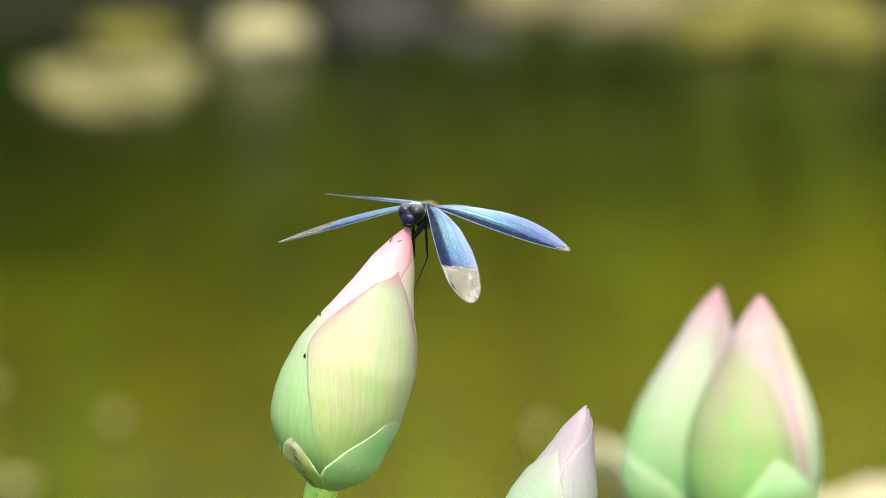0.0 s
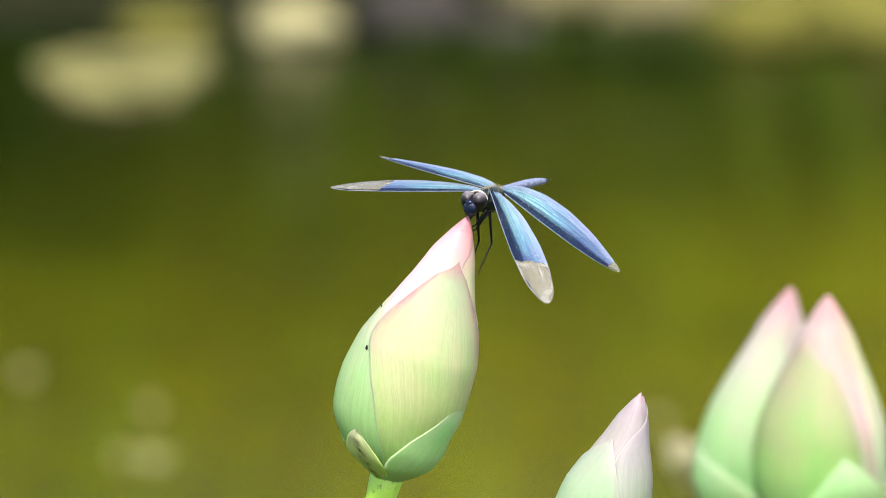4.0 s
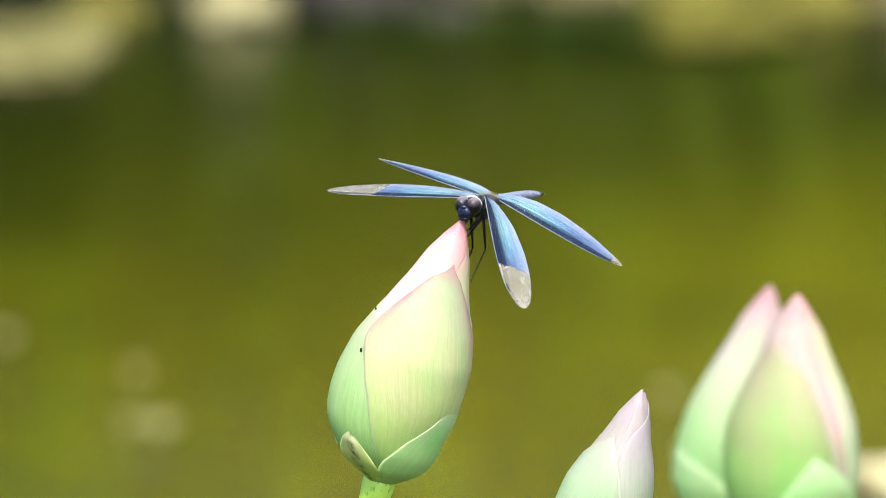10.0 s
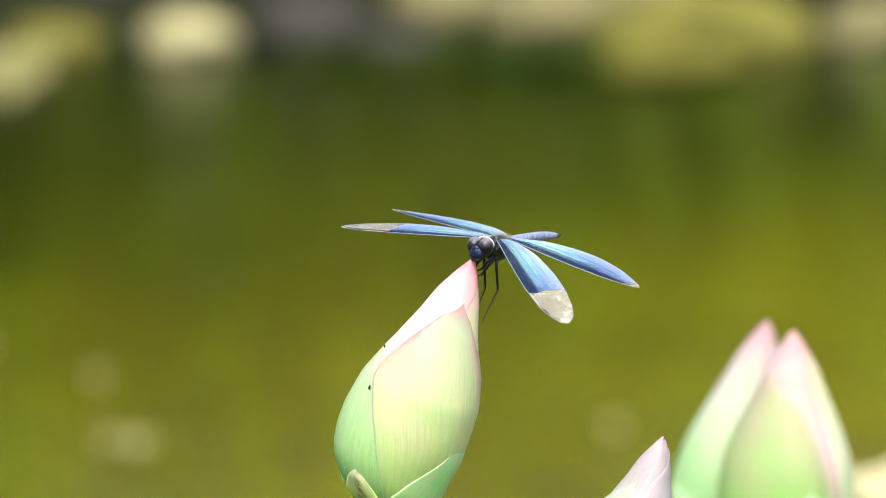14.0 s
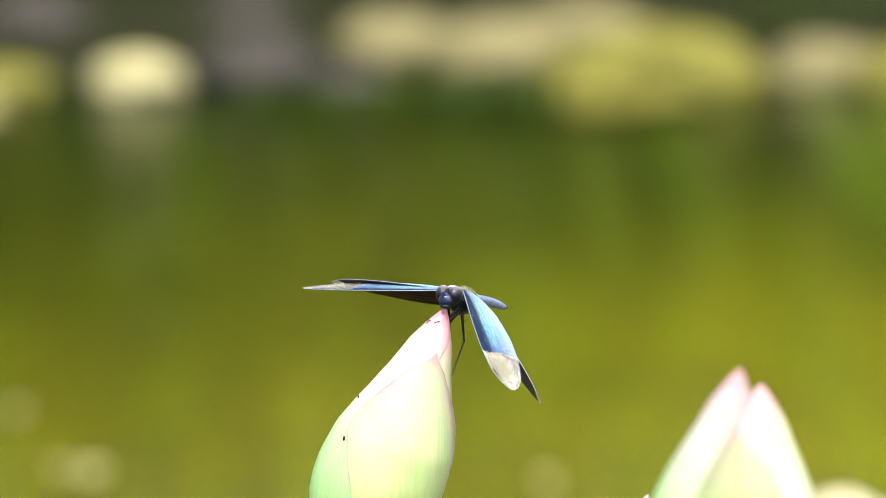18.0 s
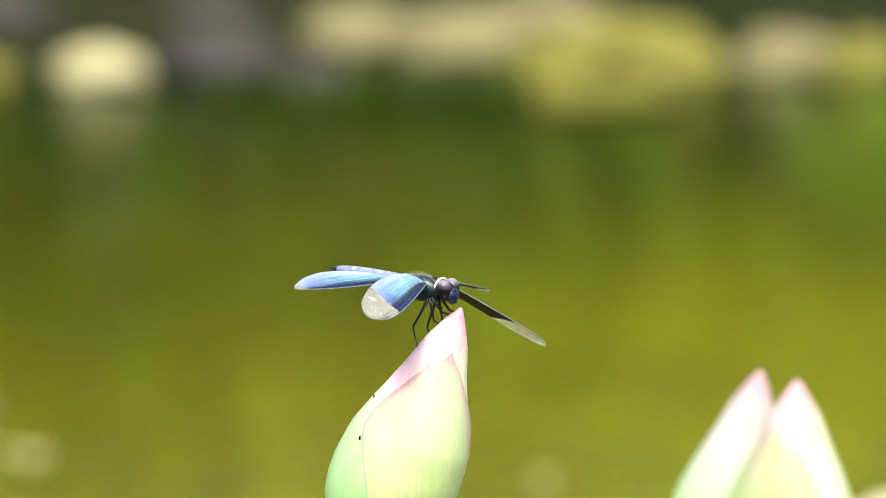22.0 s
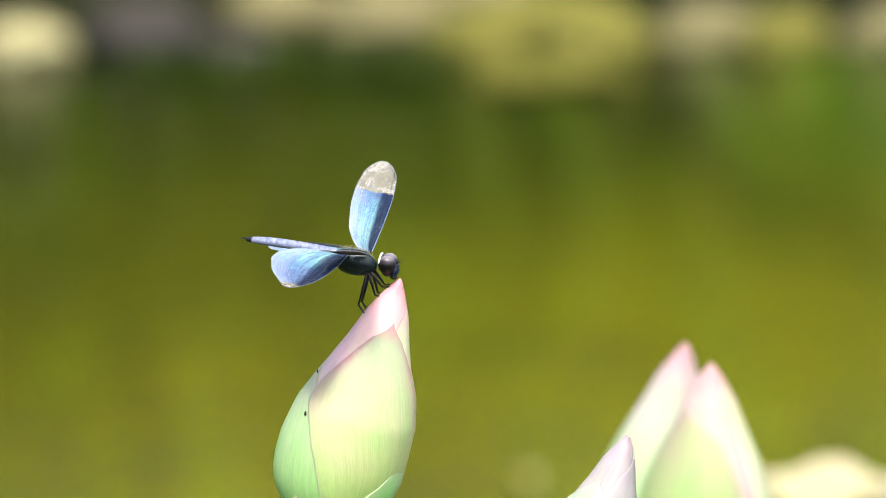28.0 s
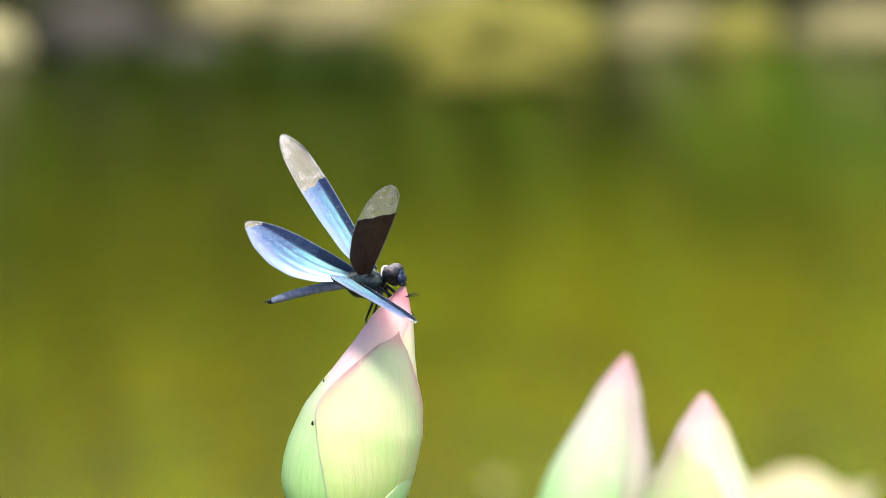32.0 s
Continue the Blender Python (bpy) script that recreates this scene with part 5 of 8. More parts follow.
    walk(lotus_back, [
        (0, pose(0.0850, 0.4300, -0.2033, 0.00, -0.00, 0.00)), (0.5, pose(0.0851, 0.4300, -0.2031, 0.00, 0.05, 0.00)),
        (1, pose(0.0853, 0.4300, -0.2033, 0.00, 0.21, 0.00)), (1.5, pose(0.0852, 0.4300, -0.2038, 0.00, 0.16, 0.00)),
        (2, pose(0.0852, 0.4300, -0.2035, 0.00, 0.14, 0.00)), (2.5, pose(0.0853, 0.4300, -0.2037, 0.00, 0.24, 0.00)),
        (3, pose(0.0854, 0.4300, -0.2049, 0.00, 0.29, 0.00)), (3.5, pose(0.0854, 0.4300, -0.2044, 0.00, 0.33, 0.00)),
        (4, pose(0.0853, 0.4300, -0.2047, 0.00, 0.22, 0.00)), (4.5, pose(0.0854, 0.4300, -0.2045, 0.00, 0.28, 0.00)),
        (6.5, pose(0.0855, 0.4300, -0.2061, 0.00, 0.35, 0.00)), (7, pose(0.0855, 0.4300, -0.2063, 0.00, 0.37, 0.00)),
        (7.5, pose(0.0855, 0.4300, -0.2060, 0.00, 0.39, 0.00)), (8, pose(0.0856, 0.4300, -0.2072, 0.00, 0.43, 0.00)),
        (8.5, pose(0.0856, 0.4300, -0.2078, 0.00, 0.49, 0.00)), (9, pose(0.0856, 0.4300, -0.2074, 0.00, 0.43, 0.00)),
        (9.5, pose(0.0855, 0.4300, -0.2078, 0.00, 0.35, 0.00)), (10, pose(0.0852, 0.4300, -0.2078, 0.00, 0.18, 0.00)),
        (10.5, pose(0.0853, 0.4300, -0.2078, 0.00, 0.22, 0.00)), (11, pose(0.0855, 0.4300, -0.2078, 0.00, 0.38, 0.00)),
        (11.5, pose(0.0856, 0.4300, -0.2080, 0.00, 0.49, 0.00)), (12, pose(0.0856, 0.4300, -0.2082, 0.00, 0.42, 0.00)),
        (12.5, pose(0.0855, 0.4300, -0.2084, 0.00, 0.42, 0.00)), (13, pose(0.0856, 0.4300, -0.2081, 0.00, 0.47, 0.00)),
        (13.5, pose(0.0857, 0.4300, -0.2083, 0.00, 0.53, 0.00)), (14, pose(0.0856, 0.4300, -0.2081, 0.00, 0.46, 0.00)),
        (14.5, pose(0.0857, 0.4300, -0.2085, 0.00, 0.50, 0.00)), (16.5, pose(0.0858, 0.4300, -0.2086, 0.00, 0.59, 0.00)),
        (17, pose(0.0859, 0.4300, -0.2084, 0.00, 0.72, 0.00)), (17.5, pose(0.0858, 0.4300, -0.2088, 0.00, 0.65, 0.00)),
        (18, pose(0.0855, 0.4300, -0.2089, 0.00, 0.41, 0.00)), (18.5, pose(0.0852, 0.4300, -0.2080, 0.00, 0.16, 0.00)),
        (18.7, pose(0.0843, 0.4300, -0.2077, 0.00, -0.52, 0.00)), (18.9, pose(0.0832, 0.4300, -0.2069, 0.00, -1.38, 0.00)),
        (19, pose(0.0825, 0.4300, -0.2054, 0.00, -1.93, 0.00)), (19.1, pose(0.0824, 0.4300, -0.2050, 0.00, -2.00, 0.00)),
        (19.2, pose(0.0837, 0.4300, -0.2064, 0.00, -1.02, 0.00)), (19.5, pose(0.0868, 0.4300, -0.2095, 0.00, 1.36, 0.00)),
        (20, pose(0.0854, 0.4300, -0.2098, 0.00, 0.32, 0.00)), (20.5, pose(0.0851, 0.4300, -0.2089, 0.00, 0.09, 0.00)),
        (21, pose(0.0857, 0.4300, -0.2092, 0.00, 0.56, 0.00)), (21.5, pose(0.0861, 0.4300, -0.2102, 0.00, 0.85, 0.00)),
        (22, pose(0.0862, 0.4300, -0.2106, 0.00, 0.90, 0.00)), (22.5, pose(0.0859, 0.4300, -0.2099, 0.00, 0.70, 0.00)),
        (23, pose(0.0858, 0.4300, -0.2096, 0.00, 0.65, 0.00)), (23.5, pose(0.0859, 0.4300, -0.2106, 0.00, 0.71, 0.00)),
        (24, pose(0.0859, 0.4300, -0.2099, 0.00, 0.66, 0.00)), (24.5, pose(0.0858, 0.4300, -0.2103, 0.00, 0.65, 0.00)),
        (25, pose(0.0859, 0.4300, -0.2107, 0.00, 0.70, 0.00)), (25.5, pose(0.0860, 0.4300, -0.2104, 0.00, 0.73, 0.00)),
        (27.5, pose(0.0857, 0.4300, -0.2098, 0.00, 0.53, 0.00)), (27.8, pose(0.0858, 0.4300, -0.2097, 0.00, 0.61, 0.00)),
        (28, pose(0.0854, 0.4300, -0.2084, 0.00, 0.27, 0.00)), (28.5, pose(0.0859, 0.4300, -0.2091, 0.00, 0.70, 0.00)),
        (29, pose(0.0860, 0.4300, -0.2096, 0.00, 0.75, 0.00)), (29.5, pose(0.0856, 0.4300, -0.2093, 0.00, 0.42, 0.00)),
        (30, pose(0.0855, 0.4300, -0.2113, 0.00, 0.39, 0.00)), (30.3, pose(0.0865, 0.4300, -0.2119, 0.00, 1.15, 0.00)),
        (30.5, pose(0.0865, 0.4300, -0.2121, 0.00, 1.13, 0.00)), (30.8, pose(0.0864, 0.4300, -0.2113, 0.00, 1.05, 0.00)),
        (31, pose(0.0856, 0.4300, -0.2123, 0.00, 0.47, 0.00)), (31.3, pose(0.0840, 0.4300, -0.2119, 0.00, -0.75, 0.00)),
        (31.5, pose(0.0855, 0.4300, -0.2118, 0.00, 0.35, 0.00)), (32, pose(0.0846, 0.4300, -0.2112, 0.00, -0.32, 0.00)),
    ])
    walk(lotus_front, [
        (0, pose(0.0950, 0.3600, -0.1907, 0.00, -0.01, 0.00)), (0.3, pose(0.0952, 0.3600, -0.1907, 0.00, 0.13, 0.00)),
        (0.6, pose(0.0951, 0.3600, -0.1906, 0.00, 0.10, 0.00)), (1, pose(0.0951, 0.3600, -0.1909, 0.00, 0.04, 0.00)),
        (1.2, pose(0.0947, 0.3600, -0.1903, 0.00, -0.22, 0.00)), (1.5, pose(0.0950, 0.3600, -0.1908, 0.00, -0.02, 0.00)),
        (1.8, pose(0.0951, 0.3600, -0.1914, 0.00, 0.07, 0.00)), (2.1, pose(0.0947, 0.3600, -0.1903, 0.00, -0.26, 0.00)),
        (2.5, pose(0.0951, 0.3600, -0.1913, 0.00, 0.05, 0.00)), (3, pose(0.0951, 0.3600, -0.1922, 0.00, 0.04, 0.00)),
        (3.3, pose(0.0951, 0.3600, -0.1918, 0.00, 0.09, 0.00)), (3.6, pose(0.0946, 0.3600, -0.1906, 0.00, -0.31, 0.00)),
        (4, pose(0.0951, 0.3600, -0.1919, 0.00, 0.11, 0.00)), (4.5, pose(0.0948, 0.3600, -0.1919, 0.00, -0.14, 0.00)),
        (6.5, pose(0.0949, 0.3600, -0.1943, 0.00, -0.07, 0.00)), (7, pose(0.0954, 0.3600, -0.1971, 0.00, 0.32, 0.00)),
        (7.5, pose(0.0954, 0.3600, -0.1951, 0.00, 0.31, 0.00)), (8, pose(0.0955, 0.3600, -0.1975, 0.00, 0.42, 0.00)),
        (8.5, pose(0.0954, 0.3600, -0.1959, 0.00, 0.34, 0.00)), (9, pose(0.0950, 0.3600, -0.1953, 0.00, -0.01, 0.00)),
        (9.5, pose(0.0957, 0.3600, -0.1977, 0.00, 0.50, 0.00)), (10, pose(0.0949, 0.3600, -0.1951, 0.00, -0.11, 0.00)),
        (10.5, pose(0.0947, 0.3600, -0.1945, 0.00, -0.23, 0.00)), (11, pose(0.0949, 0.3600, -0.1947, 0.00, -0.08, 0.00)),
        (11.5, pose(0.0950, 0.3600, -0.1949, 0.00, -0.00, 0.00)), (12, pose(0.0949, 0.3600, -0.1958, 0.00, -0.07, 0.00)),
        (12.5, pose(0.0949, 0.3600, -0.1948, 0.00, -0.07, 0.00)), (13, pose(0.0950, 0.3600, -0.1955, 0.00, 0.03, 0.00)),
        (13.5, pose(0.0951, 0.3600, -0.1964, 0.00, 0.08, 0.00)), (14, pose(0.0952, 0.3600, -0.1957, 0.00, 0.13, 0.00)),
        (14.5, pose(0.0951, 0.3600, -0.1970, 0.00, 0.06, 0.00)), (16.5, pose(0.0953, 0.3600, -0.1967, 0.00, 0.25, 0.00)),
        (17, pose(0.0955, 0.3600, -0.1972, 0.00, 0.41, 0.00)), (17.5, pose(0.0952, 0.3600, -0.1953, 0.00, 0.14, 0.00)),
        (18, pose(0.0950, 0.3600, -0.1981, 0.00, -0.01, 0.00)), (18.5, pose(0.0954, 0.3600, -0.1971, 0.00, 0.31, 0.00)),
        (19, pose(0.0919, 0.3600, -0.1935, 0.00, -2.36, 0.00)), (19.5, pose(0.0961, 0.3600, -0.1965, 0.00, 0.83, 0.00)),
        (20, pose(0.0947, 0.3600, -0.1979, 0.00, -0.20, 0.00)), (20.5, pose(0.0949, 0.3600, -0.1965, 0.00, -0.05, 0.00)),
        (21, pose(0.0964, 0.3600, -0.1992, 0.00, 1.05, 0.00)), (21.5, pose(0.0954, 0.3600, -0.1972, 0.00, 0.29, 0.00)),
        (22, pose(0.0959, 0.3600, -0.1979, 0.00, 0.68, 0.00)), (22.5, pose(0.0961, 0.3600, -0.1984, 0.00, 0.85, 0.00)),
        (23, pose(0.0956, 0.3600, -0.1977, 0.00, 0.47, 0.00)), (23.5, pose(0.0955, 0.3600, -0.2008, 0.00, 0.37, 0.00)),
        (24, pose(0.0951, 0.3600, -0.1971, 0.00, 0.11, 0.00)), (24.5, pose(0.0951, 0.3600, -0.1979, 0.00, 0.09, 0.00)),
        (25, pose(0.0952, 0.3600, -0.1983, 0.00, 0.16, 0.00)), (25.5, pose(0.0952, 0.3600, -0.1981, 0.00, 0.19, 0.00)),
        (27.5, pose(0.0954, 0.3600, -0.1972, 0.00, 0.31, 0.00)), (28, pose(0.0948, 0.3600, -0.1990, 0.00, -0.12, 0.00)),
        (28.5, pose(0.0955, 0.3600, -0.1993, 0.00, 0.36, 0.00)), (29, pose(0.0959, 0.3600, -0.2008, 0.00, 0.69, 0.00)),
        (29.5, pose(0.0953, 0.3600, -0.2003, 0.00, 0.20, 0.00)), (30, pose(0.0955, 0.3600, -0.2063, 0.00, 0.41, 0.00)),
        (30.3, pose(0.0958, 0.3600, -0.2031, 0.00, 0.61, 0.00)), (30.5, pose(0.0979, 0.3600, -0.2064, 0.00, 2.18, 0.00)),
        (30.6, pose(0.0979, 0.3600, -0.2064, 0.00, 2.22, 0.00)), (31, pose(0.0949, 0.3600, -0.2103, 0.00, -0.08, 0.00)),
        (31.3, pose(0.0935, 0.3600, -0.2024, 0.00, -1.16, 0.00)), (31.5, pose(0.0951, 0.3600, -0.2078, 0.00, 0.08, 0.00)),
        (31.8, pose(0.0961, 0.3600, -0.2054, 0.00, 0.80, 0.00)), (32, pose(0.0951, 0.3600, -0.2073, 0.00, 0.09, 0.00)),
    ])
    walk(lotus_tall, [
        (0, pose(0.1412, 0.0300, -0.0399, 0.00, 0.57, 0.00)), (4, pose(0.1402, 0.0300, -0.0408, 0.00, 0.08, 0.00)),
        (7, pose(0.1403, 0.0300, -0.0425, 0.00, 0.14, 0.00)), (10, pose(0.1400, 0.0300, -0.0449, 0.00, 0.01, 0.00)),
        (14, pose(0.1402, 0.0300, -0.0370, 0.00, 0.11, 0.00)), (18, pose(0.1402, 0.0300, -0.0292, 0.00, 0.10, 0.00)),
        (22, pose(0.1404, 0.0300, -0.0284, 0.00, 0.20, 0.00)), (25, pose(0.1407, 0.0300, -0.0333, 0.00, 0.32, 0.00)),
        (27.5, pose(0.1401, 0.0300, -0.0307, 0.00, 0.03, 0.00)), (28.5, pose(0.1402, 0.0300, -0.0302, 0.00, 0.11, 0.00)),
        (29, pose(0.1368, 0.0300, -0.0307, 0.00, -0.65, 0.00)), (29.3, pose(0.1398, 0.0300, -0.0308, 0.00, -0.07, 0.00)),
        (30, pose(0.1403, 0.0300, -0.0309, 0.00, 0.15, 0.00)), (30.4, pose(0.1391, 0.0300, -0.0310, 0.00, -0.40, 0.00)),
        (30.6, pose(0.1376, 0.0300, -0.0316, 0.00, -1.12, 0.00)), (30.8, pose(0.1366, 0.0300, -0.0321, 0.00, -1.54, 0.00)),
        (31, pose(0.1372, 0.0300, -0.0320, 0.00, -1.28, 0.00)), (31.3, pose(0.1393, 0.0300, -0.0311, 0.00, -0.34, 0.00)),
        (31.5, pose(0.1389, 0.0300, -0.0305, 0.00, -0.50, 0.00)), (31.8, pose(0.1395, 0.0300, -0.0299, 0.00, -0.21, 0.00)),
        (32, pose(0.1407, 0.0300, -0.0296, 0.00, 0.34, 0.00)),
    ])
    walk(lotus_open, [
        (0, pose(0.1946, 1.6000, -0.3771)), (2, pose(0.1979, 1.6000, -0.3697)), (4, pose(0.2074, 1.6000, -0.3695)), (7, pose(0.2069, 1.6000, -0.3725)),
        (9, pose(0.2130, 1.6000, -0.3740)), (13, pose(0.2224, 1.6000, -0.3624)), (17, pose(0.2257, 1.6000, -0.3651)), (19, pose(0.1895, 1.6000, -0.3518)),
        (20, pose(0.2183, 1.6000, -0.3559)), (21, pose(0.2373, 1.6000, -0.3643)), (23, pose(0.2456, 1.6000, -0.3627)), (25, pose(0.2403, 1.6000, -0.3593)),
        (27.5, pose(0.2491, 1.6000, -0.3610)), (28, pose(0.2402, 1.6000, -0.3580)), (29, pose(0.2588, 1.6000, -0.3658)), (30, pose(0.2500, 1.6000, -0.3598)),
        (31, pose(0.2302, 1.6000, -0.3648)), (32, pose(0.2397, 1.6000, -0.3629)),
    ])
    walk(lotus_cup, [
        (0, pose(0.0959, 1.6000, -0.3514)), (2, pose(0.1078, 1.6000, -0.3511)), (4, pose(0.1135, 1.6000, -0.3556)), (7, pose(0.1286, 1.6000, -0.3604)),
        (9, pose(0.1333, 1.6000, -0.3653)), (13, pose(0.1492, 1.6000, -0.3555)), (17, pose(0.1578, 1.6000, -0.3626)), (19, pose(0.1020, 1.6000, -0.3612)),
        (20, pose(0.1504, 1.6000, -0.3622)), (23, pose(0.1893, 1.6000, -0.3642)), (25, pose(0.1697, 1.6000, -0.3730)), (28, pose(0.1813, 1.6000, -0.3669)),
        (30, pose(0.1780, 1.6000, -0.3738)), (32, pose(0.1789, 1.6000, -0.3722)),
    ])
    walk(petals[0], [
        (0, pose(-0.3072, 3.5964, 0.0000)), (1, pose(-0.2803, 3.6191, 0.0000)), (2, pose(-0.2655, 3.6323, 0.0000)), (3, pose(-0.2448, 3.6350, 0.0000)),
        (4, pose(-0.2371, 3.6418, 0.0000)), (7, pose(-0.2150, 3.6831, 0.0000)), (8, pose(-0.2059, 3.6823, 0.0000)), (9, pose(-0.2030, 3.6941, 0.0000)),
        (10, pose(-0.1959, 3.6968, 0.0000)), (11, pose(-0.1909, 3.7160, 0.0000)), (12, pose(-0.1886, 3.7245, 0.0000)), (13, pose(-0.1843, 3.7333, 0.0000)),
        (14, pose(-0.1816, 3.7378, 0.0000)), (16.5, pose(-0.1787, 3.7689, 0.0000)), (19, pose(-0.1872, 3.7889, 0.0000)), (21, pose(-0.2000, 3.7997, 0.0000)),
        (23, pose(-0.2013, 3.8084, 0.0000)), (32, pose(-0.2013, 3.8084, 0.0000)),
    ])
    walk(petals[1], [
        (0, pose(-0.3292, 3.6064, 0.0000)), (1, pose(-0.3023, 3.6291, 0.0000)), (2, pose(-0.2875, 3.6423, 0.0000)), (3, pose(-0.2668, 3.6450, 0.0000)),
        (4, pose(-0.2591, 3.6518, 0.0000)), (7, pose(-0.2370, 3.6931, 0.0000)), (8, pose(-0.2279, 3.6923, 0.0000)), (9, pose(-0.2250, 3.7041, 0.0000)),
        (10, pose(-0.2179, 3.7068, 0.0000)), (11, pose(-0.2129, 3.7260, 0.0000)), (12, pose(-0.2106, 3.7345, 0.0000)), (13, pose(-0.2063, 3.7433, 0.0000)),
        (14, pose(-0.2036, 3.7478, 0.0000)), (16.5, pose(-0.2007, 3.7789, 0.0000)), (19, pose(-0.2092, 3.7989, 0.0000)), (21, pose(-0.2220, 3.8097, 0.0000)),
        (23, pose(-0.2233, 3.8184, 0.0000)), (32, pose(-0.2233, 3.8184, 0.0000)),
    ])
    walk(petals[2], [
        (0, pose(-0.2448, 3.8089, 0.0000)), (7, pose(-0.2448, 3.8089, 0.0000)), (9, pose(-0.2247, 3.8406, 0.0000)), (10, pose(-0.2182, 3.8731, 0.0000)),
        (11, pose(-0.2085, 3.8859, 0.0000)), (12, pose(-0.2135, 3.9119, 0.0000)), (13, pose(-0.2125, 3.9270, 0.0000)), (14, pose(-0.2170, 3.9624, 0.0000)),
        (16.5, pose(-0.2427, 3.9886, 0.0000)), (32, pose(-0.2427, 3.9886, 0.0000)),
    ])
    walk(petals[3], [
        (0, pose(-0.3445, 3.9230, 0.0000)), (7, pose(-0.3445, 3.9230, 0.0000)), (9, pose(-0.3306, 3.9775, 0.0000)), (10, pose(-0.3229, 3.9960, 0.0000)),
        (11, pose(-0.3149, 4.0487, 0.0000)), (12, pose(-0.3110, 4.0642, 0.0000)), (32, pose(-0.3110, 4.0642, 0.0000)),
    ])
    walk(petals[4], [
        (0, pose(0.0730, 3.7673, 0.0000)), (4, pose(0.1335, 3.7650, 0.0000)), (7, pose(0.1331, 3.7719, 0.0000)), (9, pose(0.1797, 3.7957, 0.0000)),
        (13, pose(0.1771, 3.7935, 0.0000)), (17, pose(0.1553, 3.7574, 0.0000)), (23, pose(0.1827, 3.7066, 0.0000)), (25, pose(0.1933, 3.6706, 0.0000)),
        (28, pose(0.2153, 3.6475, 0.0000)), (32, pose(0.2213, 3.6261, 0.0000)),
    ])
    walk(duckweed, [
        (0, pose(0.2761, 5.4269, 0.0000)), (4, pose(0.2970, 5.3702, 0.0000)), (9, pose(0.2838, 5.2855, 0.0000)), (13, pose(0.2836, 5.2707, 0.0000)),
        (16.5, pose(0.2837, 5.2921, 0.0000)), (19, pose(0.2928, 5.2844, 0.0000)), (23, pose(0.2985, 5.2618, 0.0000)), (28, pose(0.3133, 5.2434, 0.0000)),
        (32, pose(0.3081, 5.2457, 0.0000)),
    ])
    walk(raft, [
        (0, pose(-0.2960, 5.1645, 0.0000)), (1, pose(-0.2908, 5.1613, 0.0000)), (2, pose(-0.3003, 5.1651, 0.0000)), (3, pose(-0.2993, 5.1629, 0.0000)),
        (4, pose(-0.3168, 5.1625, 0.0000)), (7, pose(-0.3402, 5.1674, 0.0000)), (8, pose(-0.3388, 5.1737, 0.0000)), (9, pose(-0.3509, 5.1915, 0.0000)),
        (10, pose(-0.3541, 5.2006, 0.0000)), (11, pose(-0.3552, 5.2081, 0.0000)), (12, pose(-0.3551, 5.2209, 0.0000)), (13, pose(-0.3601, 5.2678, 0.0000)),
        (14, pose(-0.3654, 5.2296, 0.0000)), (32, pose(-0.3654, 5.2296, 0.0000)),
    ])
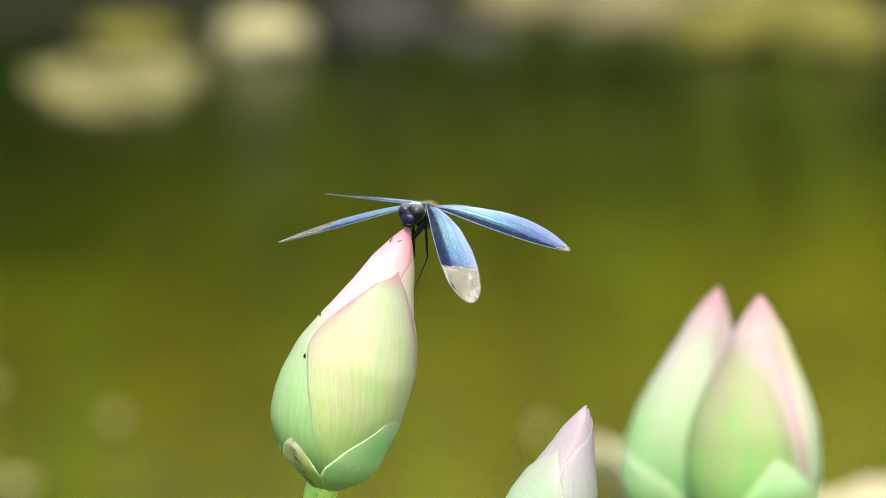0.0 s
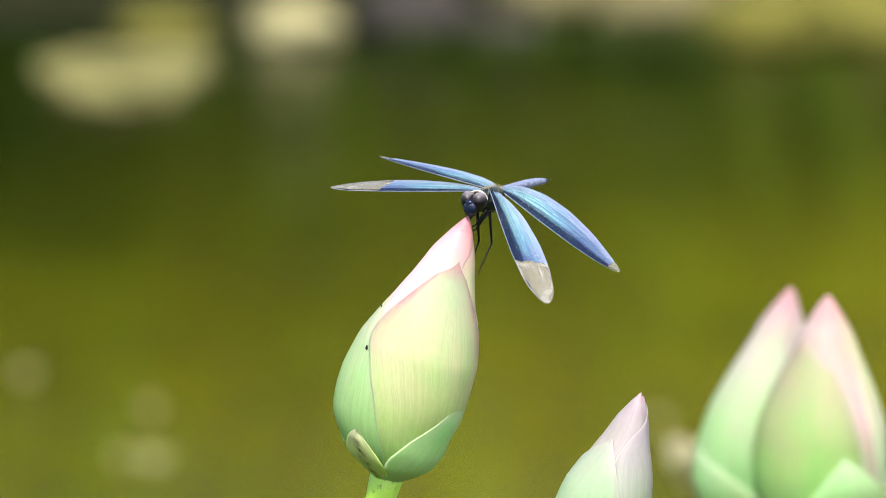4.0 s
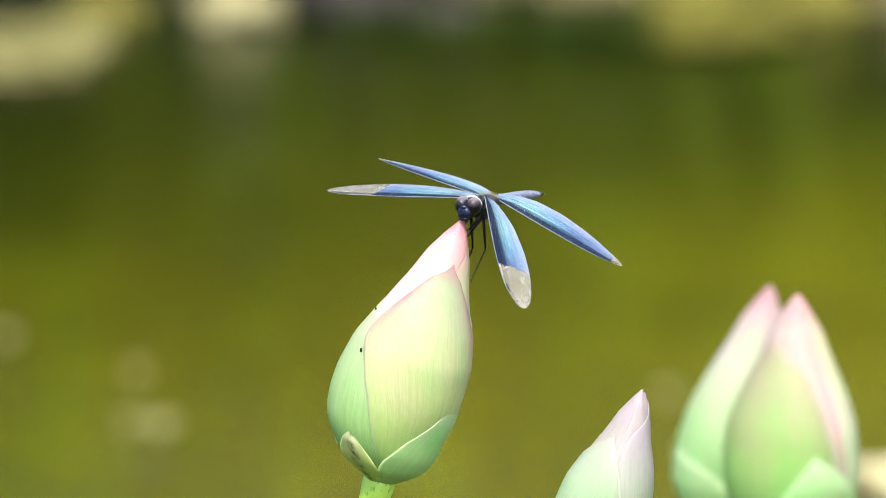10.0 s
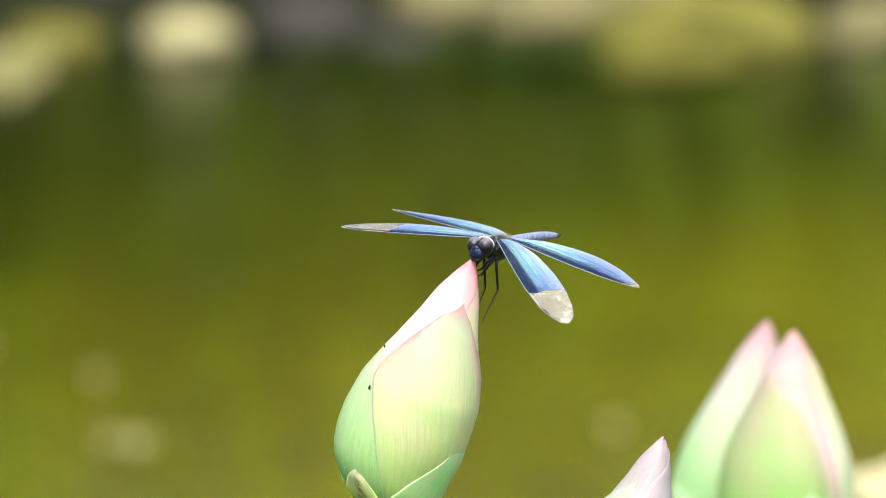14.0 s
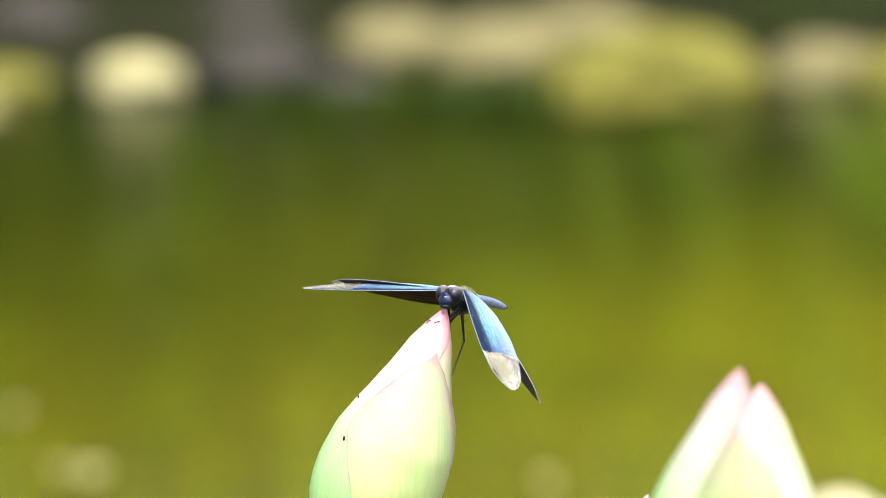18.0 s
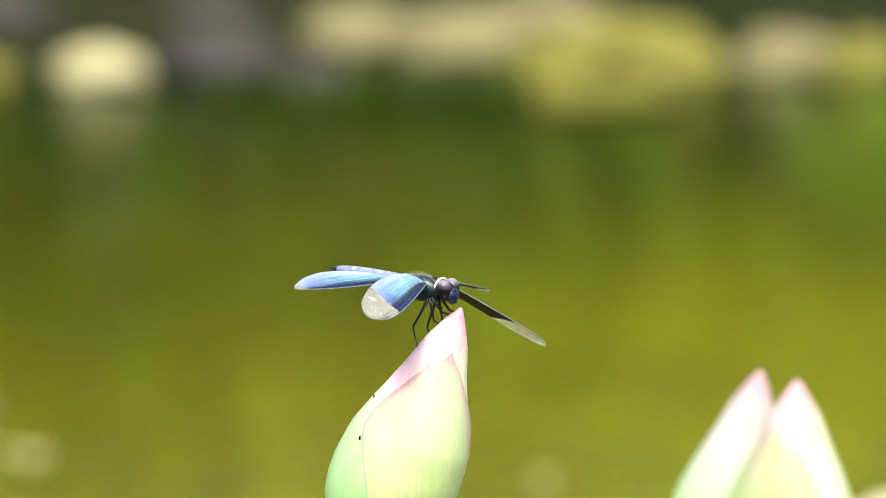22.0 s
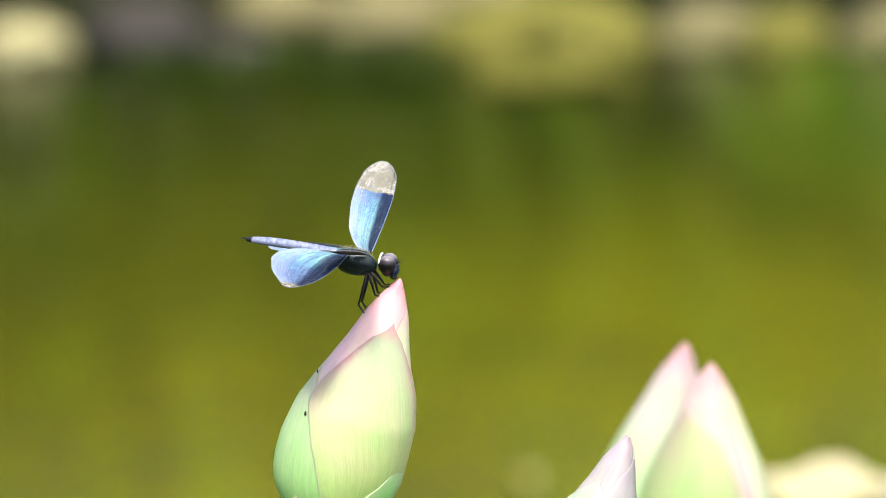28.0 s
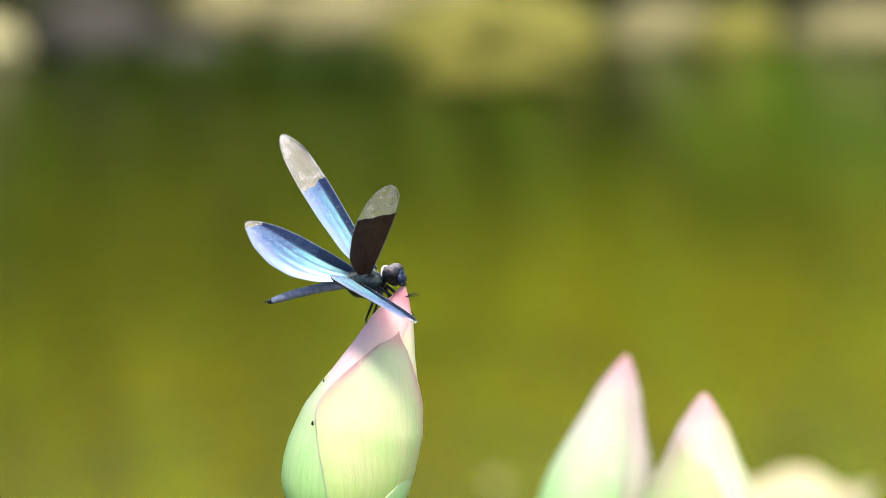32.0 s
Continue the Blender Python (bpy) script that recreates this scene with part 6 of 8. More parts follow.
    walk(dragonfly, [
        (0, pose(-0.0039, 0.0078, 0.9572, 0.00, -10.98, -116.56)), (1, pose(0.0000, 0.0075, 0.9567, 0.00, -9.79, -119.74)),
        (2, pose(0.0000, 0.0072, 0.9582, 0.00, -7.26, -124.03)), (3, pose(0.0016, 0.0074, 0.9597, 0.00, -2.78, -122.78)),
        (3.5, pose(-0.0023, 0.0074, 0.9585, 0.00, 0.92, -122.84)), (4, pose(-0.0047, 0.0078, 0.9606, 0.00, -3.12, -120.09)),
        (4.5, pose(-0.0045, 0.0077, 0.9592, 0.00, -3.50, -119.38)), (6.5, pose(-0.0004, 0.0076, 0.9566, 0.00, -7.81, -119.90)),
        (7, pose(0.0023, 0.0076, 0.9549, 0.00, -10.03, -119.37)), (8, pose(0.0020, 0.0075, 0.9566, 0.00, -3.16, -122.36)),
        (9, pose(-0.0014, 0.0074, 0.9566, 0.00, -7.13, -122.85)), (10, pose(-0.0049, 0.0076, 0.9566, 0.00, -6.71, -120.87)),
        (11, pose(-0.0021, 0.0076, 0.9564, 0.00, -5.90, -119.60)), (12, pose(-0.0009, 0.0076, 0.9554, 0.00, -5.21, -120.44)),
        (13, pose(-0.0021, 0.0075, 0.9556, 0.00, -7.03, -120.71)), (14, pose(0.0016, 0.0073, 0.9555, 0.00, -6.72, -123.68)),
        (14.5, pose(0.0001, 0.0075, 0.9549, 0.00, -9.47, -120.42)), (16.5, pose(-0.0030, 0.0076, 0.9546, 0.00, -15.66, -114.24)),
        (17, pose(-0.0046, 0.0075, 0.9543, 0.00, -16.21, -114.72)), (18, pose(-0.0038, 0.0075, 0.9538, 0.00, -17.28, -115.26)),
        (18.3, pose(-0.0031, 0.0072, 0.9538, 0.00, -15.91, -120.50)), (18.5, pose(-0.0095, 0.0079, 0.9550, 0.00, -14.50, -112.35)),
        (18.6, pose(-0.0176, 0.0085, 0.9573, 0.00, -5.02, -107.29)), (18.7, pose(-0.0301, 0.0079, 0.9603, -0.00, 19.15, -69.47)),
        (18.8, pose(-0.0360, 0.0069, 0.9589, -0.00, 11.27, -51.80)), (18.9, pose(-0.0393, 0.0048, 0.9571, -0.00, -1.62, -31.12)),
        (19, pose(-0.0347, 0.0049, 0.9572, -0.00, -1.68, -30.73)), (19.5, pose(-0.0263, 0.0051, 0.9574, -0.00, -0.64, -32.82)),
        (20, pose(-0.0204, 0.0051, 0.9595, -0.00, 0.63, -32.53)), (21, pose(-0.0142, 0.0059, 0.9590, -0.00, -0.81, -38.92)),
        (22, pose(-0.0145, 0.0061, 0.9574, -0.00, -0.61, -40.40)), (23, pose(-0.0180, 0.0061, 0.9587, -0.00, 3.12, -39.92)),
        (24, pose(-0.0208, 0.0062, 0.9591, -0.00, 0.67, -40.01)), (25, pose(-0.0190, 0.0063, 0.9581, -0.00, 2.18, -41.46)),
        (25.5, pose(-0.0186, 0.0060, 0.9590, -0.00, 2.52, -39.45)), (27.5, pose(-0.0178, 0.0031, 0.9595, -0.00, 4.84, -18.41)),
        (28, pose(-0.0258, 0.0025, 0.9605, -0.00, 6.16, -15.06)), (28.3, pose(-0.0189, 0.0026, 0.9607, -0.00, 9.19, -16.47)),
        (28.5, pose(-0.0114, 0.0039, 0.9590, -0.00, 14.29, -24.32)), (28.7, pose(-0.0136, 0.0025, 0.9580, -0.00, 8.21, -17.00)),
        (29, pose(-0.0313, 0.0024, 0.9604, -0.00, 3.72, -14.02)), (29.3, pose(-0.0347, 0.0038, 0.9587, -0.00, -2.38, -24.24)),
        (29.6, pose(-0.0193, 0.0019, 0.9601, -0.00, 9.19, -12.38)), (29.8, pose(-0.0127, 0.0027, 0.9575, -0.00, 5.32, -18.34)),
        (30, pose(-0.0192, 0.0025, 0.9554, -0.00, -2.67, -13.05)), (30.2, pose(-0.0178, 0.0032, 0.9563, -0.00, -7.47, -17.49)),
        (30.4, pose(0.0068, 0.0063, 0.9574, -0.00, 2.34, -38.35)), (30.6, pose(0.0032, 0.0057, 0.9578, -0.00, 9.57, -37.33)),
        (30.8, pose(-0.0236, 0.0038, 0.9545, -0.00, -3.82, -25.20)), (31, pose(-0.0283, 0.0050, 0.9559, -0.00, -1.94, -31.44)),
        (31.3, pose(-0.0030, 0.0055, 0.9548, -0.00, 0.98, -36.31)), (31.5, pose(-0.0007, 0.0057, 0.9495, -0.00, 5.50, -42.92)),
        (31.8, pose(-0.0125, 0.0063, 0.9555, -0.00, -16.97, -44.47)), (32, pose(-0.0200, 0.0040, 0.9554, -0.00, -17.92, -28.51)),
    ])
    walk(wings["RF"], [
        (0, pose(0.0025, -0.0022, 0.0022, 17.30, 11.47, 3.97)), (1, pose(0.0025, -0.0022, 0.0022, 15.25, 6.02, 7.76)),
        (2, pose(0.0025, -0.0022, 0.0022, 15.34, 4.60, 12.38)), (3, pose(0.0025, -0.0022, 0.0022, 10.87, 1.18, 13.03)),
        (3.5, pose(0.0025, -0.0022, 0.0022, 9.15, -2.94, 14.48)), (4, pose(0.0025, -0.0022, 0.0022, 2.21, 3.31, 9.59)),
        (4.5, pose(0.0025, -0.0022, 0.0022, -5.06, 0.41, 6.90)), (6.5, pose(0.0025, -0.0022, 0.0022, 4.48, 7.45, 6.29)),
        (7, pose(0.0025, -0.0022, 0.0022, 9.65, 6.92, 6.61)), (8, pose(0.0025, -0.0022, 0.0022, 10.62, 1.85, 10.29)),
        (9, pose(0.0025, -0.0022, 0.0022, 4.85, 6.97, 9.82)), (10, pose(0.0025, -0.0022, 0.0022, 1.70, 7.53, 8.68)),
        (11, pose(0.0025, -0.0022, 0.0022, -1.23, 3.96, 7.65)), (12, pose(0.0025, -0.0022, 0.0022, -3.85, 0.32, 6.95)),
        (13, pose(0.0025, -0.0022, 0.0022, -3.88, 4.27, 5.24)), (14, pose(0.0025, -0.0022, 0.0022, 0.19, 3.67, 9.98)),
        (14.5, pose(0.0025, -0.0022, 0.0022, 0.91, 3.60, 9.19)), (16.5, pose(0.0025, -0.0022, 0.0022, -4.10, 4.19, 2.69)),
        (17, pose(0.0025, -0.0022, 0.0022, 0.77, 7.96, 3.12)), (18, pose(0.0025, -0.0022, 0.0022, 2.66, 11.84, 3.87)),
        (18.3, pose(0.0025, -0.0022, 0.0022, 5.61, 22.72, 12.89)), (18.5, pose(0.0025, -0.0022, 0.0022, -1.24, 28.15, -2.51)),
        (18.6, pose(0.0025, -0.0022, 0.0022, 3.07, 24.30, 40.86)), (18.7, pose(0.0025, -0.0022, 0.0022, -8.03, 13.20, 9.14)),
        (18.8, pose(0.0025, -0.0022, 0.0022, -3.44, 24.48, 14.38)), (18.9, pose(0.0025, -0.0022, 0.0022, -7.75, 25.45, 12.90)),
        (19, pose(0.0025, -0.0022, 0.0022, -11.70, 13.89, 11.45)), (19.5, pose(0.0025, -0.0022, 0.0022, 1.34, 18.98, 20.85)),
        (20, pose(0.0025, -0.0022, 0.0022, 1.80, 14.17, 24.78)), (21, pose(0.0025, -0.0022, 0.0022, -2.77, 28.47, 23.94)),
        (22, pose(0.0025, -0.0022, 0.0022, 1.53, 30.78, 25.40)), (23, pose(0.0025, -0.0022, 0.0022, -1.29, 31.82, 23.95)),
        (24, pose(0.0025, -0.0022, 0.0022, 3.88, 20.93, 30.26)), (25, pose(0.0025, -0.0022, 0.0022, 2.24, 17.66, 30.75)),
        (25.5, pose(0.0025, -0.0022, 0.0022, 0.27, 18.93, 26.53)), (27.5, pose(0.0025, -0.0022, 0.0022, -26.57, -23.41, 16.65)),
        (28, pose(0.0025, -0.0022, 0.0022, -16.53, -10.38, 7.35)), (28.3, pose(0.0025, -0.0022, 0.0022, -22.25, 3.47, 8.84)),
        (28.5, pose(0.0025, -0.0022, 0.0022, -58.37, 4.95, 12.54)), (28.7, pose(0.0025, -0.0022, 0.0022, -27.78, 15.07, 20.46)),
        (29, pose(0.0025, -0.0022, 0.0022, -24.14, -5.47, 28.36)), (29.3, pose(0.0025, -0.0022, 0.0022, -24.27, 30.65, 22.29)),
        (29.6, pose(0.0025, -0.0022, 0.0022, -25.18, 21.33, 9.22)), (29.7, pose(0.0025, -0.0022, 0.0022, -20.48, -20.65, 33.89)),
        (29.8, pose(0.0025, -0.0022, 0.0022, -44.65, -59.22, 75.17)), (30, pose(0.0025, -0.0022, 0.0022, -2.64, -52.96, 38.96)),
        (30.2, pose(0.0025, -0.0022, 0.0022, 3.15, -47.72, 41.79)), (30.4, pose(0.0025, -0.0022, 0.0022, -4.82, -6.13, 73.49)),
        (30.6, pose(0.0025, -0.0022, 0.0022, -39.27, -8.07, 72.82)), (30.8, pose(0.0025, -0.0022, 0.0022, -33.19, 19.45, 33.79)),
        (31, pose(0.0025, -0.0022, 0.0022, -39.58, -3.96, 59.97)), (31.3, pose(0.0025, -0.0022, 0.0022, -45.18, 5.89, 63.35)),
        (31.5, pose(0.0025, -0.0022, 0.0022, -14.54, -16.50, 83.13)), (31.8, pose(0.0025, -0.0022, 0.0022, -24.46, 9.17, 75.24)),
        (32, pose(0.0025, -0.0022, 0.0022, -33.89, 5.46, 49.29)),
    ])
    walk(wings["LF"], [
        (0, pose(0.0025, 0.0022, 0.0022, -29.41, -9.26, -43.87)), (1, pose(0.0025, 0.0022, 0.0022, -24.58, 1.84, -44.14)),
        (2, pose(0.0025, 0.0022, 0.0022, -21.59, 2.89, -39.03)), (3, pose(0.0025, 0.0022, 0.0022, -13.35, 9.58, -36.15)),
        (3.5, pose(0.0025, 0.0022, 0.0022, -10.40, 8.19, -34.39)), (4, pose(0.0025, 0.0022, 0.0022, -31.29, -17.85, -30.47)),
        (4.5, pose(0.0025, 0.0022, 0.0022, -31.22, -24.03, -31.87)), (6.5, pose(0.0025, 0.0022, 0.0022, -25.57, -7.34, -35.20)),
        (7, pose(0.0025, 0.0022, 0.0022, -27.10, -5.52, -37.44)), (8, pose(0.0025, 0.0022, 0.0022, -14.23, 14.07, -35.56)),
        (9, pose(0.0025, 0.0022, 0.0022, -28.59, -13.75, -34.13)), (10, pose(0.0025, 0.0022, 0.0022, -34.12, -25.65, -30.50)),
        (11, pose(0.0025, 0.0022, 0.0022, -26.76, -12.85, -35.06)), (12, pose(0.0025, 0.0022, 0.0022, -24.54, -6.57, -34.98)),
        (13, pose(0.0025, 0.0022, 0.0022, -28.57, -13.48, -33.27)), (14, pose(0.0025, 0.0022, 0.0022, -20.81, -0.07, -35.56)),
        (14.5, pose(0.0025, 0.0022, 0.0022, -23.78, -3.09, -36.57)), (16.5, pose(0.0025, 0.0022, 0.0022, -39.28, -25.20, -34.62)),
        (17, pose(0.0025, 0.0022, 0.0022, -34.12, -12.86, -38.32)), (18, pose(0.0025, 0.0022, 0.0022, -34.64, -9.56, -39.81)),
        (18.3, pose(0.0025, 0.0022, 0.0022, -21.28, 38.10, -37.83)), (18.5, pose(0.0025, 0.0022, 0.0022, -13.82, 30.04, -28.74)),
        (18.6, pose(0.0025, 0.0022, 0.0022, 11.87, 27.56, 17.23)), (18.7, pose(0.0025, 0.0022, 0.0022, 8.46, 4.34, 31.34)),
        (18.8, pose(0.0025, 0.0022, 0.0022, 12.93, 16.11, 23.06)), (18.9, pose(0.0025, 0.0022, 0.0022, -9.85, 5.66, -12.67)),
        (19, pose(0.0025, 0.0022, 0.0022, -16.19, -16.52, -12.30)), (19.5, pose(0.0025, 0.0022, 0.0022, -29.81, -26.94, -6.77)),
        (20, pose(0.0025, 0.0022, 0.0022, -31.96, -26.35, -11.47)), (21, pose(0.0025, 0.0022, 0.0022, -28.07, -11.65, -12.19)),
        (22, pose(0.0025, 0.0022, 0.0022, -30.19, -9.45, -14.99)), (23, pose(0.0025, 0.0022, 0.0022, -34.68, -19.73, -13.48)),
        (24, pose(0.0025, 0.0022, 0.0022, -41.89, -29.61, -3.73)), (25, pose(0.0025, 0.0022, 0.0022, -40.73, -28.45, -3.06)),
        (25.5, pose(0.0025, 0.0022, 0.0022, -38.96, -23.07, -9.31)), (27.5, pose(0.0025, 0.0022, 0.0022, 26.96, -5.79, 13.44)),
        (28, pose(0.0025, 0.0022, 0.0022, 23.22, 2.69, 5.12)), (28.3, pose(0.0025, 0.0022, 0.0022, 18.64, 7.23, 4.23)),
        (28.5, pose(0.0025, 0.0022, 0.0022, 22.07, -10.69, 27.54)), (28.7, pose(0.0025, 0.0022, 0.0022, 11.06, -7.08, 18.96)),
        (29, pose(0.0025, 0.0022, 0.0022, 9.21, -1.27, 11.86)), (29.3, pose(0.0025, 0.0022, 0.0022, 11.72, -3.60, 20.53)),
        (29.6, pose(0.0025, 0.0022, 0.0022, 40.92, -11.89, 15.00)), (29.8, pose(0.0025, 0.0022, 0.0022, 5.74, -0.93, 15.16)),
        (30, pose(0.0025, 0.0022, 0.0022, 3.17, -51.45, 5.18)), (30.2, pose(0.0025, 0.0022, 0.0022, 5.28, -45.50, 6.19)),
        (30.4, pose(0.0025, 0.0022, 0.0022, 54.76, 30.67, 77.60)), (30.6, pose(0.0025, 0.0022, 0.0022, 34.83, 14.36, 68.00)),
        (30.8, pose(0.0025, 0.0022, 0.0022, 57.17, 10.19, 68.82)), (31, pose(0.0025, 0.0022, 0.0022, 47.97, 0.04, 65.44)),
        (31.3, pose(0.0025, 0.0022, 0.0022, 46.00, 9.37, 71.73)), (31.8, pose(0.0025, 0.0022, 0.0022, 63.32, -1.92, 82.56)),
        (32, pose(0.0025, 0.0022, 0.0022, 79.06, -8.17, 68.40)),
    ])
    walk(wings["RH"], [
        (0, pose(-0.0020, -0.0022, 0.0020, -2.88, -3.69, -15.07)), (1, pose(-0.0020, -0.0022, 0.0020, -3.38, -4.68, -10.28)),
        (2, pose(-0.0020, -0.0022, 0.0020, -1.53, -0.54, -6.37)), (3, pose(-0.0020, -0.0022, 0.0020, -3.12, -7.71, -6.86)),
        (3.5, pose(-0.0020, -0.0022, 0.0020, -0.21, -8.59, -2.78)), (4, pose(-0.0020, -0.0022, 0.0020, -9.58, -10.23, -4.00)),
        (4.5, pose(-0.0020, -0.0022, 0.0020, -15.74, -15.08, -4.81)), (6.5, pose(-0.0020, -0.0022, 0.0020, -9.70, -10.52, -7.93)),
        (7, pose(-0.0020, -0.0022, 0.0020, -6.55, -8.99, -6.98)), (8, pose(-0.0020, -0.0022, 0.0020, -1.08, -2.53, -8.55)),
        (9, pose(-0.0020, -0.0022, 0.0020, -9.20, -7.54, -6.30)), (10, pose(-0.0020, -0.0022, 0.0020, -12.10, -8.82, -5.51)),
        (11, pose(-0.0020, -0.0022, 0.0020, -9.81, -7.50, -5.04)), (12, pose(-0.0020, -0.0022, 0.0020, -12.01, -8.98, -6.54)),
        (13, pose(-0.0020, -0.0022, 0.0020, -13.00, -9.12, -6.86)), (14, pose(-0.0020, -0.0022, 0.0020, -7.35, -7.16, -4.86)),
        (14.5, pose(-0.0020, -0.0022, 0.0020, -1.81, -2.67, -4.28)), (16.5, pose(-0.0020, -0.0022, 0.0020, -7.04, -19.89, -5.50)),
        (17, pose(-0.0020, -0.0022, 0.0020, -4.80, -15.52, -2.05)), (18, pose(-0.0020, -0.0022, 0.0020, -3.82, -15.53, 0.72)),
        (18.3, pose(-0.0020, -0.0022, 0.0020, 4.75, -21.22, 10.81)), (18.5, pose(-0.0020, -0.0022, 0.0020, 15.77, -30.99, 7.09)),
        (18.6, pose(-0.0020, -0.0022, 0.0020, -2.02, 12.18, 15.47)), (18.7, pose(-0.0020, -0.0022, 0.0020, 58.86, 23.00, -17.19)),
        (18.8, pose(-0.0020, -0.0022, 0.0020, 32.62, 25.51, -51.57)), (19, pose(-0.0020, -0.0022, 0.0020, -10.69, -0.50, -6.01)),
        (19.5, pose(-0.0020, -0.0022, 0.0020, 2.09, -7.15, -9.42)), (20, pose(-0.0020, -0.0022, 0.0020, 1.83, -11.35, -3.58)),
        (21, pose(-0.0020, -0.0022, 0.0020, -5.95, 0.02, -5.02)), (22, pose(-0.0020, -0.0022, 0.0020, -6.58, -0.08, -4.82)),
        (23, pose(-0.0020, -0.0022, 0.0020, -6.97, -4.28, -7.16)), (24, pose(-0.0020, -0.0022, 0.0020, -4.46, -3.81, -1.91)),
        (25, pose(-0.0020, -0.0022, 0.0020, -3.87, -3.88, -1.68)), (25.5, pose(-0.0020, -0.0022, 0.0020, -4.85, -4.04, -5.42)),
        (27.5, pose(-0.0020, -0.0022, 0.0020, -4.61, 0.42, 0.51)), (28, pose(-0.0020, -0.0022, 0.0020, 0.62, 0.71, -3.18)),
        (28.3, pose(-0.0020, -0.0022, 0.0020, 0.70, 0.33, -2.83)), (28.4, pose(-0.0020, -0.0022, 0.0020, 6.00, -40.09, 0.36)),
        (28.5, pose(-0.0020, -0.0022, 0.0020, 18.92, -80.64, -6.55)), (28.7, pose(-0.0020, -0.0022, 0.0020, -7.19, -15.50, 4.42)),
        (29, pose(-0.0020, -0.0022, 0.0020, -6.34, -19.55, 6.64)), (29.3, pose(-0.0020, -0.0022, 0.0020, -11.25, -26.92, 8.83)),
        (29.6, pose(-0.0020, -0.0022, 0.0020, 1.22, -0.24, 7.60)), (29.8, pose(-0.0020, -0.0022, 0.0020, 6.28, -16.09, 26.37)),
        (30, pose(-0.0020, -0.0022, 0.0020, 17.55, -12.54, 18.94)), (30.2, pose(-0.0020, -0.0022, 0.0020, 22.66, -12.87, 25.86)),
        (30.4, pose(-0.0020, -0.0022, 0.0020, 15.24, 1.32, 54.56)), (30.6, pose(-0.0020, -0.0022, 0.0020, -3.91, -5.54, 51.06)),
        (30.8, pose(-0.0020, -0.0022, 0.0020, 2.31, -23.48, 40.13)), (31, pose(-0.0020, -0.0022, 0.0020, -2.10, 7.42, 54.25)),
        (31.3, pose(-0.0020, -0.0022, 0.0020, -2.98, 8.97, 39.39)), (31.5, pose(-0.0020, -0.0022, 0.0020, 6.64, -22.03, 57.55)),
        (31.8, pose(-0.0020, -0.0022, 0.0020, 27.32, -18.55, 85.21)), (32, pose(-0.0020, -0.0022, 0.0020, 23.27, 26.18, 66.69)),
    ])
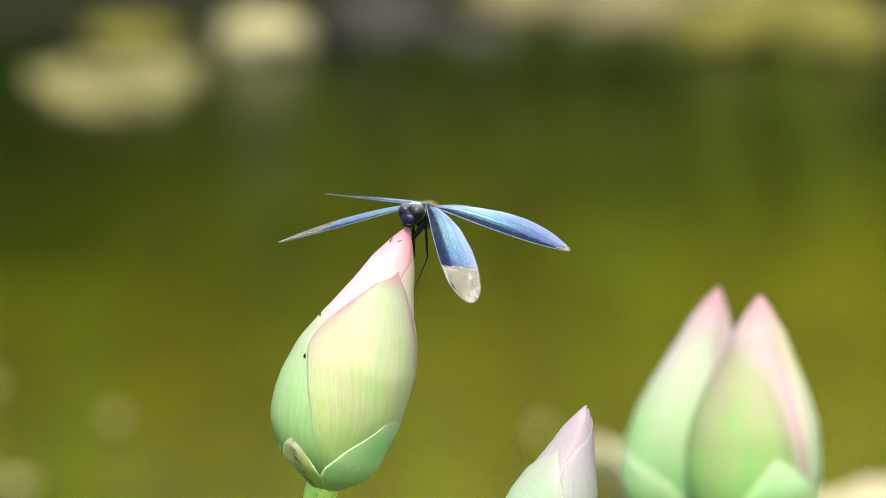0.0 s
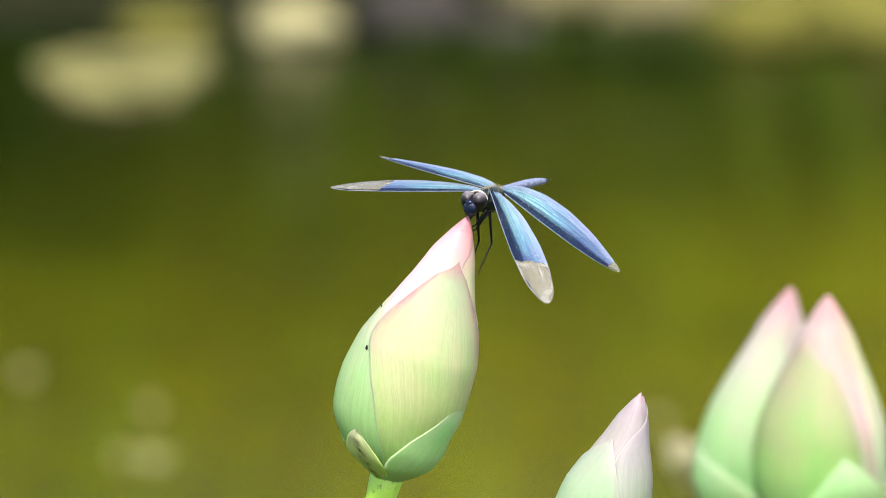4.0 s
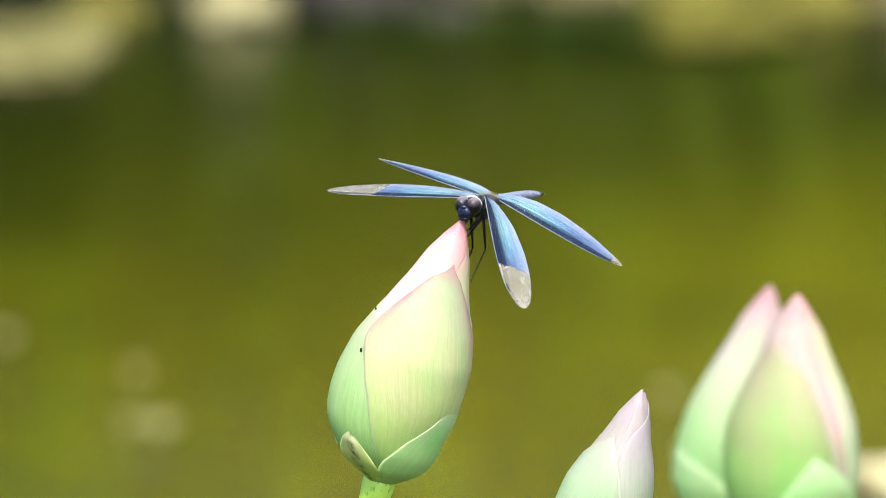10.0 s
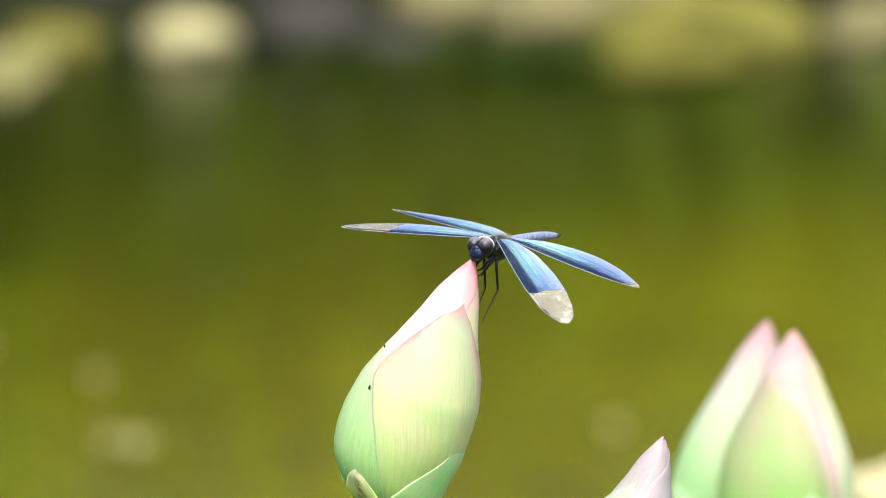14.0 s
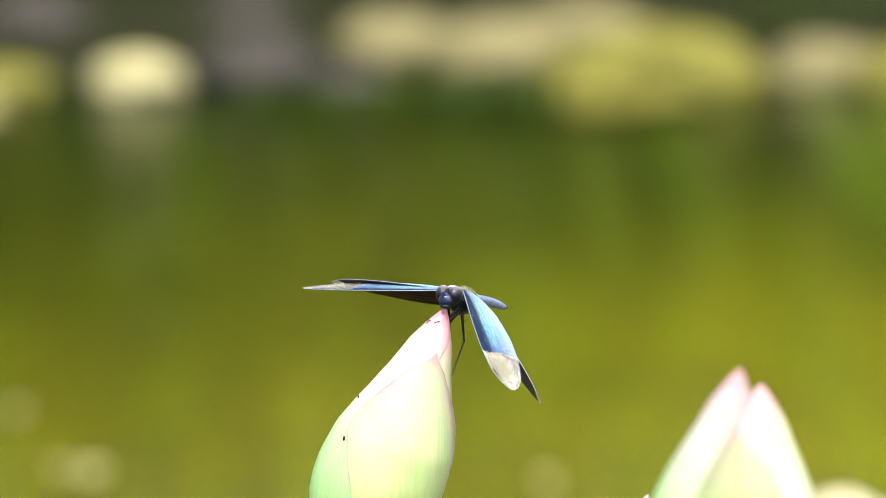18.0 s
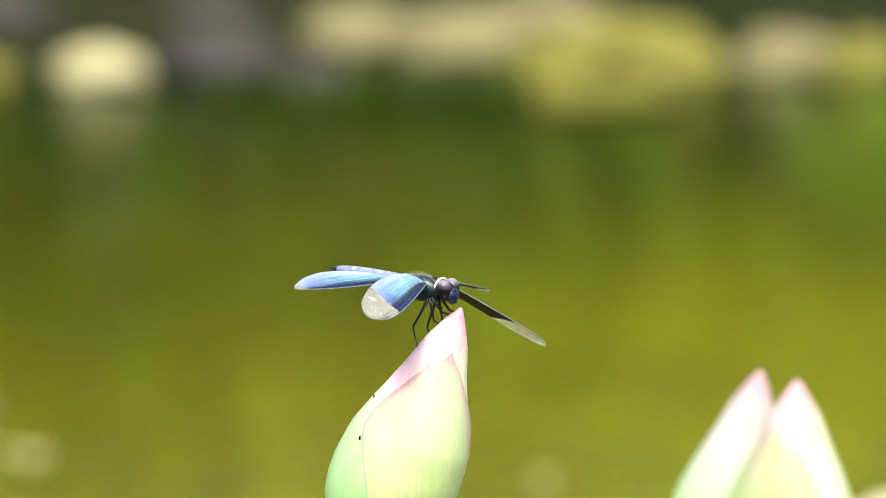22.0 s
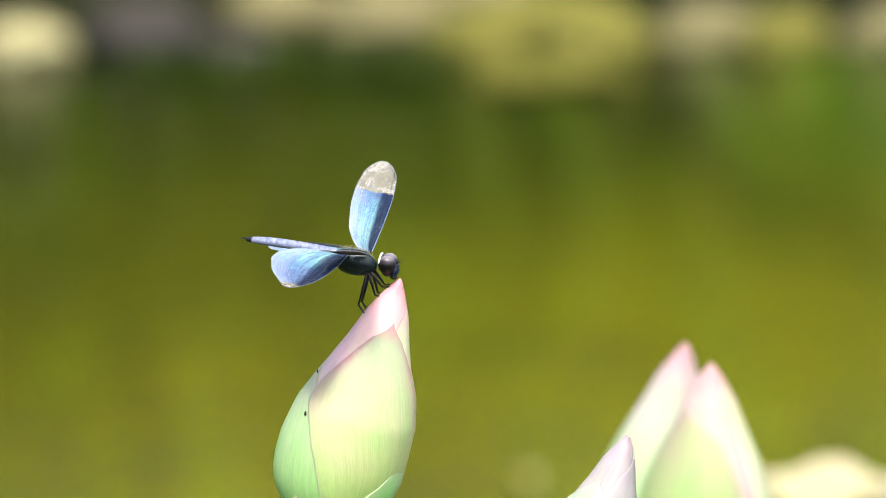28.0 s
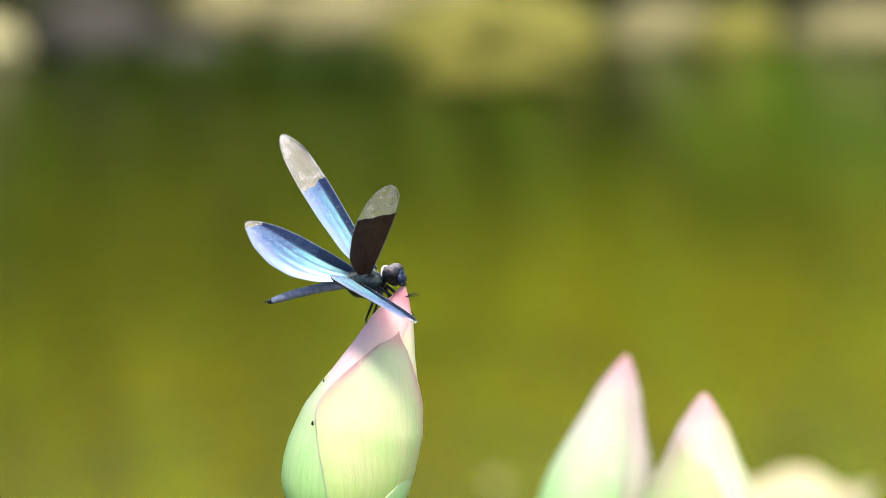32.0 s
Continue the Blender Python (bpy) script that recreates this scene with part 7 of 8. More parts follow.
    walk(wings["LH"], [
        (0, pose(-0.0020, 0.0022, 0.0020, -10.48, 8.16, -3.23)), (1, pose(-0.0020, 0.0022, 0.0020, -8.88, 5.88, -2.57)),
        (2, pose(-0.0020, 0.0022, 0.0020, -6.71, 2.73, 1.39)), (3, pose(-0.0020, 0.0022, 0.0020, -6.89, 3.54, -0.88)),
        (3.5, pose(-0.0020, 0.0022, 0.0020, -11.51, -0.07, 1.32)), (4, pose(-0.0020, 0.0022, 0.0020, -34.62, 12.90, 22.97)),
        (4.5, pose(-0.0020, 0.0022, 0.0020, -30.78, 14.19, 26.75)), (6.5, pose(-0.0020, 0.0022, 0.0020, -18.92, 16.37, 41.38)),
        (7, pose(-0.0020, 0.0022, 0.0020, -19.11, 17.74, 43.12)), (8, pose(-0.0020, 0.0022, 0.0020, -11.38, 3.74, 47.61)),
        (9, pose(-0.0020, 0.0022, 0.0020, -24.13, 11.65, 36.21)), (10, pose(-0.0020, 0.0022, 0.0020, -25.29, 11.56, 30.07)),
        (11, pose(-0.0020, 0.0022, 0.0020, -24.07, 10.78, 30.83)), (12, pose(-0.0020, 0.0022, 0.0020, -21.08, 7.82, 29.83)),
        (13, pose(-0.0020, 0.0022, 0.0020, -22.68, 9.49, 30.38)), (14, pose(-0.0020, 0.0022, 0.0020, -10.95, -0.89, 1.74)),
        (14.5, pose(-0.0020, 0.0022, 0.0020, -17.20, 13.80, 39.65)), (16.5, pose(-0.0020, 0.0022, 0.0020, -40.21, -25.44, 2.02)),
        (17, pose(-0.0020, 0.0022, 0.0020, -30.08, -18.04, 1.66)), (18, pose(-0.0020, 0.0022, 0.0020, -48.42, -31.88, 9.67)),
        (18.3, pose(-0.0020, 0.0022, 0.0020, -44.64, -32.31, 12.77)), (18.5, pose(-0.0020, 0.0022, 0.0020, -89.16, -42.82, 40.04)),
        (18.6, pose(-0.0020, 0.0022, 0.0020, -82.09, -42.69, 33.47)), (18.7, pose(-0.0020, 0.0022, 0.0020, -46.62, -68.33, -31.56)),
        (18.8, pose(-0.0020, 0.0022, 0.0020, -66.03, -55.69, -28.63)), (18.9, pose(-0.0020, 0.0022, 0.0020, -72.00, -58.24, -41.57)),
        (19, pose(-0.0020, 0.0022, 0.0020, -35.31, -13.41, -4.61)), (19.5, pose(-0.0020, 0.0022, 0.0020, -15.13, -1.92, -6.84)),
        (20, pose(-0.0020, 0.0022, 0.0020, -13.41, -3.90, -0.03)), (21, pose(-0.0020, 0.0022, 0.0020, -12.83, -2.59, 5.04)),
        (22, pose(-0.0020, 0.0022, 0.0020, -13.68, -2.75, 4.17)), (23, pose(-0.0020, 0.0022, 0.0020, -17.83, 0.06, -0.58)),
        (24, pose(-0.0020, 0.0022, 0.0020, -17.79, 0.85, 1.81)), (25, pose(-0.0020, 0.0022, 0.0020, -18.45, 1.35, 2.71)),
        (25.5, pose(-0.0020, 0.0022, 0.0020, -13.52, -6.36, 5.70)), (27.5, pose(-0.0020, 0.0022, 0.0020, -11.04, -6.40, 46.82)),
        (28, pose(-0.0020, 0.0022, 0.0020, -8.91, -7.72, 36.96)), (28.3, pose(-0.0020, 0.0022, 0.0020, -3.00, -24.92, 32.84)),
        (28.5, pose(-0.0020, 0.0022, 0.0020, -12.33, -3.07, 43.04)), (28.7, pose(-0.0020, 0.0022, 0.0020, -13.77, -8.48, 47.07)),
        (29, pose(-0.0020, 0.0022, 0.0020, -6.36, -10.83, 33.16)), (29.3, pose(-0.0020, 0.0022, 0.0020, -6.08, -4.38, 43.21)),
        (29.6, pose(-0.0020, 0.0022, 0.0020, -1.43, -17.58, 33.98)), (29.8, pose(-0.0020, 0.0022, 0.0020, -8.20, -11.55, 41.09)),
        (30, pose(-0.0020, 0.0022, 0.0020, -12.15, -16.78, 39.35)), (30.2, pose(-0.0020, 0.0022, 0.0020, -5.32, -16.83, 24.25)),
        (30.4, pose(-0.0020, 0.0022, 0.0020, 6.69, 0.69, 59.02)), (30.6, pose(-0.0020, 0.0022, 0.0020, -21.64, 17.36, 60.24)),
        (30.8, pose(-0.0020, 0.0022, 0.0020, 4.05, -6.86, 56.25)), (31, pose(-0.0020, 0.0022, 0.0020, 0.97, -10.97, 69.39)),
        (31.3, pose(-0.0020, 0.0022, 0.0020, -10.89, 23.76, 71.36)), (31.5, pose(-0.0020, 0.0022, 0.0020, 14.41, 10.93, 78.10)),
        (32, pose(-0.0020, 0.0022, 0.0020, 36.36, -7.62, 66.06)),
    ])
    walk(legs[0], [
        (0, pose(0.0056, 0.0016, -0.0022, -45.63, -34.10, 29.81)), (1, pose(0.0056, 0.0016, -0.0022, -51.34, -33.91, 34.90)),
        (2, pose(0.0056, 0.0016, -0.0022, -51.76, -36.22, 36.86)), (3, pose(0.0056, 0.0016, -0.0022, -53.97, -37.10, 39.65)),
        (3.5, pose(0.0056, 0.0016, -0.0022, -55.93, -37.88, 42.23)), (4, pose(0.0056, 0.0016, -0.0022, -43.42, -38.81, 30.68)),
        (4.5, pose(0.0056, 0.0016, -0.0022, -53.77, -35.99, 38.74)), (6.5, pose(0.0056, 0.0016, -0.0022, -51.89, -34.85, 36.08)),
        (7, pose(0.0056, 0.0016, -0.0022, -51.15, -33.89, 34.70)), (8, pose(0.0056, 0.0016, -0.0022, -53.67, -37.01, 39.31)),
        (9, pose(0.0056, 0.0016, -0.0022, -49.12, -37.74, 35.26)), (10, pose(0.0056, 0.0016, -0.0022, -47.49, -36.88, 33.22)),
        (11, pose(0.0056, 0.0016, -0.0022, -52.67, -35.26, 37.13)), (12, pose(0.0056, 0.0016, -0.0022, -52.88, -35.70, 37.63)),
        (13, pose(0.0056, 0.0016, -0.0022, -43.92, -39.67, 31.59)), (14, pose(0.0056, 0.0016, -0.0022, -51.91, -36.18, 36.98)),
        (14.5, pose(0.0056, 0.0016, -0.0022, -51.25, -34.14, 34.97)), (16.5, pose(0.0056, 0.0016, -0.0022, -50.53, -29.40, 30.81)),
        (17, pose(0.0056, 0.0016, -0.0022, -53.84, -29.31, 33.82)), (18, pose(0.0056, 0.0016, -0.0022, -46.34, -32.56, 29.43)),
        (18.3, pose(0.0056, 0.0016, -0.0022, -49.57, -31.22, 31.32)), (18.5, pose(0.0056, 0.0016, -0.0022, -20.18, -40.34, 13.38)),
        (18.6, pose(0.0056, 0.0016, -0.0022, 31.34, -38.66, -20.84)), (18.7, pose(0.0056, 0.0016, -0.0022, 41.04, -64.73, -38.20)),
        (18.8, pose(0.0056, 0.0016, -0.0022, 8.54, -64.98, -7.74)), (18.9, pose(0.0056, 0.0016, -0.0022, 14.13, -54.21, -11.55)),
        (19, pose(0.0056, 0.0016, -0.0022, 19.33, -52.28, -15.50)), (19.5, pose(0.0056, 0.0016, -0.0022, 14.56, -52.86, -11.70)),
        (20, pose(0.0056, 0.0016, -0.0022, 22.18, -53.44, -18.13)), (21, pose(0.0056, 0.0016, -0.0022, 19.84, -50.13, -15.48)),
        (22, pose(0.0056, 0.0016, -0.0022, 28.19, -50.40, -22.43)), (23, pose(0.0056, 0.0016, -0.0022, 29.11, -52.44, -23.82)),
        (24, pose(0.0056, 0.0016, -0.0022, 32.84, -49.24, -26.06)), (25, pose(0.0056, 0.0016, -0.0022, 37.84, -50.29, -30.86)),
        (25.5, pose(0.0056, 0.0016, -0.0022, 31.79, -52.87, -26.29)), (27.5, pose(0.0056, 0.0016, -0.0022, 13.35, -63.18, -11.96)),
        (28, pose(0.0056, 0.0016, -0.0022, 17.83, -67.99, -16.61)), (28.3, pose(0.0056, 0.0016, -0.0022, 9.88, -68.87, -9.23)),
        (28.5, pose(0.0056, 0.0016, -0.0022, -2.16, -61.28, 1.90)), (28.7, pose(0.0056, 0.0016, -0.0022, -7.25, -65.18, 6.59)),
        (29, pose(0.0056, 0.0016, -0.0022, 2.11, -62.78, -1.88)), (29.3, pose(0.0056, 0.0016, -0.0022, 2.94, -55.82, -2.43)),
        (29.6, pose(0.0056, 0.0016, -0.0022, -11.76, -61.27, 10.34)), (29.8, pose(0.0056, 0.0016, -0.0022, -1.82, -65.30, 1.65)),
        (30, pose(0.0056, 0.0016, -0.0022, -7.58, -44.81, 5.36)), (30.2, pose(0.0056, 0.0016, -0.0022, 4.84, -51.11, -3.77)),
        (30.4, pose(0.0056, 0.0016, -0.0022, 16.71, -47.97, -12.58)), (30.6, pose(0.0056, 0.0016, -0.0022, 8.91, -58.74, -7.62)),
        (30.8, pose(0.0056, 0.0016, -0.0022, 22.27, -60.92, -19.70)), (31, pose(0.0056, 0.0016, -0.0022, 15.15, -53.99, -12.36)),
        (31.3, pose(0.0056, 0.0016, -0.0022, -3.53, -49.59, 2.69)), (31.5, pose(0.0056, 0.0016, -0.0022, 81.45, -36.94, -75.94)),
        (31.8, pose(0.0056, 0.0016, -0.0022, -5.16, -28.38, 2.46)), (32, pose(0.0056, 0.0016, -0.0022, 26.76, -54.19, -22.24)),
    ])
    walk(legs[1], [
        (0, pose(0.0056, -0.0016, -0.0022, -34.90, -42.05, 25.03)), (1, pose(0.0056, -0.0016, -0.0022, -41.86, -42.87, 31.36)),
        (2, pose(0.0056, -0.0016, -0.0022, -41.87, -45.46, 32.57)), (3, pose(0.0056, -0.0016, -0.0022, -44.53, -46.66, 35.59)),
        (3.5, pose(0.0056, -0.0016, -0.0022, -46.84, -47.79, 38.29)), (4, pose(0.0056, -0.0016, -0.0022, -32.22, -46.10, 24.41)),
        (4.5, pose(0.0056, -0.0016, -0.0022, -44.62, -45.39, 35.08)), (6.5, pose(0.0056, -0.0016, -0.0022, -42.39, -43.96, 32.36)),
        (7, pose(0.0056, -0.0016, -0.0022, -41.59, -42.84, 31.10)), (8, pose(0.0056, -0.0016, -0.0022, -44.18, -46.53, 35.19)),
        (9, pose(0.0056, -0.0016, -0.0022, -37.68, -46.95, 29.44)), (10, pose(0.0056, -0.0016, -0.0022, -36.76, -45.23, 27.93)),
        (11, pose(0.0056, -0.0016, -0.0022, -43.35, -44.46, 33.47)), (12, pose(0.0056, -0.0016, -0.0022, -43.52, -44.96, 33.87)),
        (13, pose(0.0056, -0.0016, -0.0022, -30.05, -48.25, 23.35)), (14, pose(0.0056, -0.0016, -0.0022, -42.10, -45.40, 32.77)),
        (14.5, pose(0.0056, -0.0016, -0.0022, -41.71, -43.11, 31.35)), (16.5, pose(0.0056, -0.0016, -0.0022, -41.36, -37.93, 28.42)),
        (17, pose(0.0056, -0.0016, -0.0022, -44.84, -38.90, 31.98)), (18, pose(0.0056, -0.0016, -0.0022, -33.85, -41.83, 24.09)),
        (18.3, pose(0.0056, -0.0016, -0.0022, -39.89, -39.82, 28.16)), (18.5, pose(0.0056, -0.0016, -0.0022, -0.01, -43.28, -0.00)),
        (18.6, pose(0.0056, -0.0016, -0.0022, 42.91, -30.99, -25.59)), (18.7, pose(0.0056, -0.0016, -0.0022, 61.69, -48.25, -54.18)),
        (18.8, pose(0.0056, -0.0016, -0.0022, 42.57, -55.87, -37.25)), (18.9, pose(0.0056, -0.0016, -0.0022, 31.62, -49.04, -24.95)),
        (19, pose(0.0056, -0.0016, -0.0022, 32.93, -47.43, -25.49)), (19.5, pose(0.0056, -0.0016, -0.0022, 30.32, -48.20, -23.55)),
        (20, pose(0.0056, -0.0016, -0.0022, 35.87, -47.99, -28.25)), (21, pose(0.0056, -0.0016, -0.0022, 32.75, -45.29, -24.56)),
        (22, pose(0.0056, -0.0016, -0.0022, 39.83, -44.35, -30.24)), (23, pose(0.0056, -0.0016, -0.0022, 41.09, -46.16, -32.18)),
        (24, pose(0.0056, -0.0016, -0.0022, 42.30, -43.50, -32.06)), (25, pose(0.0056, -0.0016, -0.0022, 47.29, -43.42, -36.67)),
        (25.5, pose(0.0056, -0.0016, -0.0022, 43.63, -46.02, -34.46)), (27.5, pose(0.0056, -0.0016, -0.0022, 36.25, -57.33, -31.68)),
        (28, pose(0.0056, -0.0016, -0.0022, 46.58, -59.02, -42.17)), (28.3, pose(0.0056, -0.0016, -0.0022, 46.18, -59.44, -41.89)),
        (28.5, pose(0.0056, -0.0016, -0.0022, 22.98, -58.72, -19.92)), (28.7, pose(0.0056, -0.0016, -0.0022, 34.32, -59.94, -30.58)),
        (29, pose(0.0056, -0.0016, -0.0022, 28.14, -58.96, -24.62)), (29.3, pose(0.0056, -0.0016, -0.0022, 25.40, -52.06, -20.54)),
        (29.6, pose(0.0056, -0.0016, -0.0022, 21.70, -59.66, -18.95)), (29.8, pose(0.0056, -0.0016, -0.0022, 37.21, -58.67, -32.96)),
        (30, pose(0.0056, -0.0016, -0.0022, 5.41, -45.00, -3.83)), (30.2, pose(0.0056, -0.0016, -0.0022, 18.76, -49.03, -14.38)),
        (30.4, pose(0.0056, -0.0016, -0.0022, 26.87, -44.83, -19.67)), (30.6, pose(0.0056, -0.0016, -0.0022, 30.15, -54.07, -25.18)),
        (30.8, pose(0.0056, -0.0016, -0.0022, 44.77, -51.50, -37.82)), (31, pose(0.0056, -0.0016, -0.0022, 31.58, -49.02, -24.90)),
        (31.3, pose(0.0056, -0.0016, -0.0022, 14.45, -48.34, -10.89)), (31.5, pose(0.0056, -0.0016, -0.0022, 83.00, -19.31, -69.62)),
        (31.8, pose(0.0056, -0.0016, -0.0022, 6.76, -28.25, -3.21)), (32, pose(0.0056, -0.0016, -0.0022, 44.58, -44.63, -34.69)),
    ])
    walk(legs[2], [
        (0, pose(0.0050, 0.0018, -0.0026, -42.19, -25.14, 21.06)), (1, pose(0.0050, 0.0018, -0.0026, -44.99, -26.55, 24.07)),
        (2, pose(0.0050, 0.0018, -0.0026, -45.16, -29.35, 26.23)), (3, pose(0.0050, 0.0018, -0.0026, -47.28, -30.73, 28.95)),
        (3.5, pose(0.0050, 0.0018, -0.0026, -49.15, -32.04, 31.52)), (4, pose(0.0050, 0.0018, -0.0026, -41.86, -30.28, 24.30)),
        (4.5, pose(0.0050, 0.0018, -0.0026, -47.28, -29.26, 27.89)), (6.5, pose(0.0050, 0.0018, -0.0026, -45.52, -27.63, 25.28)),
        (7, pose(0.0050, 0.0018, -0.0026, -44.89, -26.38, 23.88)), (8, pose(0.0050, 0.0018, -0.0026, -47.07, -30.48, 28.61)),
        (9, pose(0.0050, 0.0018, -0.0026, -43.80, -29.66, 25.38)), (10, pose(0.0050, 0.0018, -0.0026, -43.32, -28.76, 24.41)),
        (11, pose(0.0050, 0.0018, -0.0026, -46.28, -28.27, 26.34)), (12, pose(0.0050, 0.0018, -0.0026, -46.43, -28.86, 26.89)),
        (13, pose(0.0050, 0.0018, -0.0026, -41.38, -29.76, 23.62)), (14, pose(0.0050, 0.0018, -0.0026, -45.37, -29.36, 26.42)),
        (14.5, pose(0.0050, 0.0018, -0.0026, -44.93, -26.87, 24.26)), (16.5, pose(0.0050, 0.0018, -0.0026, -44.59, -21.35, 19.75)),
        (17, pose(0.0050, 0.0018, -0.0026, -46.02, -21.65, 20.92)), (18, pose(0.0050, 0.0018, -0.0026, -41.97, -22.19, 18.76)),
        (18.3, pose(0.0050, 0.0018, -0.0026, -43.34, -23.46, 20.59)), (18.5, pose(0.0050, 0.0018, -0.0026, -31.28, -25.41, 14.60)),
        (18.6, pose(0.0050, 0.0018, -0.0026, -11.29, -36.24, 6.72)), (18.7, pose(0.0050, 0.0018, -0.0026, -31.44, -49.15, 24.83)),
        (18.8, pose(0.0050, 0.0018, -0.0026, -25.38, -41.48, 17.45)), (18.9, pose(0.0050, 0.0018, -0.0026, -8.64, -35.25, 5.01)),
        (19, pose(0.0050, 0.0018, -0.0026, -3.99, -36.59, 2.38)), (19.5, pose(0.0050, 0.0018, -0.0026, -7.82, -35.16, 4.51)),
        (20, pose(0.0050, 0.0018, -0.0026, -4.00, -38.53, 2.49)), (21, pose(0.0050, 0.0018, -0.0026, -5.70, -35.12, 3.28)),
        (22, pose(0.0050, 0.0018, -0.0026, -2.94, -37.89, 1.80)), (23, pose(0.0050, 0.0018, -0.0026, -3.23, -40.45, 2.09)),
        (24, pose(0.0050, 0.0018, -0.0026, 1.75, -39.84, -1.12)), (25, pose(0.0050, 0.0018, -0.0026, 1.30, -42.27, -0.88)),
        (25.5, pose(0.0050, 0.0018, -0.0026, -2.75, -41.37, 1.82)), (27.5, pose(0.0050, 0.0018, -0.0026, -6.55, -45.23, 4.67)),
        (28, pose(0.0050, 0.0018, -0.0026, -6.75, -49.71, 5.16)), (28.3, pose(0.0050, 0.0018, -0.0026, -10.50, -47.49, 7.78)),
        (28.5, pose(0.0050, 0.0018, -0.0026, -13.45, -42.25, 9.14)), (28.7, pose(0.0050, 0.0018, -0.0026, -13.89, -40.47, 9.11)),
        (29, pose(0.0050, 0.0018, -0.0026, -8.40, -43.13, 5.77)), (29.3, pose(0.0050, 0.0018, -0.0026, -11.53, -33.47, 6.42)),
        (29.6, pose(0.0050, 0.0018, -0.0026, -12.18, -38.75, 7.69)), (29.8, pose(0.0050, 0.0018, -0.0026, -13.36, -40.44, 8.76)),
        (30, pose(0.0050, 0.0018, -0.0026, -9.85, -26.37, 4.41)), (30.2, pose(0.0050, 0.0018, -0.0026, -5.40, -33.42, 2.97)),
        (30.4, pose(0.0050, 0.0018, -0.0026, -3.18, -35.18, 1.82)), (30.6, pose(0.0050, 0.0018, -0.0026, -14.00, -40.10, 9.12)),
        (30.8, pose(0.0050, 0.0018, -0.0026, -8.69, -40.47, 5.67)), (31, pose(0.0050, 0.0018, -0.0026, -7.75, -35.97, 4.58)),
        (31.3, pose(0.0050, 0.0018, -0.0026, -16.07, -29.17, 8.00)), (31.5, pose(0.0050, 0.0018, -0.0026, -25.51, -52.42, 20.71)),
        (31.8, pose(0.0050, 0.0018, -0.0026, -17.94, -9.60, 3.09)), (32, pose(0.0050, 0.0018, -0.0026, -7.24, -34.06, 4.07)),
    ])
